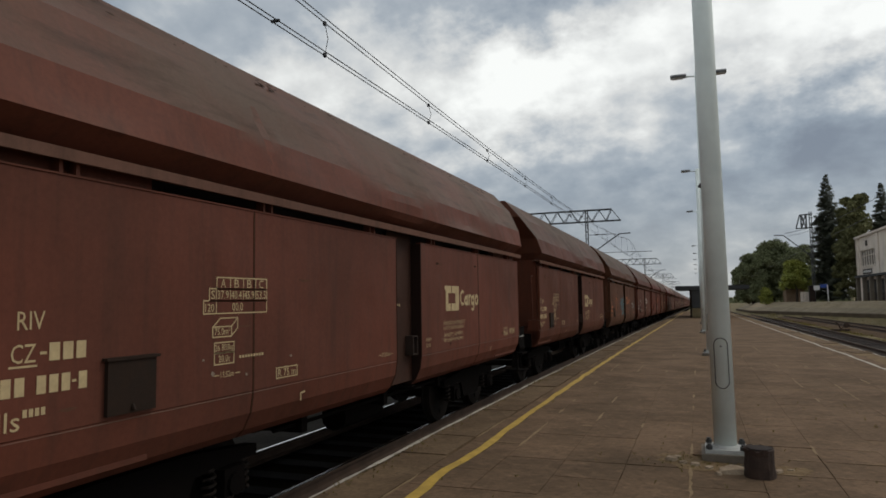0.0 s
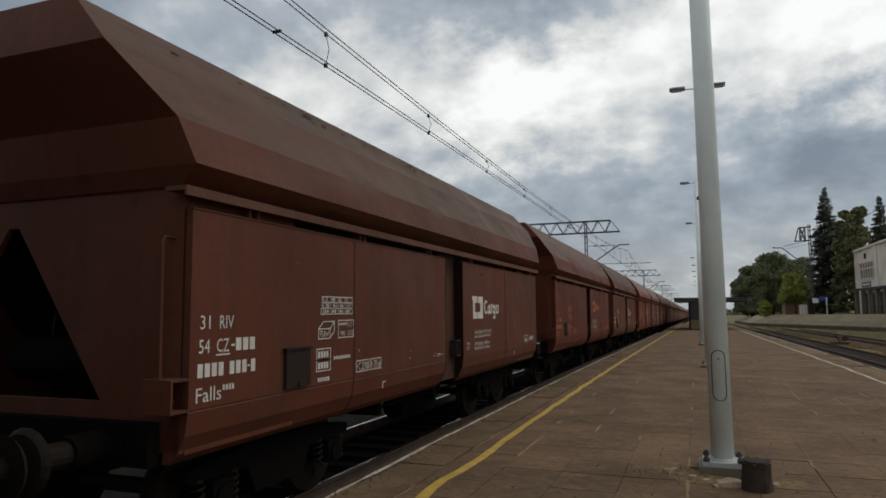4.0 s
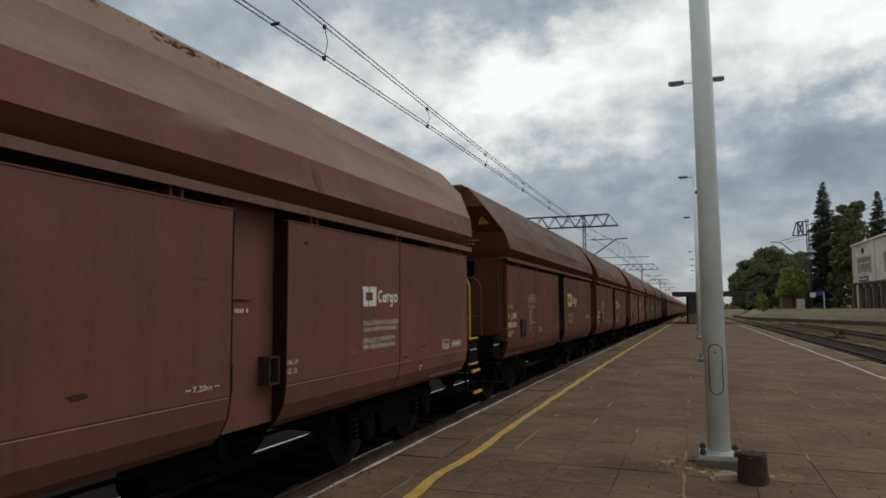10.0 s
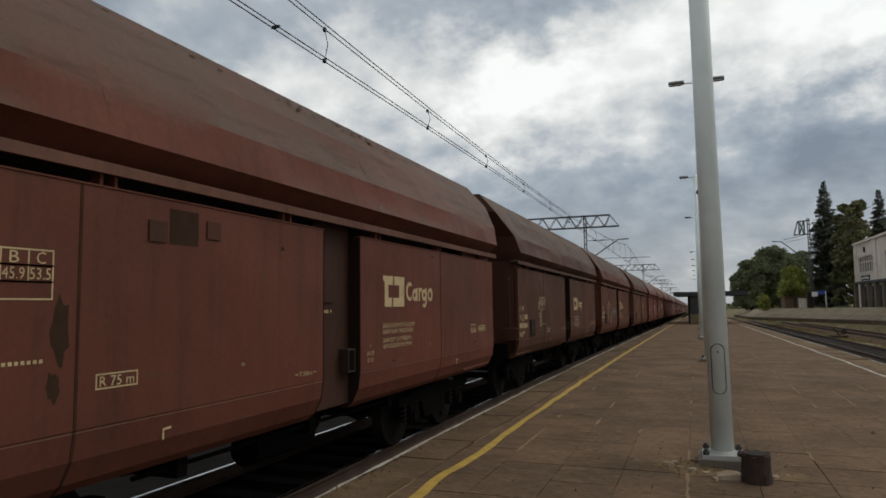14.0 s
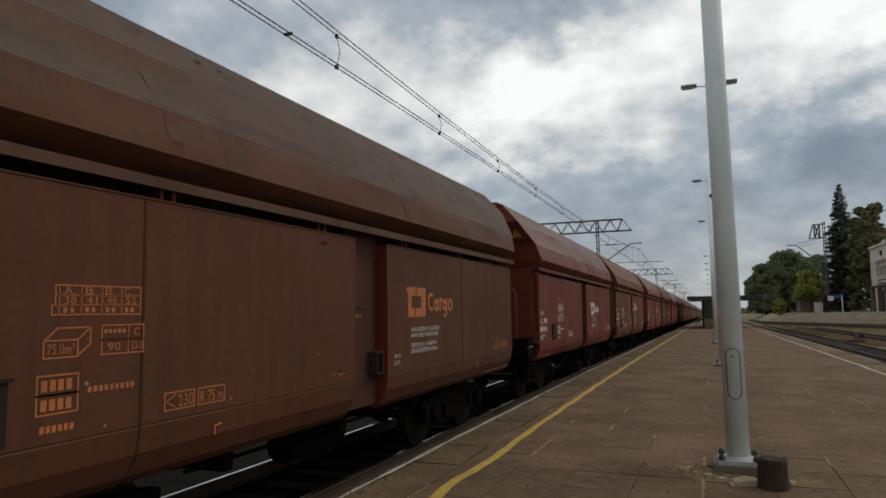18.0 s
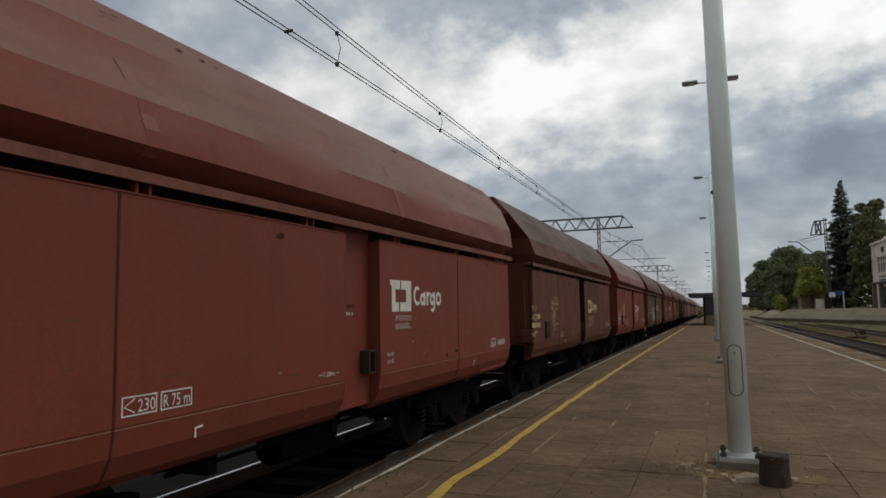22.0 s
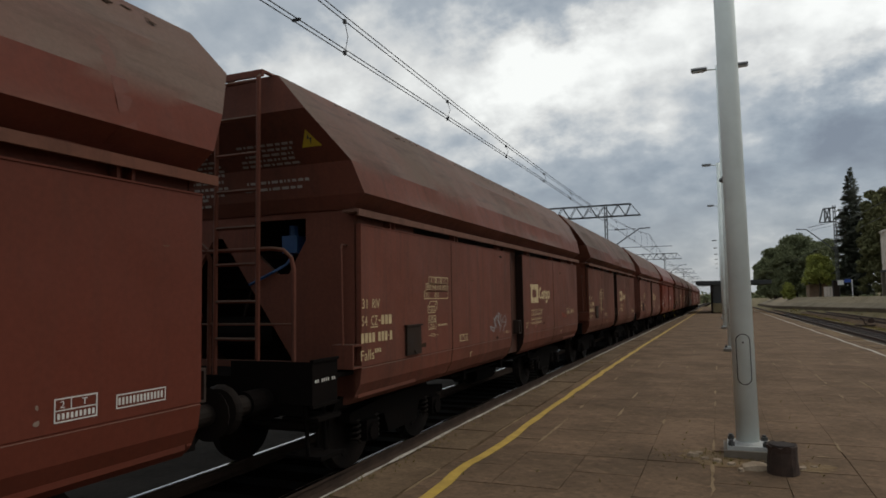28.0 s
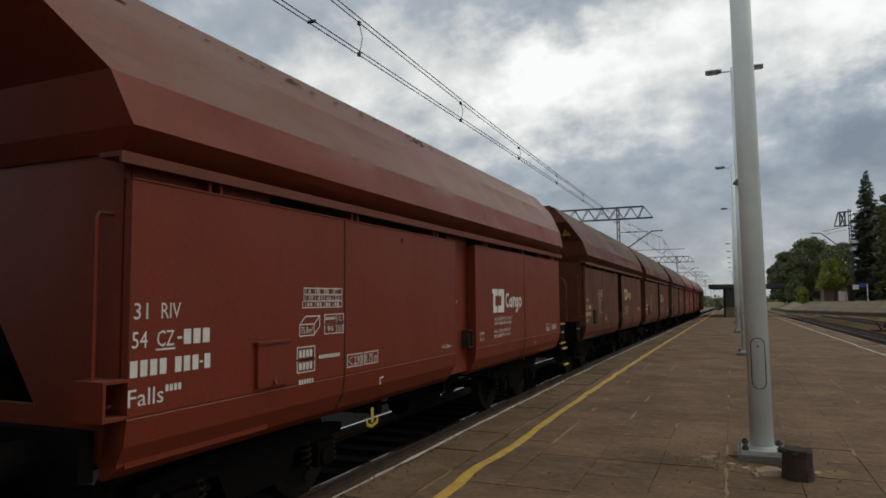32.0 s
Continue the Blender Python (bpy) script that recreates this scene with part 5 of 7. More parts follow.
def build_wagon(front, rear, wide):
    w = thing("hopper_wagon", "", "freight wagon")
    shell_parts(w, len(front) * 2 + len(rear) + 5 * wide)
    for s in (1, -1):
        f1 = flap(w, s, 0.0, 5.13, (2.41,))
        flap(w, s, 5.86, BODY, (8.26,))
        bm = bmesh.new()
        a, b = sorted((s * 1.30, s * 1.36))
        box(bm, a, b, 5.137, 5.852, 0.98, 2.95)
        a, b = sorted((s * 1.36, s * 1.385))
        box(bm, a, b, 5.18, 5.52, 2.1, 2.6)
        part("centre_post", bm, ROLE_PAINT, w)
        bm = bmesh.new()
        a, b = sorted((s * 1.34, s * 1.475))
        box(bm, a, b, 5.655, 5.672, 1.33, 1.585), box(bm, a, b, 5.79, 5.807, 1.33, 1.585), box(bm, a, b, 5.672, 5.79, 1.33, 1.347), box(bm, a, b, 5.672, 5.79, 1.568, 1.585)
        bmesh.ops.remove_doubles(bm, verts=bm.verts[:], dist=0.001)
        fl = part("flap_lock", bm, M_LOCK, w, "dark open lock bracket")
        bm = bmesh.new()
        tube(bm, [(s * 1.355, 5.73, 1.455), (s * 1.42, 5.73, 1.455)], 0.05, 8)
        part("pin", bm, M_GAP_SHADE, fl)
        # black block stands in for the dark slot at the flap's edge
        bm = bmesh.new()
        a, b = sorted((s * 1.38, s * 1.47))
        box(bm, a, b, 5.135, 5.185, 1.325, 1.565)
        part("flap_catch", bm, M_GAP_SHADE, w, "black catch in place of the dark slot beside the flap", bevel=0.006)
        bm = bmesh.new()
        hy = 1.15 if wide else 0.98
        a, b = sorted((s * (SIDE - 0.01), s * (SIDE + 0.03)))
        box(bm, a, b, hy, hy + 0.38, 1.345, 1.70)
        a, b = sorted((s * SIDE, s * (SIDE + 0.045)))
        box(bm, a, b, hy - 0.02, hy + 0.40, 1.695, 1.715)
        tube(bm, [(s * (SIDE + 0.03), hy + 0.19, 1.40), (s * (SIDE + 0.05), hy + 0.19, 1.36)], 0.012, 6)
        part("inspection_hatch", bm, HATCH_PAINT, w, "small hinged cover plate")
    # inner hopper coloured dark in place of the shade behind the flaps
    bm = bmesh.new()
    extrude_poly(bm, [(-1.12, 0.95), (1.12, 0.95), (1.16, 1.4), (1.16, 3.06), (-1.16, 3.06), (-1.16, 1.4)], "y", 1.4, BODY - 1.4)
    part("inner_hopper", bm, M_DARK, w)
    for y0, y1 in ((0.06, 1.4), (BODY - 1.4, BODY - 0.06)):
        for s in (-1, 1):
            bm = bmesh.new()
            a, b = sorted((s * 1.34, s * 1.42))
            box(bm, a, b, y0, y1, 0.98, 3.06)
            part("side_sheet", bm, ROLE_PAINT, w)
    # small running number on the middle post, as bars
    bm = bmesh.new()
    for k in range(12):
        if k not in (2, 5, 10):
            plate(bm, 1.3615, 5.15 + k * 0.03, 5.17 + k * 0.03, 1.985, 2.02)
    tagged(part("number_bars", bm, ROLE_LETTER, w), kind="stuff")
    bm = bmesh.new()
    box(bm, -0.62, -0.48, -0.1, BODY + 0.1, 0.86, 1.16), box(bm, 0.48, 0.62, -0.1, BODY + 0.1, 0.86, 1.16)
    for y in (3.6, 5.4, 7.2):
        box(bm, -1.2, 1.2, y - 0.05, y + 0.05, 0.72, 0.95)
    part("underframe", bm, M_SOOT_SHADE, w)
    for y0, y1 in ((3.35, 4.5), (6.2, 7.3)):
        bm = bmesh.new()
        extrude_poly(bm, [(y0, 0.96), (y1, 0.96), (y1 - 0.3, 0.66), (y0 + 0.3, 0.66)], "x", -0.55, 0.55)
        part("discharge_chute", bm, M_SOOT_SHADE, w)
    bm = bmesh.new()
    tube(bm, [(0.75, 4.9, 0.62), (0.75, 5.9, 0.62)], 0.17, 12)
    part("air_tank", bm, M_SOOT_SHADE, w)
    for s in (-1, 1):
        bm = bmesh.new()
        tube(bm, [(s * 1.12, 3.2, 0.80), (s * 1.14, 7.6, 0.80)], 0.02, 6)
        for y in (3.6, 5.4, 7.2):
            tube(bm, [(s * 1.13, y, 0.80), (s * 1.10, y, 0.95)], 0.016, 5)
        part("brake_rod", bm, M_SOOT_SHADE, w)
    bogie(w, 1.75), bogie(w, BODY - 1.75)
    end_parts(w, False, front)
    end_parts(w, True, rear)
    if front == "ladder":
        end_signs(w)
    lettering(w, wide)
    residue(w, len(front) + 3 * len(rear) + wide)
    return w


# ---- one-off paint on single wagons ----
ROLE_DARK = PAINT["dark"]
M_HATCH = material("blackened_cover_plate", (0.022, 0.014, 0.010), 0.7, vary=0.6, tone=(0.04, 0.022, 0.014), scale=4, bump=0.1, spec=0.15)
M_SCUFF = material("rubbed_dusty_paint", (0.135, 0.066, 0.042), 0.8, vary=0.6, tone=(0.09, 0.045, 0.03), scale=5, bump=0, spec=0.1)
M_CHIP = material("pale_primer", (0.27, 0.21, 0.17), 0.8, vary=0.6, tone=(0.16, 0.11, 0.08), scale=9, bump=0, spec=0.1)
M_SPRAYBLUE = material("pale_blue_spray_paint", (0.10, 0.34, 0.42), 0.7, vary=0.5, tone=(0.06, 0.17, 0.21), scale=6, bump=0)
M_SPRAYWHITE = material("pale_grey_spray_paint", (0.36, 0.40, 0.40), 0.7, vary=0.5, tone=(0.2, 0.21, 0.2), scale=6, bump=0)


def smooth_stroke(pts, n=5):
    out = []
    for i in range(len(pts) - 1):
        p0, p1, p2, p3 = (Vector(pts[max(0, min(len(pts) - 1, i + d))]) for d in (-1, 0, 1, 2))
        for k in range(n):
            t = k / n
            out.append(tuple(0.5 * (2 * p1 + (p2 - p0) * t + (2 * p0 - 5 * p1 + 4 * p2 - p3) * t * t + (3 * p1 - p0 - 3 * p2 + p3) * t ** 3)))
    out.append(tuple(pts[-1]))
    return out


def scribble(w, y0, y1, z0, z1, n, mat, seed, width, loops=True, label="sprayed tangle of strokes"):
    """Unreadable sprayed strokes that fill a stretch of the side."""
    rnd = random.Random(seed)
    bm = bmesh.new()
    step = (y1 - y0) / n
    for i in range(n):
        a = y0 + i * step
        h = z1 - z0
        if loops:
            pts = [(a + rnd.uniform(-0.3, 1.6) * step, z0 + h * rnd.random()) for k in range(6)]
            pts = smooth_stroke(pts)
        else:
            pts = [(a + step * rnd.uniform(-0.2, 0.3), z0 + h * rnd.uniform(0, 0.35)), (a + step * rnd.uniform(0.0, 0.5), z1 - h * rnd.uniform(0, 0.3))]
            for q in range(rnd.randint(0, 3)):
                pts.append((a + step * rnd.uniform(0.1, 1.1), z0 + h * rnd.random()))
        ribbon(bm, pts, width * rnd.uniform(0.7, 1.2), SIDE + 0.0045 + i * 0.0002)
    part("graffiti", bm, mat, w, label)


def blotch(bm, rnd, y, z, ry, rz, x):
    """An irregular flat patch on the side."""
    n = 14
    ring = [bm.verts.new((x, y + ry * rnd.uniform(0.6, 1.2) * math.cos(2 * math.pi * k / n), z + rz * rnd.uniform(0.6, 1.2) * math.sin(2 * math.pi * k / n))) for k in range(n)]
    bm.faces.new(ring)


def weather(w, seed, amount):
    """Rubbed, chipped and grimy places on the flaps."""
    rnd = random.Random(900 + seed)
    for mat, n, label in ((M_SCUFF, int(9 * amount), "rubbed dusty places"), (M_GRIME, int(5 * amount), "grimy places"), (M_CHIP, int(7 * amount), "pale paint chips")):
        bm = bmesh.new()
        for k in range(n):
            y = rnd.choice((rnd.uniform(0.3, 4.9), rnd.uniform(6.1, 10.5)))
            if mat is M_CHIP:
                blotch(bm, rnd, y, rnd.uniform(1.36, 1.7), rnd.uniform(0.008, 0.03), rnd.uniform(0.006, 0.022), SIDE + 0.0022)
            elif mat is M_GRIME:
                z = rnd.choice((rnd.uniform(1.34, 1.5), rnd.uniform(2.55, 2.78)))
                blotch(bm, rnd, y, z, rnd.uniform(0.02, 0.10), rnd.uniform(0.008, 0.035), SIDE + 0.0014)
            else:
                blotch(bm, rnd, y, rnd.uniform(1.4, 2.6), rnd.uniform(0.01, 0.16), rnd.uniform(0.006, 0.014), SIDE + 0.0018)
        tagged(part("wear", bm, mat, w, label), kind="stuff")


def decorate(index, w):
    if index == 10:
        for y, z, ry, rz, mat in ((3.00, 2.60, 0.08, 0.075, ROLE_DARK), (3.25, 2.65, 0.14, 0.13, M_GRIME), (3.55, 2.66, 0.075, 0.07, ROLE_DARK)):
            bm = bmesh.new()
            box(bm, SIDE - 0.004, SIDE + (0.012 if mat is ROLE_DARK else 0.002), y - ry, y + ry, z - rz, z + rz)
            part("patch_plate", bm, mat, w, "small welded patch" if mat is ROLE_DARK else "square of dark paint")
        rnd = random.Random(55)
        bm = bmesh.new()
        blotch(bm, rnd, 2.30, 1.92, 0.07, 0.20, SIDE + 0.0014)
        blotch(bm, rnd, 2.26, 1.60, 0.05, 0.10, SIDE + 0.0016)
        part("wear", bm, M_GRIME, w, "patch of dark primer")
    if index == 15:
        bm = bmesh.new()
        X = SIDE + 0.0035
        outline(bm, X, 5.88, 6.27, 2.10, 2.28, 0.010)
        plate(bm, X, 6.085, 6.093, 2.11, 2.27)
        for y, z0, z1 in ((5.91, 2.13, 2.23), (5.98, 2.13, 2.23), (6.035, 2.13, 2.23), (6.115, 2.21, 2.23), (6.165, 2.21, 2.23), (6.115, 2.15, 2.17), (6.165, 2.15, 2.17)):
            plate(bm, X, y, y + 0.04, z0, z1)
        for v in bm.verts:
            v.co.y -= 0.23
        part("owner_plate", bm, LETTER["white"], w, "framed white owner's mark in plain blocks")
    if index == 12:
        rnd = random.Random(56)
        bm = bmesh.new()
        for y, z in ((6.25, 1.43), (6.95, 1.40), (7.25, 1.38), (7.6, 1.46), (6.6, 1.22), (7.05, 1.10), (8.1, 1.52)):
            blotch(bm, rnd, y, z, 0.045, 0.030, SIDE + 0.0026 if z > 1.31 else SIDE - 0.001)
        part("wear", bm, M_CHIP, w, "pale paint chips")
    if index == 2:
        scribble(w, 3.66, 5.0, 1.58, 2.22, 10, M_SPRAYBLUE, 5, 0.021, label="pale blue sprayed tangle of strokes")
        scribble(w, 4.2, 4.9, 1.34, 1.66, 4, M_SPRAYBLUE, 8, 0.026, label="pale blue sprayed tangle of strokes")
        bm = bmesh.new()
        lay(bm, *words("GROS", 0.42, 0.23), SIDE + 0.0045, 3.56, 1.36)
        part("graffiti", bm, LETTER["orange"], w, "faded orange stencilled letters")
        scribble(w, 8.9, 10.1, 1.60, 2.0, 4, M_SPRAYWHITE, 6, 0.028, True, "pale sprayed strokes")
    elif index == 12:
        scribble(w, 2.95, 5.0, 1.52, 2.02, 9, M_SPRAYWHITE, 7, 0.038, False, "pale sprayed bold strokes")
        bm = bmesh.new()
        for k in range(4):
            ribbon(bm, ((2.66 + k * 0.07, 1.48), (2.67 + k * 0.07, 1.60 + k * 0.09)), 0.028, SIDE + 0.0045)
        part("graffiti", bm, M_SPRAYWHITE, w, "pale sprayed bars")
    elif index == 19:
        bm = bmesh.new()
        X = SIDE + 0.0045
        for tri in (((1.41, 1.35), (1.84, 1.34), (1.46, 2.12)), ((3.05, 1.31), (3.38, 1.79), (3.06, 2.23)), ((3.69, 1.31), (3.71, 2.28), (3.38, 1.79)), ((3.76, 1.35), (4.24, 1.33), (3.89, 2.19)), ((4.65, 1.96), (4.92, 2.05), (4.68, 2.18)), ((4.61, 1.49), (4.95, 1.49), (4.93, 1.57), (4.61, 1.57))):
            bm.faces.new([bm.verts.new((X, y, z)) for y, z in tri])
        bm.faces.new([bm.verts.new((X, 1.46 + 0.095 * math.cos(a * math.pi / 8), 2.4 + 0.120 * math.sin(a * math.pi / 8))) for a in range(16)])
        part("graffiti", bm, M_SPRAYWHITE, w, "pale sprayed triangles and a disc")
        bm = bmesh.new()
        ribbon(bm, [(1.52 + 0.035 * math.cos(a * math.pi / 6), 1.83 + 0.075 * math.sin(a * math.pi / 6)) for a in range(13)], 0.018, X + 0.001)
        ribbon(bm, ((3.13, 1.81), (3.55, 1.81)), 0.022, X + 0.001)
        part("graffiti", bm, M_POSTDARK, w, "dark sprayed ring and bar")
    elif index == 21:
        rnd = random.Random(58)
        bm = bmesh.new()
        for y, z, ry, rz in ((9.28, 1.55, 0.22, 0.055), (9.10, 1.60, 0.10, 0.04), (6.80, 1.50, 0.12, 0.05), (6.72, 1.43, 0.07, 0.05)):
            blotch(bm, rnd, y, z, ry, rz, SIDE + 0.0022 + 0.0002 * rz)
        part("wear", bm, PAINT["red"], w, "patches touched up in fresh red")
        scribble(w, 4.0, 4.7, 1.42, 1.75, 4, M_SPRAYWHITE, 17, 0.012, True, "thin chalky scrawl")
    if index in (6, 14):
        bm = bmesh.new()
        px, ph, cx, ch = (0.60, 0.36, 0.75, 0.22) if index == 14 else (1.06, 0.0, 1.20, -0.12)
        bm.faces.new([bm.verts.new(end_face(px + a, ph + b)) for a, b in ((0.0, 0.0), (0.20, 0.0), (0.20, 0.17), (0.0, 0.17))])
        sg = part("warning_plate", bm, M_SIGNBLUE if index == 14 else M_YELLOWMETAL, w, "dark blue plate" if index == 14 else "yellow plate")
        bm = bmesh.new()
        bm.faces.new([bm.verts.new(end_face(px + a, ph + b, 0.009)) for a, b in ((0.02, 0.01), (0.18, 0.01), (0.10, 0.16))])
        part("triangle", bm, M_YELLOWMETAL if index == 14 else M_REDMETAL, sg, "triangle on the plate")
        bm = bmesh.new()
        bm.faces.new([bm.verts.new(end_face(cx + 0.09 * math.cos(k * math.pi / 10), ch + 0.085 * math.sin(k * math.pi / 10))) for k in range(20)])
        sg = part("prohibition_sign", bm, M_REDMETAL, w, "round prohibition plate with a red rim")
        bm = bmesh.new()
        bm.faces.new([bm.verts.new(end_face(cx + 0.068 * math.cos(k * math.pi / 10), ch + 0.064 * math.sin(k * math.pi / 10), 0.009)) for k in range(20)])
        part("disc", bm, LETTER["white"] if index == 14 else M_YELLOWMETAL, sg)
        bm = bmesh.new()
        bm.faces.new([bm.verts.new(end_face(cx + a, ch + b, 0.012)) for a, b in ((-0.03, -0.05), (0.02, -0.055), (0.035, 0.05), (-0.015, 0.055))])
        part("symbol", bm, M_POSTDARK, sg)
    if index == 13:                                  # chalky spray over the leaning end
        rnd = random.Random(31)
        bm = bmesh.new()
        for k in range(95):
            u = rnd.random()
            x, h = -0.35 + 1.05 * u + rnd.gauss(0, 0.14), 0.46 - 0.66 * u + rnd.gauss(0, 0.09)
            dx, dh = (rnd.uniform(0.10, 0.42), rnd.uniform(-0.04, 0.02)) if k % 3 == 0 else (rnd.uniform(0.03, 0.12), -rnd.uniform(0.10, 0.28))
            if h * (h + dh) < 0:
                continue
            wd = rnd.uniform(0.003, 0.008)
            bm.faces.new([bm.verts.new(end_face(*q, 0.008 + 0.00005 * k)) for q in ((x, h), (x + dx, h + dh), (x + dx + wd, h + dh + wd), (x + wd, h + wd))])
        tagged(part("graffiti", bm, M_SPRAYWHITE, w, "chalky white sprayed strokes over the end"), kind="stuff")
    if index == 24:
        bm = bmesh.new()
        ribbon(bm, ((3.2, 0.86), (3.2, 0.70)), 0.05, 1.34)
        ribbon(bm, ((3.08, 0.76), (3.10, 0.69), (3.2, 0.66), (3.30, 0.69), (3.32, 0.76)), 0.035, 1.34)
        part("anchor_mark", bm, M_YELLOWMETAL, w, "yellow anchor-shaped mark")


# place of each wagon's near end in the train, its ends, paint, lettering, hand rail and hatch
WAGONS = [
    (-11.0, "plain", "deck", "dark", "cream"), (1.90, "plain", "deck", "chestnut", "cream"), (14.64, "plain", "deck", "brown", "cream"),
    (27.54, "plain", "deck", "rust", "orange"), (40.55, "plain", "deck", "brown", "white"), (53.55, "plain", "plain", "oxide", "orange"),
    (66.03, "plain", "deck", "brown", "cream"), (79.47, "ladder", "plain", "red", "white"), (91.78, "plain", "deck", "dusty", "white"),
    (105.00, "ladder", "plain", "brown", "cream"), (117.35, "plain", "deck", "brown", "cream"), (130.87, "ladder", "plain", "chestnut", "cream"),
    (143.45, "plain", "plain", "dark", "cream"), (155.96, "plain", "deck", "brown", "cream"), (169.56, "ladder", "plain", "rust", "orange"),
    (182.51, "ladder", "plain", "maroon", "white"), (194.84, "plain", "deck", "orange", "white"), (208.38, "ladder", "plain", "brick", "white"),
    (220.91, "plain", "deck", "brown", "cream"), (233.83, "plain", "deck", "red", "white"), (246.68, "plain", "deck", "dark", "cream"),
    (260.75, "ladder", "plain", "oxide", "white"), (273.78, "ladder", "plain", "chestnut", "cream"), (286.41, "plain", "deck", "brown", "cream"),
    (299.29, "plain", "deck", "chestnut", "cream"), (312.16, "plain", "deck", "red", "white"), (325.66, "ladder", "plain", "brown", "cream"),
]
LOOKS = {"dusty": "dusty faded red", "brown": "dusty brown", "dark": "dark grey-brown", "rust": "rust-stained brown", "oxide": "faded red-brown", "red": "freshly painted red", "orange": "faded orange-brown", "chestnut": "chestnut-brown", "maroon": "glossy maroon", "brick": "faded brick-red"}
TRAIN = []
MARK_PARTS = {"emblem": ("emblem", "emblem_word"), "table": ("load_table",), "radius": ("radius_mark", "brake_mark"), "warning": ("warning_text",), "note": ("small_note",),
              "notes": ("painting_note", "overhaul_note"), "number": ("exchange_mark", "country_mark", "number_bar", "dash", "type_mark")}
# where each wagon's markings are painted: along, up and, where smaller, their size
MARKS = {
    1: {"emblem": (0.28, -0.02), "table": (0.03, 0.02), "number": (0.11, 0.0), "warning": (0.2, 0.03)},
    2: {"emblem": (-0.10, -0.08), "table": (-0.39, -0.04), "number": (-0.08, 0.04), "warning": (-0.08, 0.0), "radius": (-0.15, 0.0)},
    3: {"emblem": (-0.03, -0.02), "radius": (-0.10, 0.0)},
    5: {"emblem": (0.13, 0.13), "warning": (-0.03, 0.04), "note": (-0.14, 0.02)},
    6: {"emblem": (0.0, -0.05), "table": (-0.30, -0.015), "radius": (-0.24, 0.015)},
    7: {"emblem": (-0.03, 0.0), "table": (0.0, 0.045), "number": (0.0, 0.06), "warning": (0.0, 0.08), "radius": (0.3, 0.0)},
    8: {"emblem": (3.49, 0.88, 0.6), "warning": (0.88, 0.15), "note": (-0.14, 0.0)},
    9: {"emblem": (0.0, 0.09), "table": (-0.13, 0.03), "radius": (-0.05, 0.02), "number": (-0.09, 0.015), "warning": (0.0, 0.08), "notes": (-0.15, 0.22)},
    10: {"emblem": (-0.10, 0.0), "table": (-0.44, -0.02), "warning": (-0.10, -0.08), "radius": (-0.2, 0.0)},
    11: {"emblem": (-0.02, 0.04), "table": (-0.18, 0.13), "radius": (-0.12, 0.15), "warning": (-0.05, 0.05)},
    13: {"emblem": (-0.12, 0.0), "warning": (-0.12, 0.07), "note": (-0.27, 0.02)},
    14: {"emblem": (0.08, 0.06), "radius": (-0.15, 0.0), "table": (0.03, -0.015), "warning": (0.05, 0.05)},
    15: {"emblem": (0.34, 0.0), "table": (0.14, -0.045), "radius": (0.26, -0.02), "number": (-0.07, -0.05), "warning": (0.34, 0.05)},
    16: {"emblem": (0.07, 0.17), "warning": (0.06, 0.12), "number": (-0.15, 0.12), "note": (-0.40, -0.03)},
    17: {"emblem": (-0.18, 0.10), "table": (-0.80, 0.0), "radius": (-0.29, 0.0), "warning": (3.02, 1.03, 0.5)},
    18: {"emblem": (-0.05, -0.03), "table": (-0.16, 0.04), "radius": (-0.18, -0.06), "number": (-0.20, 0.05), "warning": (-0.05, 0.05)},
    19: {"emblem": (0.16, -0.06), "warning": (0.16, 0.06)},
    22: {"emblem": (-0.07, -0.10), "table": (-0.15, 0.045), "warning": (-0.07, -0.02)},
    23: {"emblem": (-0.19, -0.065), "warning": (-0.20, 0.04), "note": (-0.39, -0.04)},
    24: {"emblem": (-0.05, -0.08), "table": (-0.39, -0.02), "radius": (-0.23, 0.0), "warning": (0.0, 0.03), "note": (-0.20, 0.0)},
    25: {"emblem": (0.25, -0.10), "table": (0.0, -0.045), "number": (-0.07, 0.015), "warning": (0.2, 0.03)},
}
GAPS = {16: (5.13, 5.60, 0.0), 23: (4.87, 5.59, -0.26)}      # where the first flap ends and the second begins, how far the post between them is moved
STRETCH = {15: 0.978, 19: 0.985, 22: 1.018, 23: 0.985}    # bodies a little shorter or longer than the rest


def set_mat(ob, mat):
    ob.material_slots[0].link = "OBJECT"
    ob.material_slots[0].material = mat


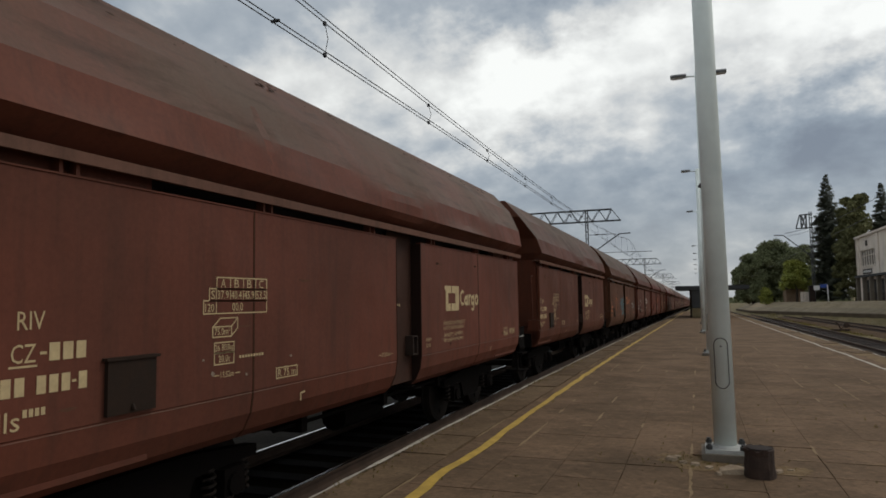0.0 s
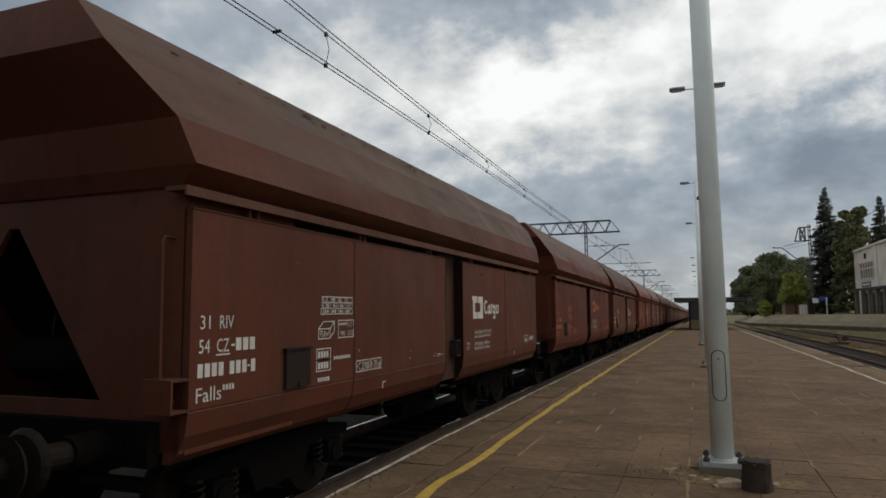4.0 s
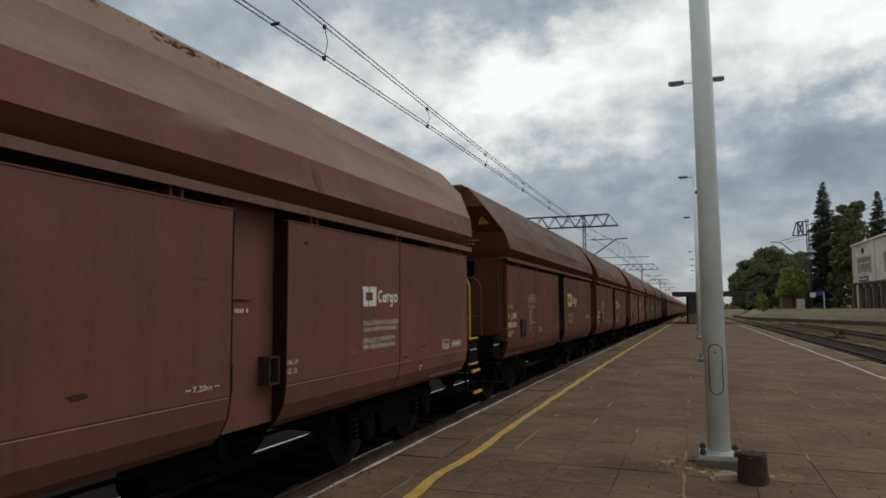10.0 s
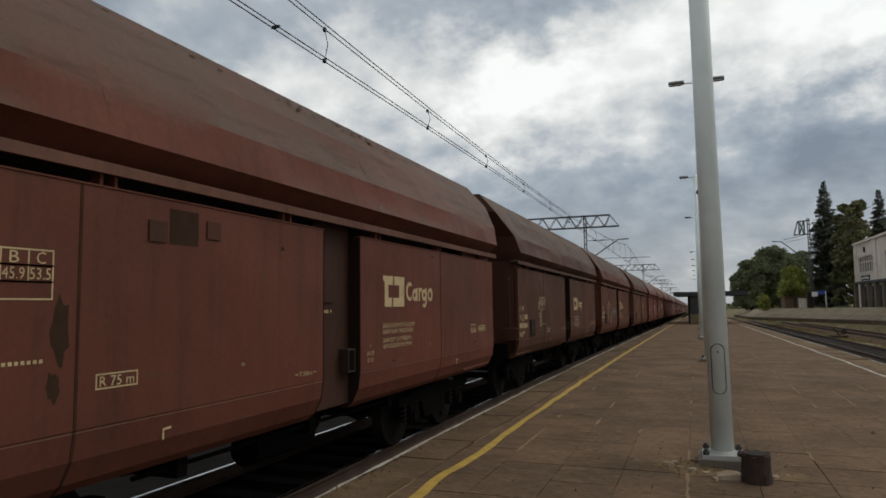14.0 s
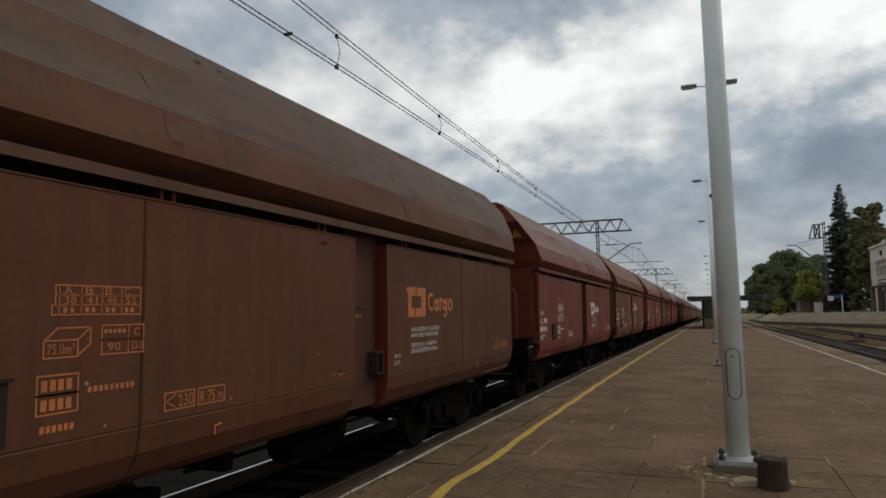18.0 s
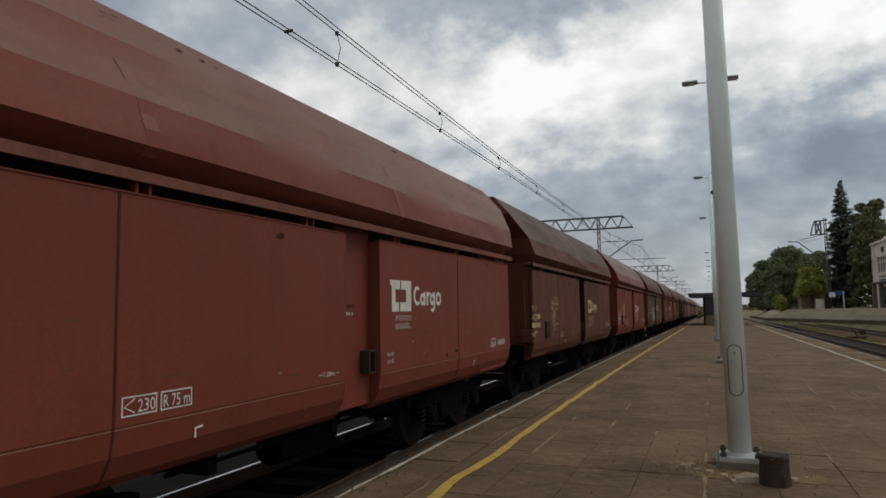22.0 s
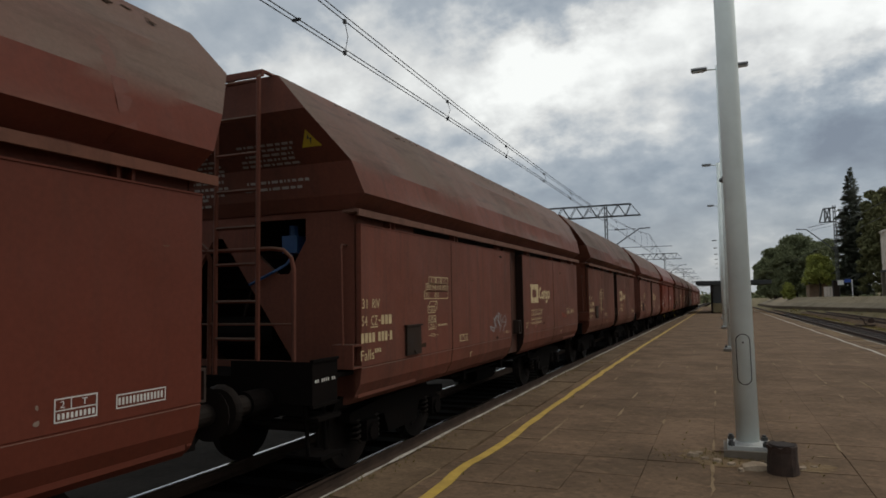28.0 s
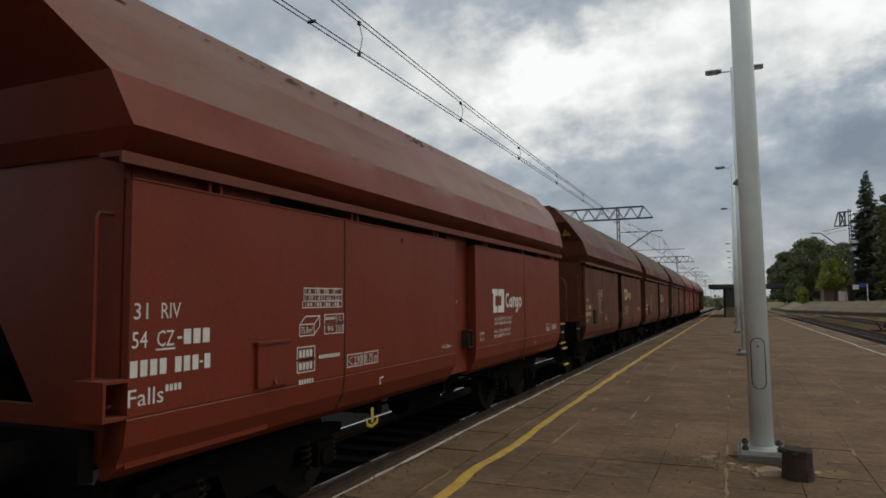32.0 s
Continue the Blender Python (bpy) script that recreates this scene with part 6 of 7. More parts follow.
def build_train():
    protos = {}
    rnd = random.Random(21)
    rows = list(WAGONS)
    y, cyc = WAGONS[-1][0], [("brown", "cream"), ("oxide", "white"), ("dark", "cream"), ("brown", "cream"), ("red", "white"), ("rust", "orange")]
    for i in range(5):
        y += 12.35 if i % 2 == 0 else 13.3
        rows.append((y, "plain" if i % 2 == 0 else "ladder", "deck" if i % 2 == 0 else "plain", *cyc[(i * 5 + i // 3) % 6]))
    for i, (at, front, rear, tone, letters) in enumerate(rows):
        marks = MARKS.get(i, {})
        wide = letters == "white" or at in (53.55, 169.56)
        key = (front, rear, wide)
        if key in protos:
            w = copy_thing(protos[key], Matrix())
        else:
            w = protos[key] = build_wagon(*key)
        tagged(w, f"{LOOKS[tone]} steel hopper wagon with {letters} lettering on its side", "freight wagon", "wagons of the coal train")
        yellow = tone in ("red", "oxide", "dusty") and rear == "deck" or tone == "red" and front == "ladder"
        for o in w.children_recursive:
            m = o.data.materials[0]
            for key, names in MARK_PARTS.items():
                if key in marks and o.name.split(".")[0] in names:
                    dy, dz, *k = marks[key]
                    if k:
                        o.scale = (1, k[0], k[0])
                    o.location += Vector((0, dy, dz))
            if letters == "orange" and wide and o.name.startswith(("warning_text", "small_note")):
                m = None
                set_mat(o, LETTER["white"])
            if i in GAPS:                               # a middle gap that lies farther forward
                end, start, move = GAPS[i]
                if o.name.startswith("discharge_flap"):
                    if o.bound_box[0][1] > 5:
                        k = (BODY - start) / (BODY - 5.86)
                        o.scale, o.location = (1, k, 1), (0, BODY * (1 - k), 0)
                    else:
                        o.scale = (1, end / 5.13, 1)
                elif o.name.startswith(("centre_post", "flap_lock", "flap_catch", "number_bars")) and o.parent == w and 4 < o.bound_box[0][1] < 6:
                    o.location.y += move
            if o.name.startswith("edge_sheet") and tone in ("red", "brick", "maroon"):
                set_mat(o, PAINT[tone])
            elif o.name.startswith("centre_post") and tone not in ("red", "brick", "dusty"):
                set_mat(o, GRIME_SHADE_PANEL)
            elif m == ROLE_PAINT:
                set_mat(o, PAINT[tone])
            elif m == ROLE_LETTER:
                set_mat(o, LETTER[letters])
            elif m == STEP_EDGE:
                set_mat(o, M_YELLOWMETAL if yellow else M_SOOT_SHADE)
            elif m == RAIL_PAINT:
                set_mat(o, M_YELLOWMETAL if tone in ("oxide", "dusty") and rear == "deck" else PAINT[tone])
            elif m == EAVES_PAINT:
                set_mat(o, EAVES[tone])
            elif m == HATCH_PAINT:
                set_mat(o, PAINT[tone] if tone == "red" and at > 300 else M_HATCH)
        TRAIN.append((w, at))
    for i, (w, at) in enumerate(TRAIN):
        tone = rows[i][3]
        weather(w, i, 0.35 if tone == "red" else 0.6 if tone == "oxide" else 1.0)
        decorate(i - 1, w)


def travel(t):
    return 9.21622 * t + 3.16526e-3 * t * t + 3.44826e-4 * t ** 3


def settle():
    """Stretch and shift all that stands still so that it fits the camera's view."""
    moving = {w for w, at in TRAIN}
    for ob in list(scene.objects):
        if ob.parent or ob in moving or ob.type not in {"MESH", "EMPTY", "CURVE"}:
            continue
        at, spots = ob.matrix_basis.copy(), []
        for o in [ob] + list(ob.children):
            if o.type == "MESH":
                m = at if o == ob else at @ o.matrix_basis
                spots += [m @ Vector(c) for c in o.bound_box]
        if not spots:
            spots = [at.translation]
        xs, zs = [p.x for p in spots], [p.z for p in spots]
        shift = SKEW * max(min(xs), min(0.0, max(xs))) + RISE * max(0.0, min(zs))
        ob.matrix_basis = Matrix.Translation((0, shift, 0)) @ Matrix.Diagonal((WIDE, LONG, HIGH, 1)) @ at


def motions():
    """The train rolls past towards the camera and away behind it."""
    for k, (w, at) in enumerate(TRAIN):
        # wagons stretched like the plan, to fit the camera's view
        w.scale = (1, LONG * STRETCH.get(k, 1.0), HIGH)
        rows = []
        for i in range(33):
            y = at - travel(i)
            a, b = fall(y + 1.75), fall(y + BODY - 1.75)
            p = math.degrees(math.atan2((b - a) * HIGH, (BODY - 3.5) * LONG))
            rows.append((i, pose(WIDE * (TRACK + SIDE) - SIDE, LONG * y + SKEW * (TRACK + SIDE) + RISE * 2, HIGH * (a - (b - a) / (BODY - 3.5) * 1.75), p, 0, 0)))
        walk(w, rows)
        # the wheels turn while the wagon is near
        for fr in w.children:
            if not fr.name.startswith("bogie"):
                continue
            for ws in fr.children:
                if not ws.name.startswith("wheelset"):
                    continue
                yw, spin, step = ws.location.y, [], 0.0735
                near = [i * step for i in range(int(32 / step)) if -1.0 < at + yw - travel(i * step) < 22.0]
                if near:
                    turn = [math.degrees(travel(u) - travel(near[0])) / 0.46 for u in near]
                    spin = [(u, pose(0, yw, 0.46, a, 0, 0)) for u, a in zip(near, turn)]
                    if near[0] > 0.0:
                        spin.insert(0, (0, pose(0, yw, 0.46)))
                    spin.append((32, spin[-1][1]))
                    walk(ws, spin)


# ---- lamp posts and what stands on the platform ----
POST_X = 0.215


def build_lamp_post():
    w = thing("lamp_post", "tall tapered light grey steel lamp post with two arms", "lamp post", group="lamp posts along the platform")
    bm = bmesh.new()
    tube(bm, [(0, 0, 0.14), (0, 0, 9.1)], 0.118, 24, 0.102)
    part("shaft", bm, M_POST, w, smooth=True)
    bm = bmesh.new()
    box(bm, -0.21, 0.21, -0.20, 0.20, 0.085, 0.125)
    tube(bm, [(0, 0, 0.12), (0, 0, 0.155)], 0.16, 20, 0.125)
    part("base_plate", bm, M_POSTBASE, w, bevel=0.01)
    bm = bmesh.new()
    box(bm, -0.25, 0.25, -0.25, 0.25, -0.2, 0.085)
    part("footing", bm, M_CONCRETE, w, "rough concrete footing", bevel=0.02)
    for x, y in ((-0.17, -0.16), (0.17, -0.16), (-0.17, 0.16), (0.17, 0.16)):
        bm = bmesh.new()
        tube(bm, [(x, y, 0.12), (x, y, 0.185)], 0.022, 8)
        tube(bm, [(x, y, 0.12), (x, y, 0.165)], 0.038, 6)
        part("bolt", bm, M_POSTDARK, w)
    # service hatch towards the camera: the outline of the door with round ends
    bm = bmesh.new()
    pts = []
    for k in range(25):
        a = math.pi * k / 24
        pts.append((0.074 * math.cos(a), 1.255 + 0.074 * math.sin(a)))
    for k in range(25):
        a = math.pi + math.pi * k / 24
        pts.append((0.074 * math.cos(a), 0.845 + 0.074 * math.sin(a)))

    def on(x, z, k):
        r = 0.118 - 0.016 * (z - 0.14) / 8.96 + 0.0025
        return (x * k, -math.sqrt(max(r * r - x * x * k * k, 1e-6)), 1.05 + (z - 1.05) * (1 - (1 - k) * 0.26))
    for (xa, za), (xb, zb) in zip(pts, pts[1:] + pts[:1]):
        bm.faces.new([bm.verts.new(q) for q in (on(xa, za, 1.0), on(xb, zb, 1.0), on(xb, zb, 0.88), on(xa, za, 0.88))])
    part("hatch_seam", bm, M_POSTDARK, w, "dark seam of the service hatch")
    bm = bmesh.new()
    tube(bm, [(0, -0.105, 1.235), (0, -0.122, 1.235)], 0.010, 8)
    part("hatch_lock", bm, M_POSTDARK, w)
    for s in (-1, 1):
        bm = bmesh.new()
        tube(bm, [(0, 0, 8.98), (s * 0.42, 0, 9.0)], 0.026, 8)
        part("arm", bm, M_POST, w)
        bm = bmesh.new()
        loft(bm, [[(s * x, y * k, 8.98 + z) for y, z in ((-0.10, 0.0), (0.10, 0.0), (0.12, 0.05), (0.06, 0.11), (-0.06, 0.11), (-0.12, 0.05))] for x, k in ((0.36, 0.7), (0.48, 1.0), (0.72, 1.0), (0.84, 0.75))])
        hd = part("lantern", bm, M_GALV, w, "grey lamp head", bevel=0.01)
        bm = bmesh.new()
        box(bm, min(s * 0.46, s * 0.80), max(s * 0.46, s * 0.80), -0.08, 0.08, 8.955, 8.985)
        part("lamp_glass", bm, M_GLASS_LAMP, hd)
    return w


def build_posts():
    first = build_lamp_post()
    first.matrix_basis = pose(POST_X - 0.018, 7.69, PLAT_Z + fall(7.69), 0, -0.36, 0)
    for x, y in ((0.275, 21.35), (0.22, 37.0), (0.24, 53.5), (0.28, 86.0), (0.32, 99.0), (0.32, 113.0), (0.32, 128.0), (0.32, 145.0), (0.32, 165.0)):
        copy_thing(first, pose(x, y, PLAT_Z + fall(y)))
    # loudspeaker on the second post
    bm = bmesh.new()
    tube(bm, [(0.0, 0.0, 0.0), (0.0, -0.16, 0.02), (0.0, -0.30, 0.0)], 0.05, 12, 0.16)
    solid("loudspeaker", bm, M_POSTDARK, "small dark horn loudspeaker fixed to a lamp post", "loudspeaker", at=pose(0.15, 21.25, 5.55, 0, 0, 40))
    # cut-off rusty pipe stump and a broken kerb block beside the near post
    rnd = random.Random(3)
    bm = bmesh.new()
    rings = []
    for z, r in ((-0.06, 0.140), (0.02, 0.142), (0.12, 0.138), (0.22, 0.135), (0.275, 0.140)):
        rings.append([(r * math.cos(2 * math.pi * k / 18) * (1 + rnd.uniform(-0.05, 0.05)), r * math.sin(2 * math.pi * k / 18) * (1 + rnd.uniform(-0.05, 0.05)), z + (rnd.uniform(-0.018, 0.018) if z > 0.2 else 0)) for k in range(18)])
    loft(bm, rings)
    st = solid("iron_stump", bm, M_RUST, "short rusted round iron stump beside the lamp post", "stump", at=pose(0.478, 7.02, PLAT_Z + fall(7)))
    bm = bmesh.new()
    tube(bm, [(0, 0, 0.265), (0, 0, 0.285)], 0.125, 16, 0.115)
    part("cap", bm, M_DARK, st, "dark dirt fill")
    bm = bmesh.new()
    loft(bm, [[(-0.15, -0.06, -0.01), (-0.13, 0.07, -0.01), (-0.12, 0.06, 0.035), (-0.14, -0.05, 0.025)], [(-0.02, -0.10, -0.01), (0.0, 0.09, -0.01), (-0.01, 0.07, 0.065), (-0.02, -0.07, 0.05)], [(0.10, -0.08, -0.01), (0.09, 0.08, -0.01), (0.08, 0.06, 0.055), (0.09, -0.05, 0.045)], [(0.19, -0.06, -0.01), (0.17, 0.05, -0.01), (0.16, 0.04, 0.02), (0.18, -0.04, 0.02)]])
    solid("concrete_lump", bm, M_PALECONCRETE, "broken lump of pale concrete on the paving", "rubble", at=pose(0.245, 7.09, PLAT_Z + fall(7), 0, 0, 12), bevel=0.008)
    for x, y, sz, turn in ((-0.36, 7.40, 0.075, 20), (-0.24, 7.30, 0.055, 75), (-0.12, 7.24, 0.065, 130), (-0.30, 7.52, 0.05, 40), (0.02, 7.16, 0.05, 10), (0.10, 6.98, 0.045, 100), (0.66, 7.22, 0.055, 60), (0.78, 7.32, 0.04, 15)):
        bm = bmesh.new()
        lo = [(sz * rnd.uniform(0.8, 1.3) * math.cos(2 * math.pi * k / 7), sz * rnd.uniform(0.6, 1.0) * math.sin(2 * math.pi * k / 7), -0.01) for k in range(7)]
        loft(bm, [lo, [(0.8 * p[0], 0.8 * p[1], sz * rnd.uniform(0.35, 0.6)) for p in lo]])
        solid("concrete_fragment", bm, M_PALECONCRETE, "small broken piece of pale concrete on the paving", "rubble", "broken concrete round the lamp post", at=pose(x, y, PLAT_Z + fall(y) + 0.004, 0, 0, turn), bevel=0.005)
    # trodden dirt patch, grit and dry weeds round the post
    bm = bmesh.new()
    for cx, cy, rx, ry in ((-0.12, 7.38, 0.36, 0.30), (0.72, 7.28, 0.28, 0.20), (0.10, 7.20, 0.26, 0.12), (-0.30, 7.62, 0.22, 0.14)):
        ring = []
        for k in range(22):
            q = 2 * math.pi * k / 22
            j = rnd.uniform(0.7, 1.15)
            ring.append(bm.verts.new((cx + rx * j * math.cos(q), cy + ry * j * math.sin(q), PLAT_Z + fall(cy) + 0.0045)))
        mid = bm.verts.new((cx, cy, PLAT_Z + fall(cy) + 0.016))
        for k in range(22):
            bm.faces.new((ring[k], ring[(k + 1) % 22], mid))
    solid("dirt_patch", bm, M_DIRT, "sandy dirt trodden round the foot of the lamp post", "dirt", kind="stuff")
    bm = bmesh.new()
    for k in range(760):
        if k < 560:
            x, y = rnd.gauss(0.05, 0.33), rnd.gauss(7.38, 0.20)
        else:
            x, y = rnd.uniform(-2.9, 4.4), rnd.uniform(5.0, 14.0)
        sz = rnd.uniform(0.004, 0.017) * (1 if k < 560 else 0.7)
        z = PLAT_Z + fall(y) + 0.003
        vs = [bm.verts.new((x + sz * rnd.uniform(-1, 1), y + sz * rnd.uniform(-1, 1), z + sz * rnd.uniform(0.0, 1.1))) for q in range(4)]
        for f in ((0, 1, 2), (0, 2, 3), (0, 1, 3), (1, 2, 3)):
            bm.faces.new([vs[i] for i in f])
    solid("rubble", bm, M_DIRT, "crumbs of broken concrete and grit on the paving", "rubble", kind="stuff")
    bm = bmesh.new()
    for k in range(170):
        if k < 90:
            x, y = rnd.gauss(-0.05, 0.30), rnd.gauss(7.38, 0.16)
        else:                                            # tufts that have taken hold in the joints
            x, y = -2.435 + 0.65 * rnd.randint(0, 10) + rnd.gauss(0, 0.012), rnd.uniform(4.5, 12)
        for q in range(3):
            h, d, e = rnd.uniform(0.012, 0.05), rnd.uniform(-0.03, 0.03), rnd.uniform(-0.03, 0.03)
            z = PLAT_Z + fall(y)
            bm.faces.new([bm.verts.new(p) for p in ((x - 0.004, y, z), (x + 0.004, y, z), (x + d, y + e, z + h))])
    for k in range(420):                                 # moss and blades along the crumbling edges
        side = rnd.random() < 0.7
        x = PLAT_L + abs(rnd.gauss(0, 0.10)) if side else PLAT_R - abs(rnd.gauss(0, 0.10))
        y = rnd.uniform(2.5, 20)
        for q in range(3):
            h, d, e = rnd.uniform(0.008, 0.045), rnd.uniform(-0.03, 0.03), rnd.uniform(-0.03, 0.03)
            z = PLAT_Z + fall(y)
            bm.faces.new([bm.verts.new(p) for p in ((x - 0.005, y, z), (x + 0.005, y, z), (x + d, y + e, z + h))])
    solid("dry_weeds", bm, M_WEED, "thin dry weeds in the joints and round the post", "weeds", kind="stuff")
    # pale sand that has gathered along some of the joints
    bm = bmesh.new()
    def streak(x, y, ln, along):
        n, prev = max(4, int(ln / 0.10)), None
        for i in range(n + 1):
            u = i / n
            wd = 0.017 * math.sin(math.pi * min(1, max(0, u * 1.02))) * rnd.uniform(0.3, 1.3) + 0.002
            o = rnd.gauss(0, 0.004)
            px, py = (x + o, y + ln * u) if along else (x + ln * u, y + o)
            z = PLAT_Z + fall(py) + 0.0065
            cur = [bm.verts.new((px - wd, py, z)), bm.verts.new((px + wd, py, z))] if along else [bm.verts.new((px, py + wd, z)), bm.verts.new((px, py - wd, z))]
            if prev:
                bm.faces.new((prev[0], prev[1], cur[1], cur[0]))
            prev = cur
    for k in range(85):
        col = rnd.choice((0, 1, 1, 2, 3, 4, 6, 7, 7, 8, 9, 9, 10))
        streak(PLAT_L + 0.62 + 0.65 * col, rnd.uniform(4.5, 26), rnd.uniform(0.25, 1.5), True)
    for k in range(20):
        streak(PLAT_L + 0.7 + rnd.uniform(0, 6.2), 4.2 + 0.65 * rnd.randint(0, 18) - 0.325, rnd.uniform(0.15, 0.6), False)
    solid("joint_sand", bm, M_SAND, "pale sand gathered in the joints of the paving", "sand", kind="stuff")


def build_shelter():
    y = 75.0
    z = PLAT_Z + fall(y)
    w = thing("platform_shelter", "open platform shelter with a flat dark roof on cream walls", "shelter", at=pose(0, y, z))
    bm = bmesh.new()
    box(bm, -2.4, 5.2, 0.0, 16.0, 3.15, 3.6)
    part("roof", bm, M_ROOFDARK, w, "thick flat dark roof")
    bm = bmesh.new()
    box(bm, -0.8, 2.4, 3.0, 14.0, 0.0, 1.05)
    part("low_wall", bm, M_SHELTER, w, "cream wall below the windows")
    bm = bmesh.new()
    box(bm, -0.72, 2.32, 3.05, 13.9, 1.05, 3.15)
    part("glazing", bm, M_WINDOW, w, "dark windows")
    for x in (-0.85, 2.45):
        for yy in (2.9, 8.0, 14.0):
            bm = bmesh.new()
            box(bm, x - 0.1, x + 0.1, yy - 0.1, yy + 0.1, 0, 3.15)
            part("post", bm, M_DARK, w)


# ---- overhead line ----
def lattice(bm, x0, x1, y, z, h, n, r=0.035, d=0.0):
    """A truss beam from x0 to x1 with slanting ends."""
    tube(bm, [(x0, y + d, z), (x1, y + d, z)], r, 5)
    tube(bm, [(x0, y + d, z + h), (x1 - 0.7, y + d, z + h)], r, 5)
    step = (x1 - x0) / n
    for i in range(n):
        a = x0 + i * step
        b = min(a + step, x1)
        top = min(a + step / 2, x1 - 0.7)
        tube(bm, [(a, y + d, z), (top, y + d, z + h)], r * 0.6, 4)
        tube(bm, [(top, y + d, z + h), (b, y + d, z)], r * 0.6, 4)


def build_gantry(y, x_mast=-8.3):
    w = thing("catenary_mast", "grey steel catenary mast with a lattice beam over the tracks", "catenary mast", at=pose(0, y, fall(y)), group="catenary masts")
    bm = bmesh.new()
    for dx in (-0.09, 0.09):
        box(bm, x_mast + dx - 0.03, x_mast + dx + 0.03, -0.12, 0.12, -0.5, 9.75)
    for i in range(16):
        z = 0.3 + i * 0.58
        box(bm, x_mast - 0.09, x_mast + 0.09, -0.015, 0.015, z, z + 0.08)
    part("mast", bm, M_MAST, w)
    bm = bmesh.new()
    for d in (-0.22, 0.22):
        lattice(bm, -26.0, -5.6, 0, 8.72, 0.95, 18, 0.045, d)
    part("lattice_beam", bm, M_MAST, w)
    bm = bmesh.new()
    tube(bm, [(-7.9, 0.3, 6.2), (-5.75, 0.3, 7.65), (-4.9, 0.3, 7.67)], 0.05, 6)
    tube(bm, [(x_mast, 0.3, 7.65), (-6.0, 0.3, 7.65)], 0.022, 5)
    tube(bm, [(x_mast, 0.3, 6.15), (-3.3, 0.3, 6.12)], 0.025, 6)
    tube(bm, [(-4.6, 0.3, 6.1), (-5.03, 0.3, 5.80)], 0.018, 5)
    part("cantilever", bm, M_MAST, w)
    for x in (-7.7, -7.2):
        bm = bmesh.new()
        for k in range(5):
            tube(bm, [(x + k * 0.07, 0.3, 7.65), (x + k * 0.07 + 0.035, 0.3, 7.65)], 0.06, 8)
        part("insulator", bm, M_DARK, w)
    bm = bmesh.new()
    tube(bm, [(-25.5, 0, -0.5), (-25.5, 0, 9.7)], 0.13, 8)
    part("far_mast", bm, M_MAST, w)
    return w


def wire(name, pts, r, label, mat=None):
    bm = bmesh.new()
    tube(bm, pts, r, 5)
    return solid(name, bm, mat or M_WIRE, label, "overhead wire", kind="structure")


GANTRIES = (-68.0, -8.0, 52.0, 112.0, 172.0, 232.0, 292.0)


def sag(y):
    """Height of the messenger wire over the contact wire between the masts."""
    k = min(range(len(GANTRIES) - 1), key=lambda i: 0 if GANTRIES[i] <= y <= GANTRIES[i + 1] else 1)
    a, b = GANTRIES[k], GANTRIES[k + 1]
    u = (y - a) / (b - a)
    return 0.256 + 1.12 * (2 * u - 1) ** 2 if 0 <= u <= 1 else 1.5


def build_overhead(cx, zc, ys, label, twin=0.045):
    for s in (-1, 1):
        wire("contact_wire", [(cx + s * twin, y, zc + fall(y)) for y in ys], 0.0085, label)
        wire("messenger_wire", [(cx + s * twin, y, zc + sag(y) + fall(y)) for y in ys], 0.0085, label)
    y = -3.96
    while y < 130:
        bm = bmesh.new()
        z0, z1 = zc + fall(y), zc + sag(y) + fall(y)
        tube(bm, [(cx - twin, y, z1), (cx + 0.01, y, (z0 + z1) / 2), (cx - twin, y, z0)], 0.006, 5)
        box(bm, cx - twin - 0.02, cx - twin + 0.02, y - 0.025, y + 0.025, z0 - 0.02, z0 + 0.04)
        box(bm, cx - twin - 0.02, cx - twin + 0.02, y - 0.025, y + 0.025, z1 - 0.04, z1 + 0.02)
        solid("dropper", bm, M_WIRE, "thin dropper wire with clamps between the overhead wires", "dropper", "droppers of the overhead line")
        y += 3.90
    bm = bmesh.new()
    box(bm, cx - 0.062, cx + 0.062, 6.485, 6.515, zc - 0.012, zc + 0.022)
    solid("wire_clamp", bm, M_WIRE, "cross clamp between two contact wires", "clamp")


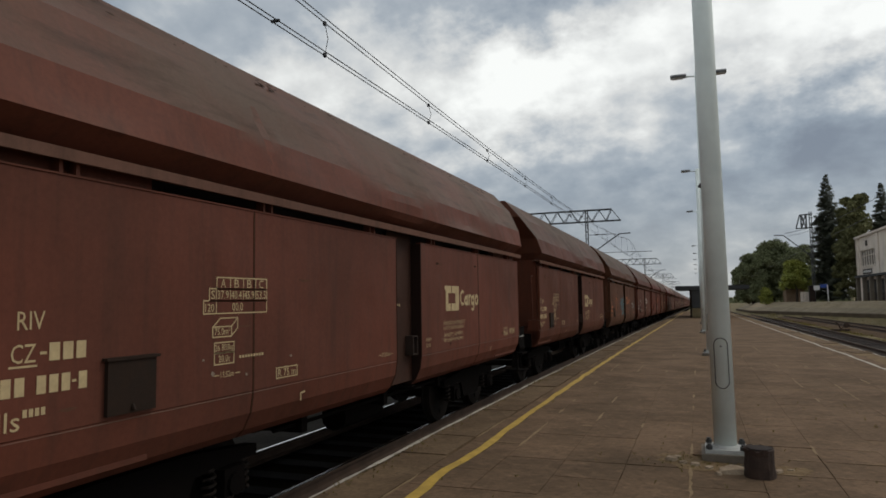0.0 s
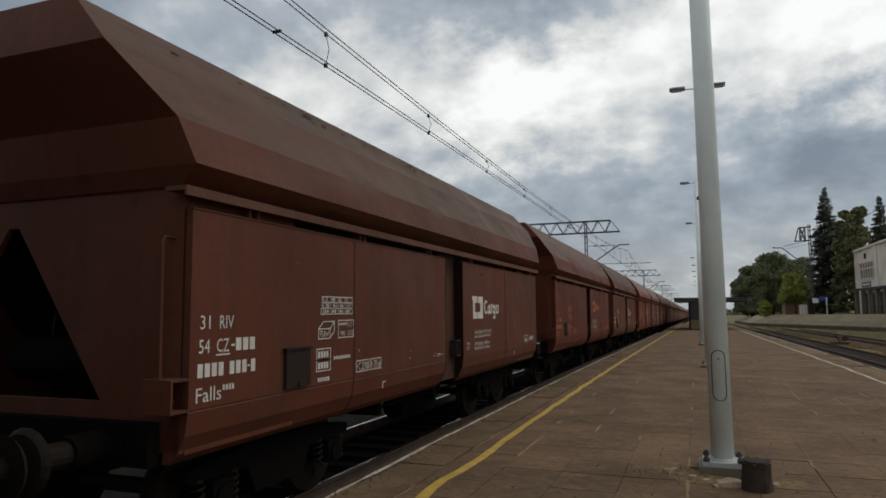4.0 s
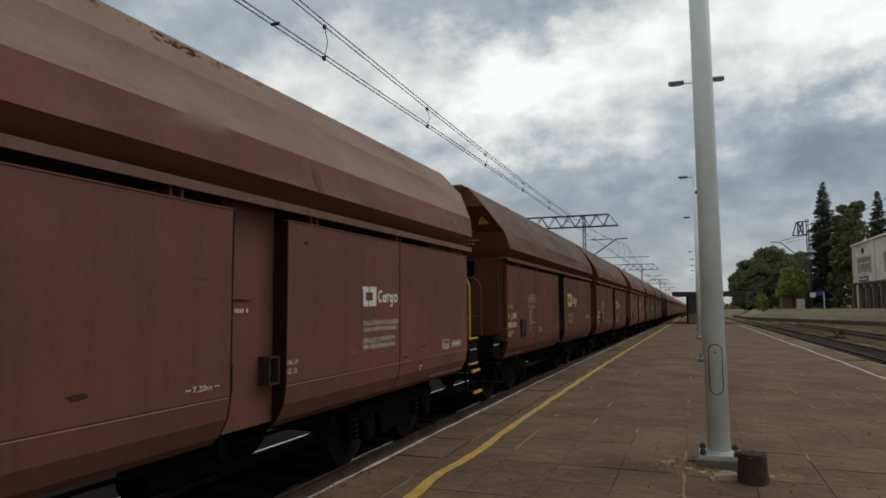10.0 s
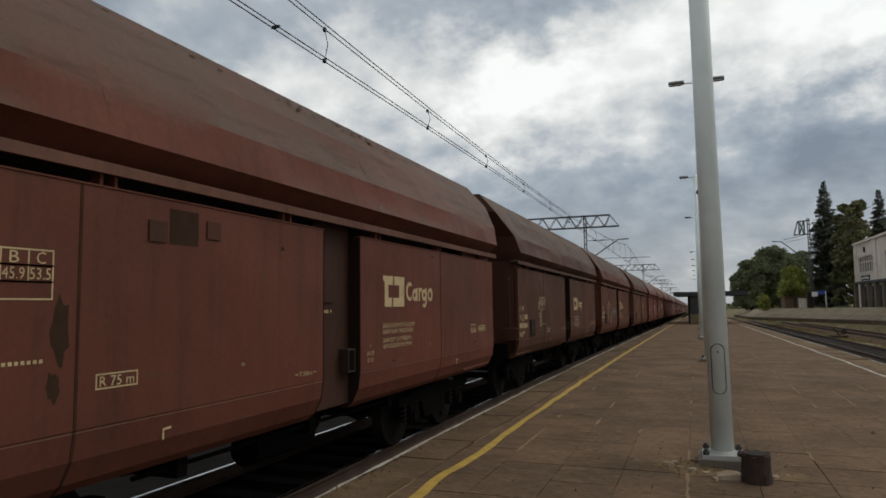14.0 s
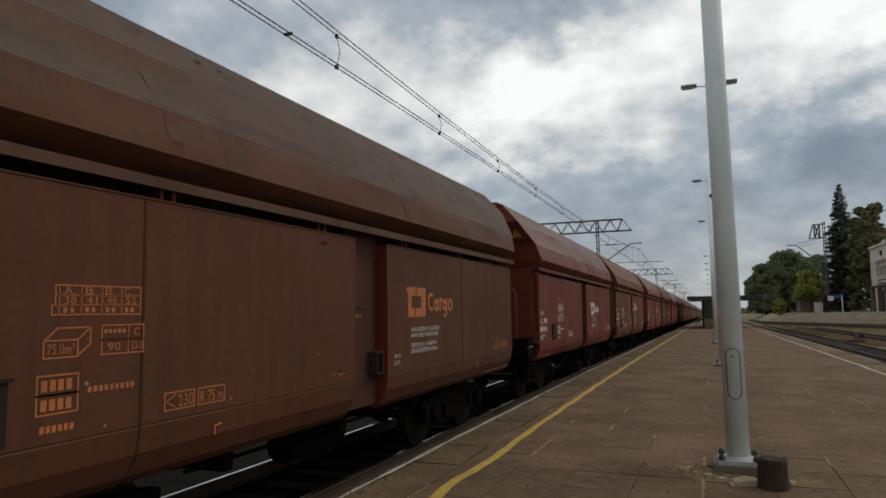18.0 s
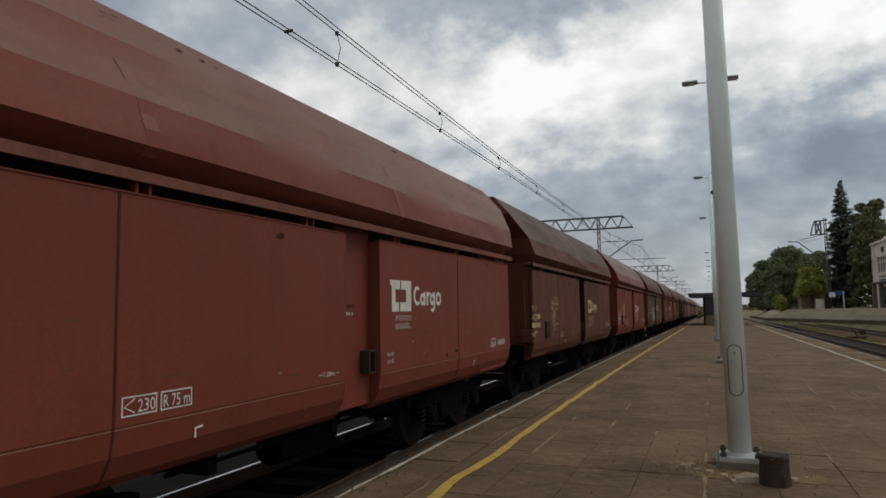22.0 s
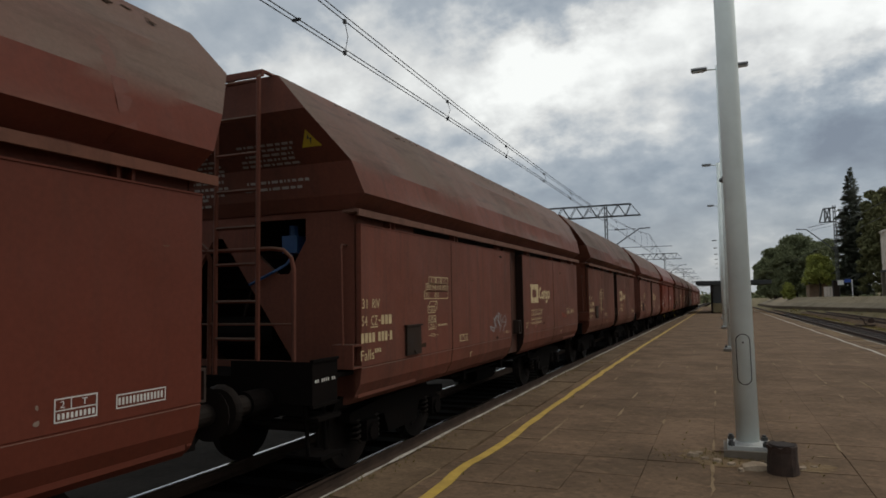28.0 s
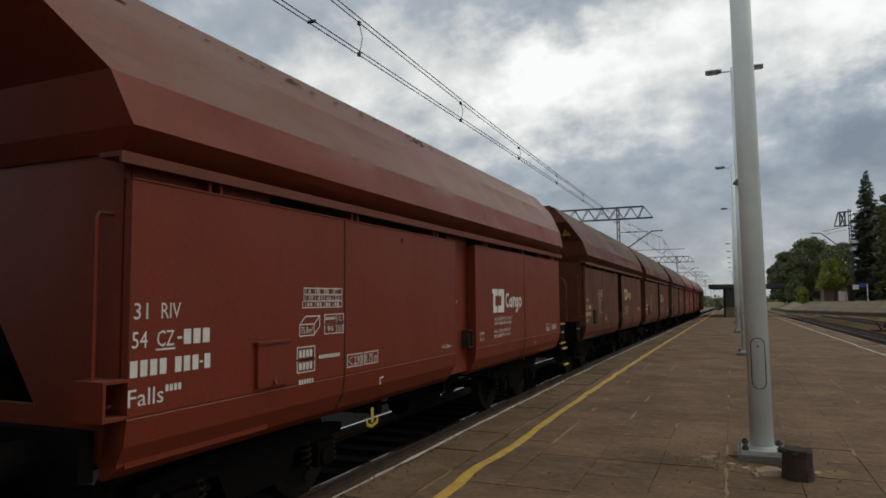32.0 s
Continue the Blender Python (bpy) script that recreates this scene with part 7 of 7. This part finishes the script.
def build_mast_right(y=107.0):
    """A tall mast at the edge of the yard; heights are over the rails at the camera's end of the line."""
    w = thing("catenary_mast", "grey steel catenary mast with a cantilever arm", "catenary mast", at=pose(0, y, 0), group="catenary masts")
    x, foot = 16.14, yard(16.14, y) + fall(y) - 0.3
    bm = bmesh.new()
    for dx in (-0.13, 0.13):
        box(bm, x + dx - 0.04, x + dx + 0.04, -0.2, 0.2, foot, 14.52)
    for i in range(13):
        box(bm, x - 0.12, x + 0.12, -0.03, 0.03, foot + 0.9 + i * 1.0, foot + 1.03 + i * 1.0)
    part("mast", bm, M_MAST, w)
    bm = bmesh.new()
    for d in (-0.35, 0.35):
        tube(bm, [(14.17, d, 12.03), (16.42, d, 12.12)], 0.06, 5), tube(bm, [(14.73, d, 14.08), (16.42, d, 14.16)], 0.06, 5)
        for a, b in (((14.17, 12.03), (14.73, 14.08)), ((14.95, 14.08), (15.52, 12.12)), ((14.95, 12.12), (15.52, 14.08)), ((14.90, 12.12), (14.90, 14.08)), ((15.58, 12.12), (15.58, 14.08))):
            tube(bm, [(a[0], d, a[1]), (b[0], d, b[1])], 0.05, 4)
    part("lattice_beam", bm, M_MAST, w)
    bm = bmesh.new()
    tube(bm, [(16.05, 0, 7.75), (12.4, 0, 11.10), (11.1, 0, 11.18)], 0.08, 6)
    tube(bm, [(16.05, 0, 12.06), (12.62, 0, 11.36)], 0.04, 5)
    part("cantilever", bm, M_MAST, w)


# ---- trees, house and the far side ----
def leaf_cloud(name, parent, mat, blobs, n, size, seed, label=""):
    """A crown of many small leaves gathered in uneven clumps: blobs are (x, y, z, radius)."""
    rng = np.random.default_rng(seed)
    bl = np.array(blobs, float)
    pick = rng.choice(len(bl), n, p=bl[:, 3] ** 2 / np.sum(bl[:, 3] ** 2))
    d = rng.normal(size=(n, 3))
    d /= np.linalg.norm(d, axis=1)[:, None]
    rad = bl[pick, 3] * rng.uniform(0.25, 1.08, n) ** 0.8
    c = bl[pick, :3] + d * rad[:, None] * np.array([1, 1, 0.85])
    u = rng.normal(size=(n, 3))
    u /= np.linalg.norm(u, axis=1)[:, None]
    v = np.cross(u, rng.normal(size=(n, 3)))
    v /= np.linalg.norm(v, axis=1)[:, None]
    s = size * rng.uniform(0.6, 1.5, n)[:, None]
    quad = np.stack([c - u * s, c - v * s * 0.6, c + u * s, c + v * s * 0.6], 1).reshape(-1, 3)
    me = bpy.data.meshes.new(name)
    me.from_pydata(quad.tolist(), [], np.arange(4 * n).reshape(n, 4).tolist())
    me.materials.append(mat)
    ob = new(name, me)
    ob.parent = parent
    if label:
        ob["label"] = label
    return ob


def broad_tree(x, y, h, spread, mat, seed, label, n=7000, size=0.22, low=0.15):
    rnd = random.Random(seed)
    z0 = yard(x, y) - 0.05 + fall(y)
    w = thing("tree", label, "tree", at=pose(x, y, z0), group="trees behind the station")
    bm = bmesh.new()
    tube(bm, [(0, 0, 0), (0.1, 0, h * 0.25), (0, 0.1, h * 0.55), (0.1, 0, h * 0.85)], h * 0.028, 8, h * 0.006)
    for i in range(9):
        a, z = rnd.uniform(0, 6.28), h * rnd.uniform(0.2, 0.65)
        r = spread * rnd.uniform(0.4, 0.8)
        tube(bm, [(0, 0, z), (r * 0.5 * math.cos(a), r * 0.5 * math.sin(a), z + h * 0.10), (r * math.cos(a), r * math.sin(a), z + h * 0.16)], h * 0.011, 5, h * 0.003)
    part("trunk", bm, M_BARK, w)
    blobs = []
    for i in range(120):
        a, t = rnd.uniform(0, 6.28), rnd.uniform(low, 0.92)
        r = spread * math.sqrt(rnd.random()) * (1.0 if t < 0.55 else 1.0 - (t - 0.55) * 1.5)
        blobs.append((r * math.cos(a), r * math.sin(a), h * t, spread * rnd.uniform(0.13, 0.27)))
    for i in range(12):                                  # the inner mass that closes the crown
        a, t = rnd.uniform(0, 6.28), rnd.uniform(low + 0.12, 0.74)
        r = spread * 0.5 * math.sqrt(rnd.random())
        blobs.append((r * math.cos(a), r * math.sin(a), h * t, spread * rnd.uniform(0.42, 0.56)))
    leaf_cloud("crown", w, mat, blobs, int(n * 1.35), size * 0.9, seed)


def spruce(x, y, h, spread, seed, label):
    rnd = random.Random(seed)
    w = thing("spruce", label, "tree", at=pose(x, y, yard(x, y) - 0.05 + fall(y)), group="trees behind the station")
    bm = bmesh.new()
    tube(bm, [(0, 0, 0), (0, 0, h * 0.97)], h * 0.014, 8, 0.02)
    part("trunk", bm, M_BARK, w)
    # limbs in uneven whorls, each hung with many short needle sprays
    verts, faces = [], []
    z = h * 0.03
    while z < h * 0.99:
        u = z / h
        reach = spread * min(1.0, (1 - u) / 0.52) ** 0.9 * rnd.uniform(0.6, 1.12) + 0.04
        for k in range(5 + int(5 * (1 - u))):
            a = rnd.uniform(0, 6.28)
            r = reach * rnd.uniform(0.7, 1.1)
            lift = (0.30 if u > 0.86 else rnd.uniform(-0.10, 0.22)) * r
            ca, sa = math.cos(a), math.sin(a)
            for i in range(int(16 + 26 * r)):
                t = rnd.random() ** 0.7
                px, e = r * t, rnd.uniform(-1, 1) * (0.16 + 0.22 * r * t * 0.6)
                pz = z + lift * t * t + rnd.uniform(-0.06, 0.06)
                k_ = 0.35 + 0.65 * min(1.0, (1 - u) / 0.4)
                ln, wd, dr = k_ * rnd.uniform(0.22, 0.55), k_ * rnd.uniform(0.04, 0.09), k_ * rnd.uniform(-0.05, 0.45)
                turn = rnd.uniform(-0.7, 0.7)
                cb, sb = math.cos(a + turn), math.sin(a + turn)
                bx_, by_ = px * ca - e * sa, px * sa + e * ca
                b = len(verts)
                verts += [(bx_ - sb * wd, by_ + cb * wd, pz), (bx_ + sb * wd, by_ - cb * wd, pz - 0.03), (bx_ + cb * ln + sb * wd * 0.4, by_ + sb * ln - cb * wd * 0.4, pz - dr), (bx_ + cb * ln - sb * wd * 0.4, by_ + sb * ln + cb * wd * 0.4, pz - dr + 0.04)]
                faces.append((b, b + 1, b + 2, b + 3))
        z += h * rnd.uniform(0.007, 0.013)
    me = bpy.data.meshes.new("crown")
    me.from_pydata(verts, [], faces)
    me.materials.append(M_NEEDLE)
    ob = new("crown", me)
    ob.parent = w


def build_house():
    """The long side faces the tracks; its far corner stands by the spruce."""
    X, y0, y1, base, top = 21.0, 62.0, 103.4, 0.0, 8.75
    g = yard(26, 90) + fall(100) - 0.02
    w = thing("station_house", "pale two-storey plastered station house with a pillared porch", "house", at=pose(0, 0, g))
    bm = bmesh.new()
    # front wall with the window openings left open
    wins = [(93.6, 101.2, 4.75, 6.95), (81.0, 88.0, 4.75, 6.95), (69.0, 76.0, 4.75, 6.95)]
    ys, zs = sorted({y0, y1, *[v for q in wins for v in q[:2]]}), (-0.6, 4.75, 6.95, top)
    for ya, yb in zip(ys, ys[1:]):
        for za, zb in zip(zs, zs[1:]):
            if not any(q[0] <= ya < q[1] and q[2] <= za < q[3] for q in wins):
                box(bm, X, X + 0.4, ya, yb, za, zb)
    bmesh.ops.remove_doubles(bm, verts=bm.verts[:], dist=0.001)
    part("front_wall", bm, M_PLASTER, w)
    bm = bmesh.new()
    box(bm, X + 0.4, X + 12, y1 - 0.4, y1, -0.6, top), box(bm, X + 0.4, X + 12, y0, y0 + 0.4, -0.6, top), box(bm, X + 11.6, X + 12, y0 + 0.4, y1 - 0.4, -0.6, top)
    bmesh.ops.remove_doubles(bm, verts=bm.verts[:], dist=0.001)
    part("side_wall", bm, M_PLASTER, w)
    bm = bmesh.new()
    box(bm, X - 0.25, X + 12.2, y0 - 0.2, y1 + 0.2, top, top + 0.28)
    part("roof", bm, M_PLASTER, w, "flat roof with a plain pale edge")
    bm = bmesh.new()
    box(bm, X - 0.16, X, 91.4, 92.6, 0.0, top)
    part("pilaster", bm, M_PLASTER, w)
    bm = bmesh.new()
    box(bm, X - 0.10, X, 101.9, y1, 0.0, top)
    part("pilaster", bm, M_PLASTER, w)
    for ya, yb, za, zb in wins:
        bm = bmesh.new()
        n = 6
        for k in range(n + 1):
            yy = ya + (yb - ya) * k / n
            box(bm, X + 0.10, X + 0.22, max(ya, yy - 0.10), min(yb, yy + 0.10), za, zb)
        for z in (za, za + 0.62 * (zb - za), zb - 0.12):
            box(bm, X + 0.11, X + 0.21, ya, yb, z, z + 0.12)
        fr = part("window", bm, M_PLASTER, w, "tall divided window")
        for k in range(n):
            bm = bmesh.new()
            box(bm, X + 0.23, X + 0.25, ya + (yb - ya) * k / n, ya + (yb - ya) * (k + 1) / n, za, zb)
            part("pane", bm, M_WINDOW, fr)
        bm = bmesh.new()
        box(bm, X - 0.12, X + 0.1, ya - 0.1, yb + 0.1, za - 0.12, za)
        part("sill", bm, M_PLASTER, fr)
    bm = bmesh.new()
    box(bm, X - 0.06, X, 95.4, 100.0, 3.72, 4.35)
    bd = part("name_board", bm, M_DARK, w, "dark board with pale lettering that cannot be read")
    bm = bmesh.new()
    for k in range(8):
        box(bm, X - 0.068, X - 0.06, 95.7 + k * 0.52, 96.05 + k * 0.52, 3.88, 4.19)
    part("lettering", bm, M_SIGNWHITE, bd)
    bm = bmesh.new()
    box(bm, X - 0.08, X, 97.0, 97.9, 7.45, 8.15)
    part("clock", bm, M_DARK, w, "small dark fixture under the roof edge")
    bm = bmesh.new()
    box(bm, X - 1.0, X, 63.0, 100.4, 3.25, 3.52)
    part("porch_roof", bm, M_ROOFDARK, w, "flat porch roof with a dark edge")
    for y in (99.9, 96.4, 92.9, 89.4, 85.9, 82.4):
        bm = bmesh.new()
        box(bm, X - 0.95, X - 0.5, y - 0.24, y + 0.24, -0.2, 3.25)
        part("pillar", bm, M_CONCRETE, w)
    for y in (98.2, 94.7, 91.2, 87.7, 84.2):
        bm = bmesh.new()
        box(bm, X - 0.05, X + 0.02, y - 1.3, y + 1.3, 0.05, 2.9)
        dr = part("door", bm, M_DARK, w, "dark double door")
        bm = bmesh.new()
        box(bm, X - 0.06, X - 0.05, y - 1.1, y + 1.1, 1.2, 2.7)
        part("pane", bm, M_WINDOW, dr)


def build_far_side():
    # the sandy yard before the station house
    ys = [34 + 3 * i for i in range(43)]
    bm = bmesh.new()
    grid = [[bm.verts.new((yard_edge(y) + d, y, yard(yard_edge(y) + d, y) + (0.05 if d > 1.8 else -0.05) + fall(y))) for d in (1.5, 1.9, 2.4, 3.0, 3.8, 4.6, 8.0, 20.0)] for y in ys]
    for p, q in zip(grid, grid[1:]):
        for i in range(7):
            bm.faces.new((p[i], p[i + 1], q[i + 1], q[i]))
    solid("sandy_bank", bm, M_GRAVEL, "pale sandy yard with worn dry grass before the station house", "yard", kind="structure")
    # the paved edge of the station platform, with its kerb
    def edge(y, d, dz):
        x = yard_edge(y) + d
        return (x, y, yard(x, y) + fall(y) + dz)
    bm = bmesh.new()
    loft(bm, [[edge(y, 1.0, -0.30), edge(y, 1.3, -0.45), edge(y, 1.3, 0.17), edge(y, 1.0, 0.27)] for y in ys])
    solid("kerb", bm, M_KERB, "weathered concrete kerb along the edge of the station platform", "kerb", kind="structure")
    bm = bmesh.new()
    loft(bm, [[edge(y, 1.303, -0.2), edge(y, 2.6, -0.2), edge(y, 2.6, 0.07), edge(y, 1.9, 0.10), edge(y, 1.303, 0.16)] for y in ys])
    solid("pavement", bm, M_PAVING, "pale worn paving along the edge of the station platform", "pavement", kind="structure")

    def at(x, y, dz=0.0, rz=0.0):
        return pose(x, y, yard(x, y) + fall(y) + dz, 0, 0, rz)
    spruce(18.95, 110, 19.9, 2.6, 5, "tall dark spruce with drooping branches beside the station house")
    spruce(28.8, 122, 19.9, 2.3, 6, "slender dark spruce behind the station house")
    broad_tree(21.4, 105.5, 16.6, 2.9, M_LEAFOLIVE, 12, "dense dark green broadleaf tree beside the spruce", n=26000, size=0.20, low=0.05)
    broad_tree(11.0, 150, 11.5, 4.0, M_LEAF, 13, "broad green tree at the edge of the station yard", n=40000, size=0.19, low=0.06)
    broad_tree(15.2, 153, 14.0, 5.2, M_LEAF, 14, "tall rounded green tree at the edge of the station yard", n=52000, size=0.19, low=0.06)
    broad_tree(19.6, 148, 12.4, 4.2, M_LEAF, 15, "tall rounded green tree at the edge of the station yard", n=42000, size=0.19, low=0.06)
    broad_tree(14.4, 112, 7.0, 2.3, M_LEAFLIGHT, 16, "small light green tree by the fence", n=12000, size=0.13, low=0.34)
    broad_tree(10.6, 118, 3.2, 1.05, M_LEAFLIGHT, 17, "round green bush by the yard", n=5000, size=0.09, low=0.1)
    # shed, fence, booth and signs
    w = thing("shed", "low tan shed with a flat overhanging roof", "shed", at=at(13.3, 115))
    bm = bmesh.new()
    box(bm, 0, 2.6, 0, 4, -0.4, 2.1)
    part("wall", bm, M_BRICK, w)
    bm = bmesh.new()
    box(bm, -0.7, 3.2, -0.7, 4.4, 2.1, 2.32)
    part("roof", bm, M_ROOFDARK, w)
    for i in range(3):
        bm = bmesh.new()
        box(bm, -0.19, 0.19, -0.03, 0.03, -0.3, 1.5)
        solid("fence_panel", bm, M_PLASTER, "pale upright concrete fence panel", "fence panel", "fence panels by the yard", at=at(14.3 + i * 0.42, 106))
    w = thing("booth", "small dark booth with a flat roof in the yard", "booth", at=at(15.5, 105))
    bm = bmesh.new()
    box(bm, -0.36, 0.36, -0.4, 0.6, -0.3, 2.3)
    part("wall", bm, M_DARK, w)
    bm = bmesh.new()
    box(bm, -0.46, 0.46, -0.5, 0.7, 2.3, 2.4)
    part("roof", bm, M_ROOFDARK, w)
    w = thing("sign_post", "platform sign post with a blue and a white board", "sign", at=at(17.35, 104))
    bm = bmesh.new()
    tube(bm, [(0, 0, -0.2), (0, 0, 2.5)], 0.08, 8)
    part("pole", bm, M_SIGNWHITE, w)
    bm = bmesh.new()
    box(bm, -0.95, -0.1, -0.05, 0.0, 2.05, 2.55)
    part("board", bm, M_SIGNBLUE, w, "blue board")
    bm = bmesh.new()
    box(bm, -1.78, -1.02, -0.05, 0.0, 1.72, 2.38)
    part("board", bm, M_SIGNWHITE, w, "white board")
    bm = bmesh.new()
    box(bm, -1.80, 0.0, -0.02, 0.02, 2.0, 2.06)
    part("bracket", bm, M_MAST, w)
    # hand lever of a set of points beside the third track
    w = thing("points_lever", "rusty hand lever of a railway switch", "switch lever", at=pose(10.05, 55.5, fall(55.5) - 0.42))
    bm = bmesh.new()
    box(bm, -0.8, 0.5, -0.14, 0.14, 0.0, 0.22)
    part("base", bm, M_RUST, w)
    bm = bmesh.new()
    tube(bm, [(-0.1, 0, 0.2), (-0.25, 0, 0.6), (-0.45, 0, 0.75)], 0.05, 6)
    part("lever", bm, M_RUST, w)
    bm = bmesh.new()
    tube(bm, [(0.25, -0.07, 0.50), (0.25, 0.07, 0.50)], 0.20, 12)
    part("weight", bm, M_RUST, w)
    bm = bmesh.new()
    tube(bm, [(-0.1, 0, 0.25), (0.25, 0, 0.50)], 0.035, 6)
    part("rod", bm, M_RUST, w)
    # rough dry grass between the tracks and on the bank
    rng = np.random.default_rng(31)
    n = 16000
    gx = np.where(rng.random(n) < 0.55, rng.uniform(9.0, 10.7, n), rng.uniform(13.6, 23.5, n))
    gy = 22 + 88 * rng.random(n) ** 1.3
    keep = (np.sin(gx * 2.1 + gy * 0.33) + np.sin(gy * 0.9 + 1.0) + rng.normal(size=n) * 0.6) > -0.3
    verts, faces = [], []
    for x, y in zip(gx[keep], gy[keep]):
        if 0.9 < x - yard_edge(y) < 3.2:
            continue
        z = yard(x, y) - 0.04 + fall(y)
        h, wd = rng.uniform(0.06, 0.26), rng.uniform(0.01, 0.03)
        dx, dy = rng.uniform(-0.1, 0.1, 2)
        b = len(verts)
        verts += [(x - wd, y, z), (x + wd, y, z), (x + dx, y + dy, z + h)]
        faces.append((b, b + 1, b + 2))
    me = bpy.data.meshes.new("dry_grass")
    me.from_pydata(verts, [], faces)
    me.materials.append(M_WEED)
    tagged(new("dry_grass", me), "thin yellowing grass between the tracks", "grass", kind="stuff")
    # beyond the train: scrub and trees that show between the wagons
    for i in range(7):
        broad_tree(-24 - 5 * (i % 3), -6 + i * 9, 5.0 + (i % 3), 3.2, M_LEAFLIGHT if i % 2 else M_LEAF, 40 + i, "scrubby green tree beyond the tracks", n=2500, size=0.25, low=0.05)
    # far woods on the skyline
    rng = random.Random(77)
    wd = thing("far_woods", "low dark line of distant woods", "woods", at=pose(0, 0, 0), kind="stuff")
    blobs = []
    for i in range(160):
        x = -190 + i * 2.4
        blobs.append((x, 330 + rng.uniform(-15, 15), fall(330) + rng.uniform(0, 3.0), rng.uniform(2.5, 4.5)))
    tagged(leaf_cloud("treetops", wd, M_LEAF, blobs, 14000, 0.7, 78), kind="stuff")


build_ground()
build_track(TRACK, "rails of the near track", -8, 60, 110)
build_track(TRACK_2, "rails of the second track", 10, 90, 130)
build_track(12.0, "rails of the third track", 25, 30, 8)
build_lines()
build_train()
build_posts()
build_shelter()
for gy in GANTRIES[1:]:
    build_gantry(gy)
build_overhead(TRACK, 5.76, [-60, -40, -20, -8, -3, 0, 4, 8, 12, 16, 20, 24, 28, 34, 40, 46, 52, 60, 70, 82, 95, 112, 130, 150, 172], "copper-dark overhead wire above the near track")
wire("contact_wire", [(TRACK_2, y, 5.7 + fall(y)) for y in (0, 20, 40, 60, 90, 130, 200)], 0.012, "overhead wire above the second track")
wire("messenger_wire", [(TRACK_2, y, 6.3 + 1.2 * ((y - 30) / 30) ** 2 * (1 if y < 61 else 0.2) + fall(y)) for y in (0, 10, 20, 30, 40, 50, 60)], 0.012, "overhead wire above the second track")
build_mast_right()
build_house()
build_far_side()
build_platform()
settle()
motions()
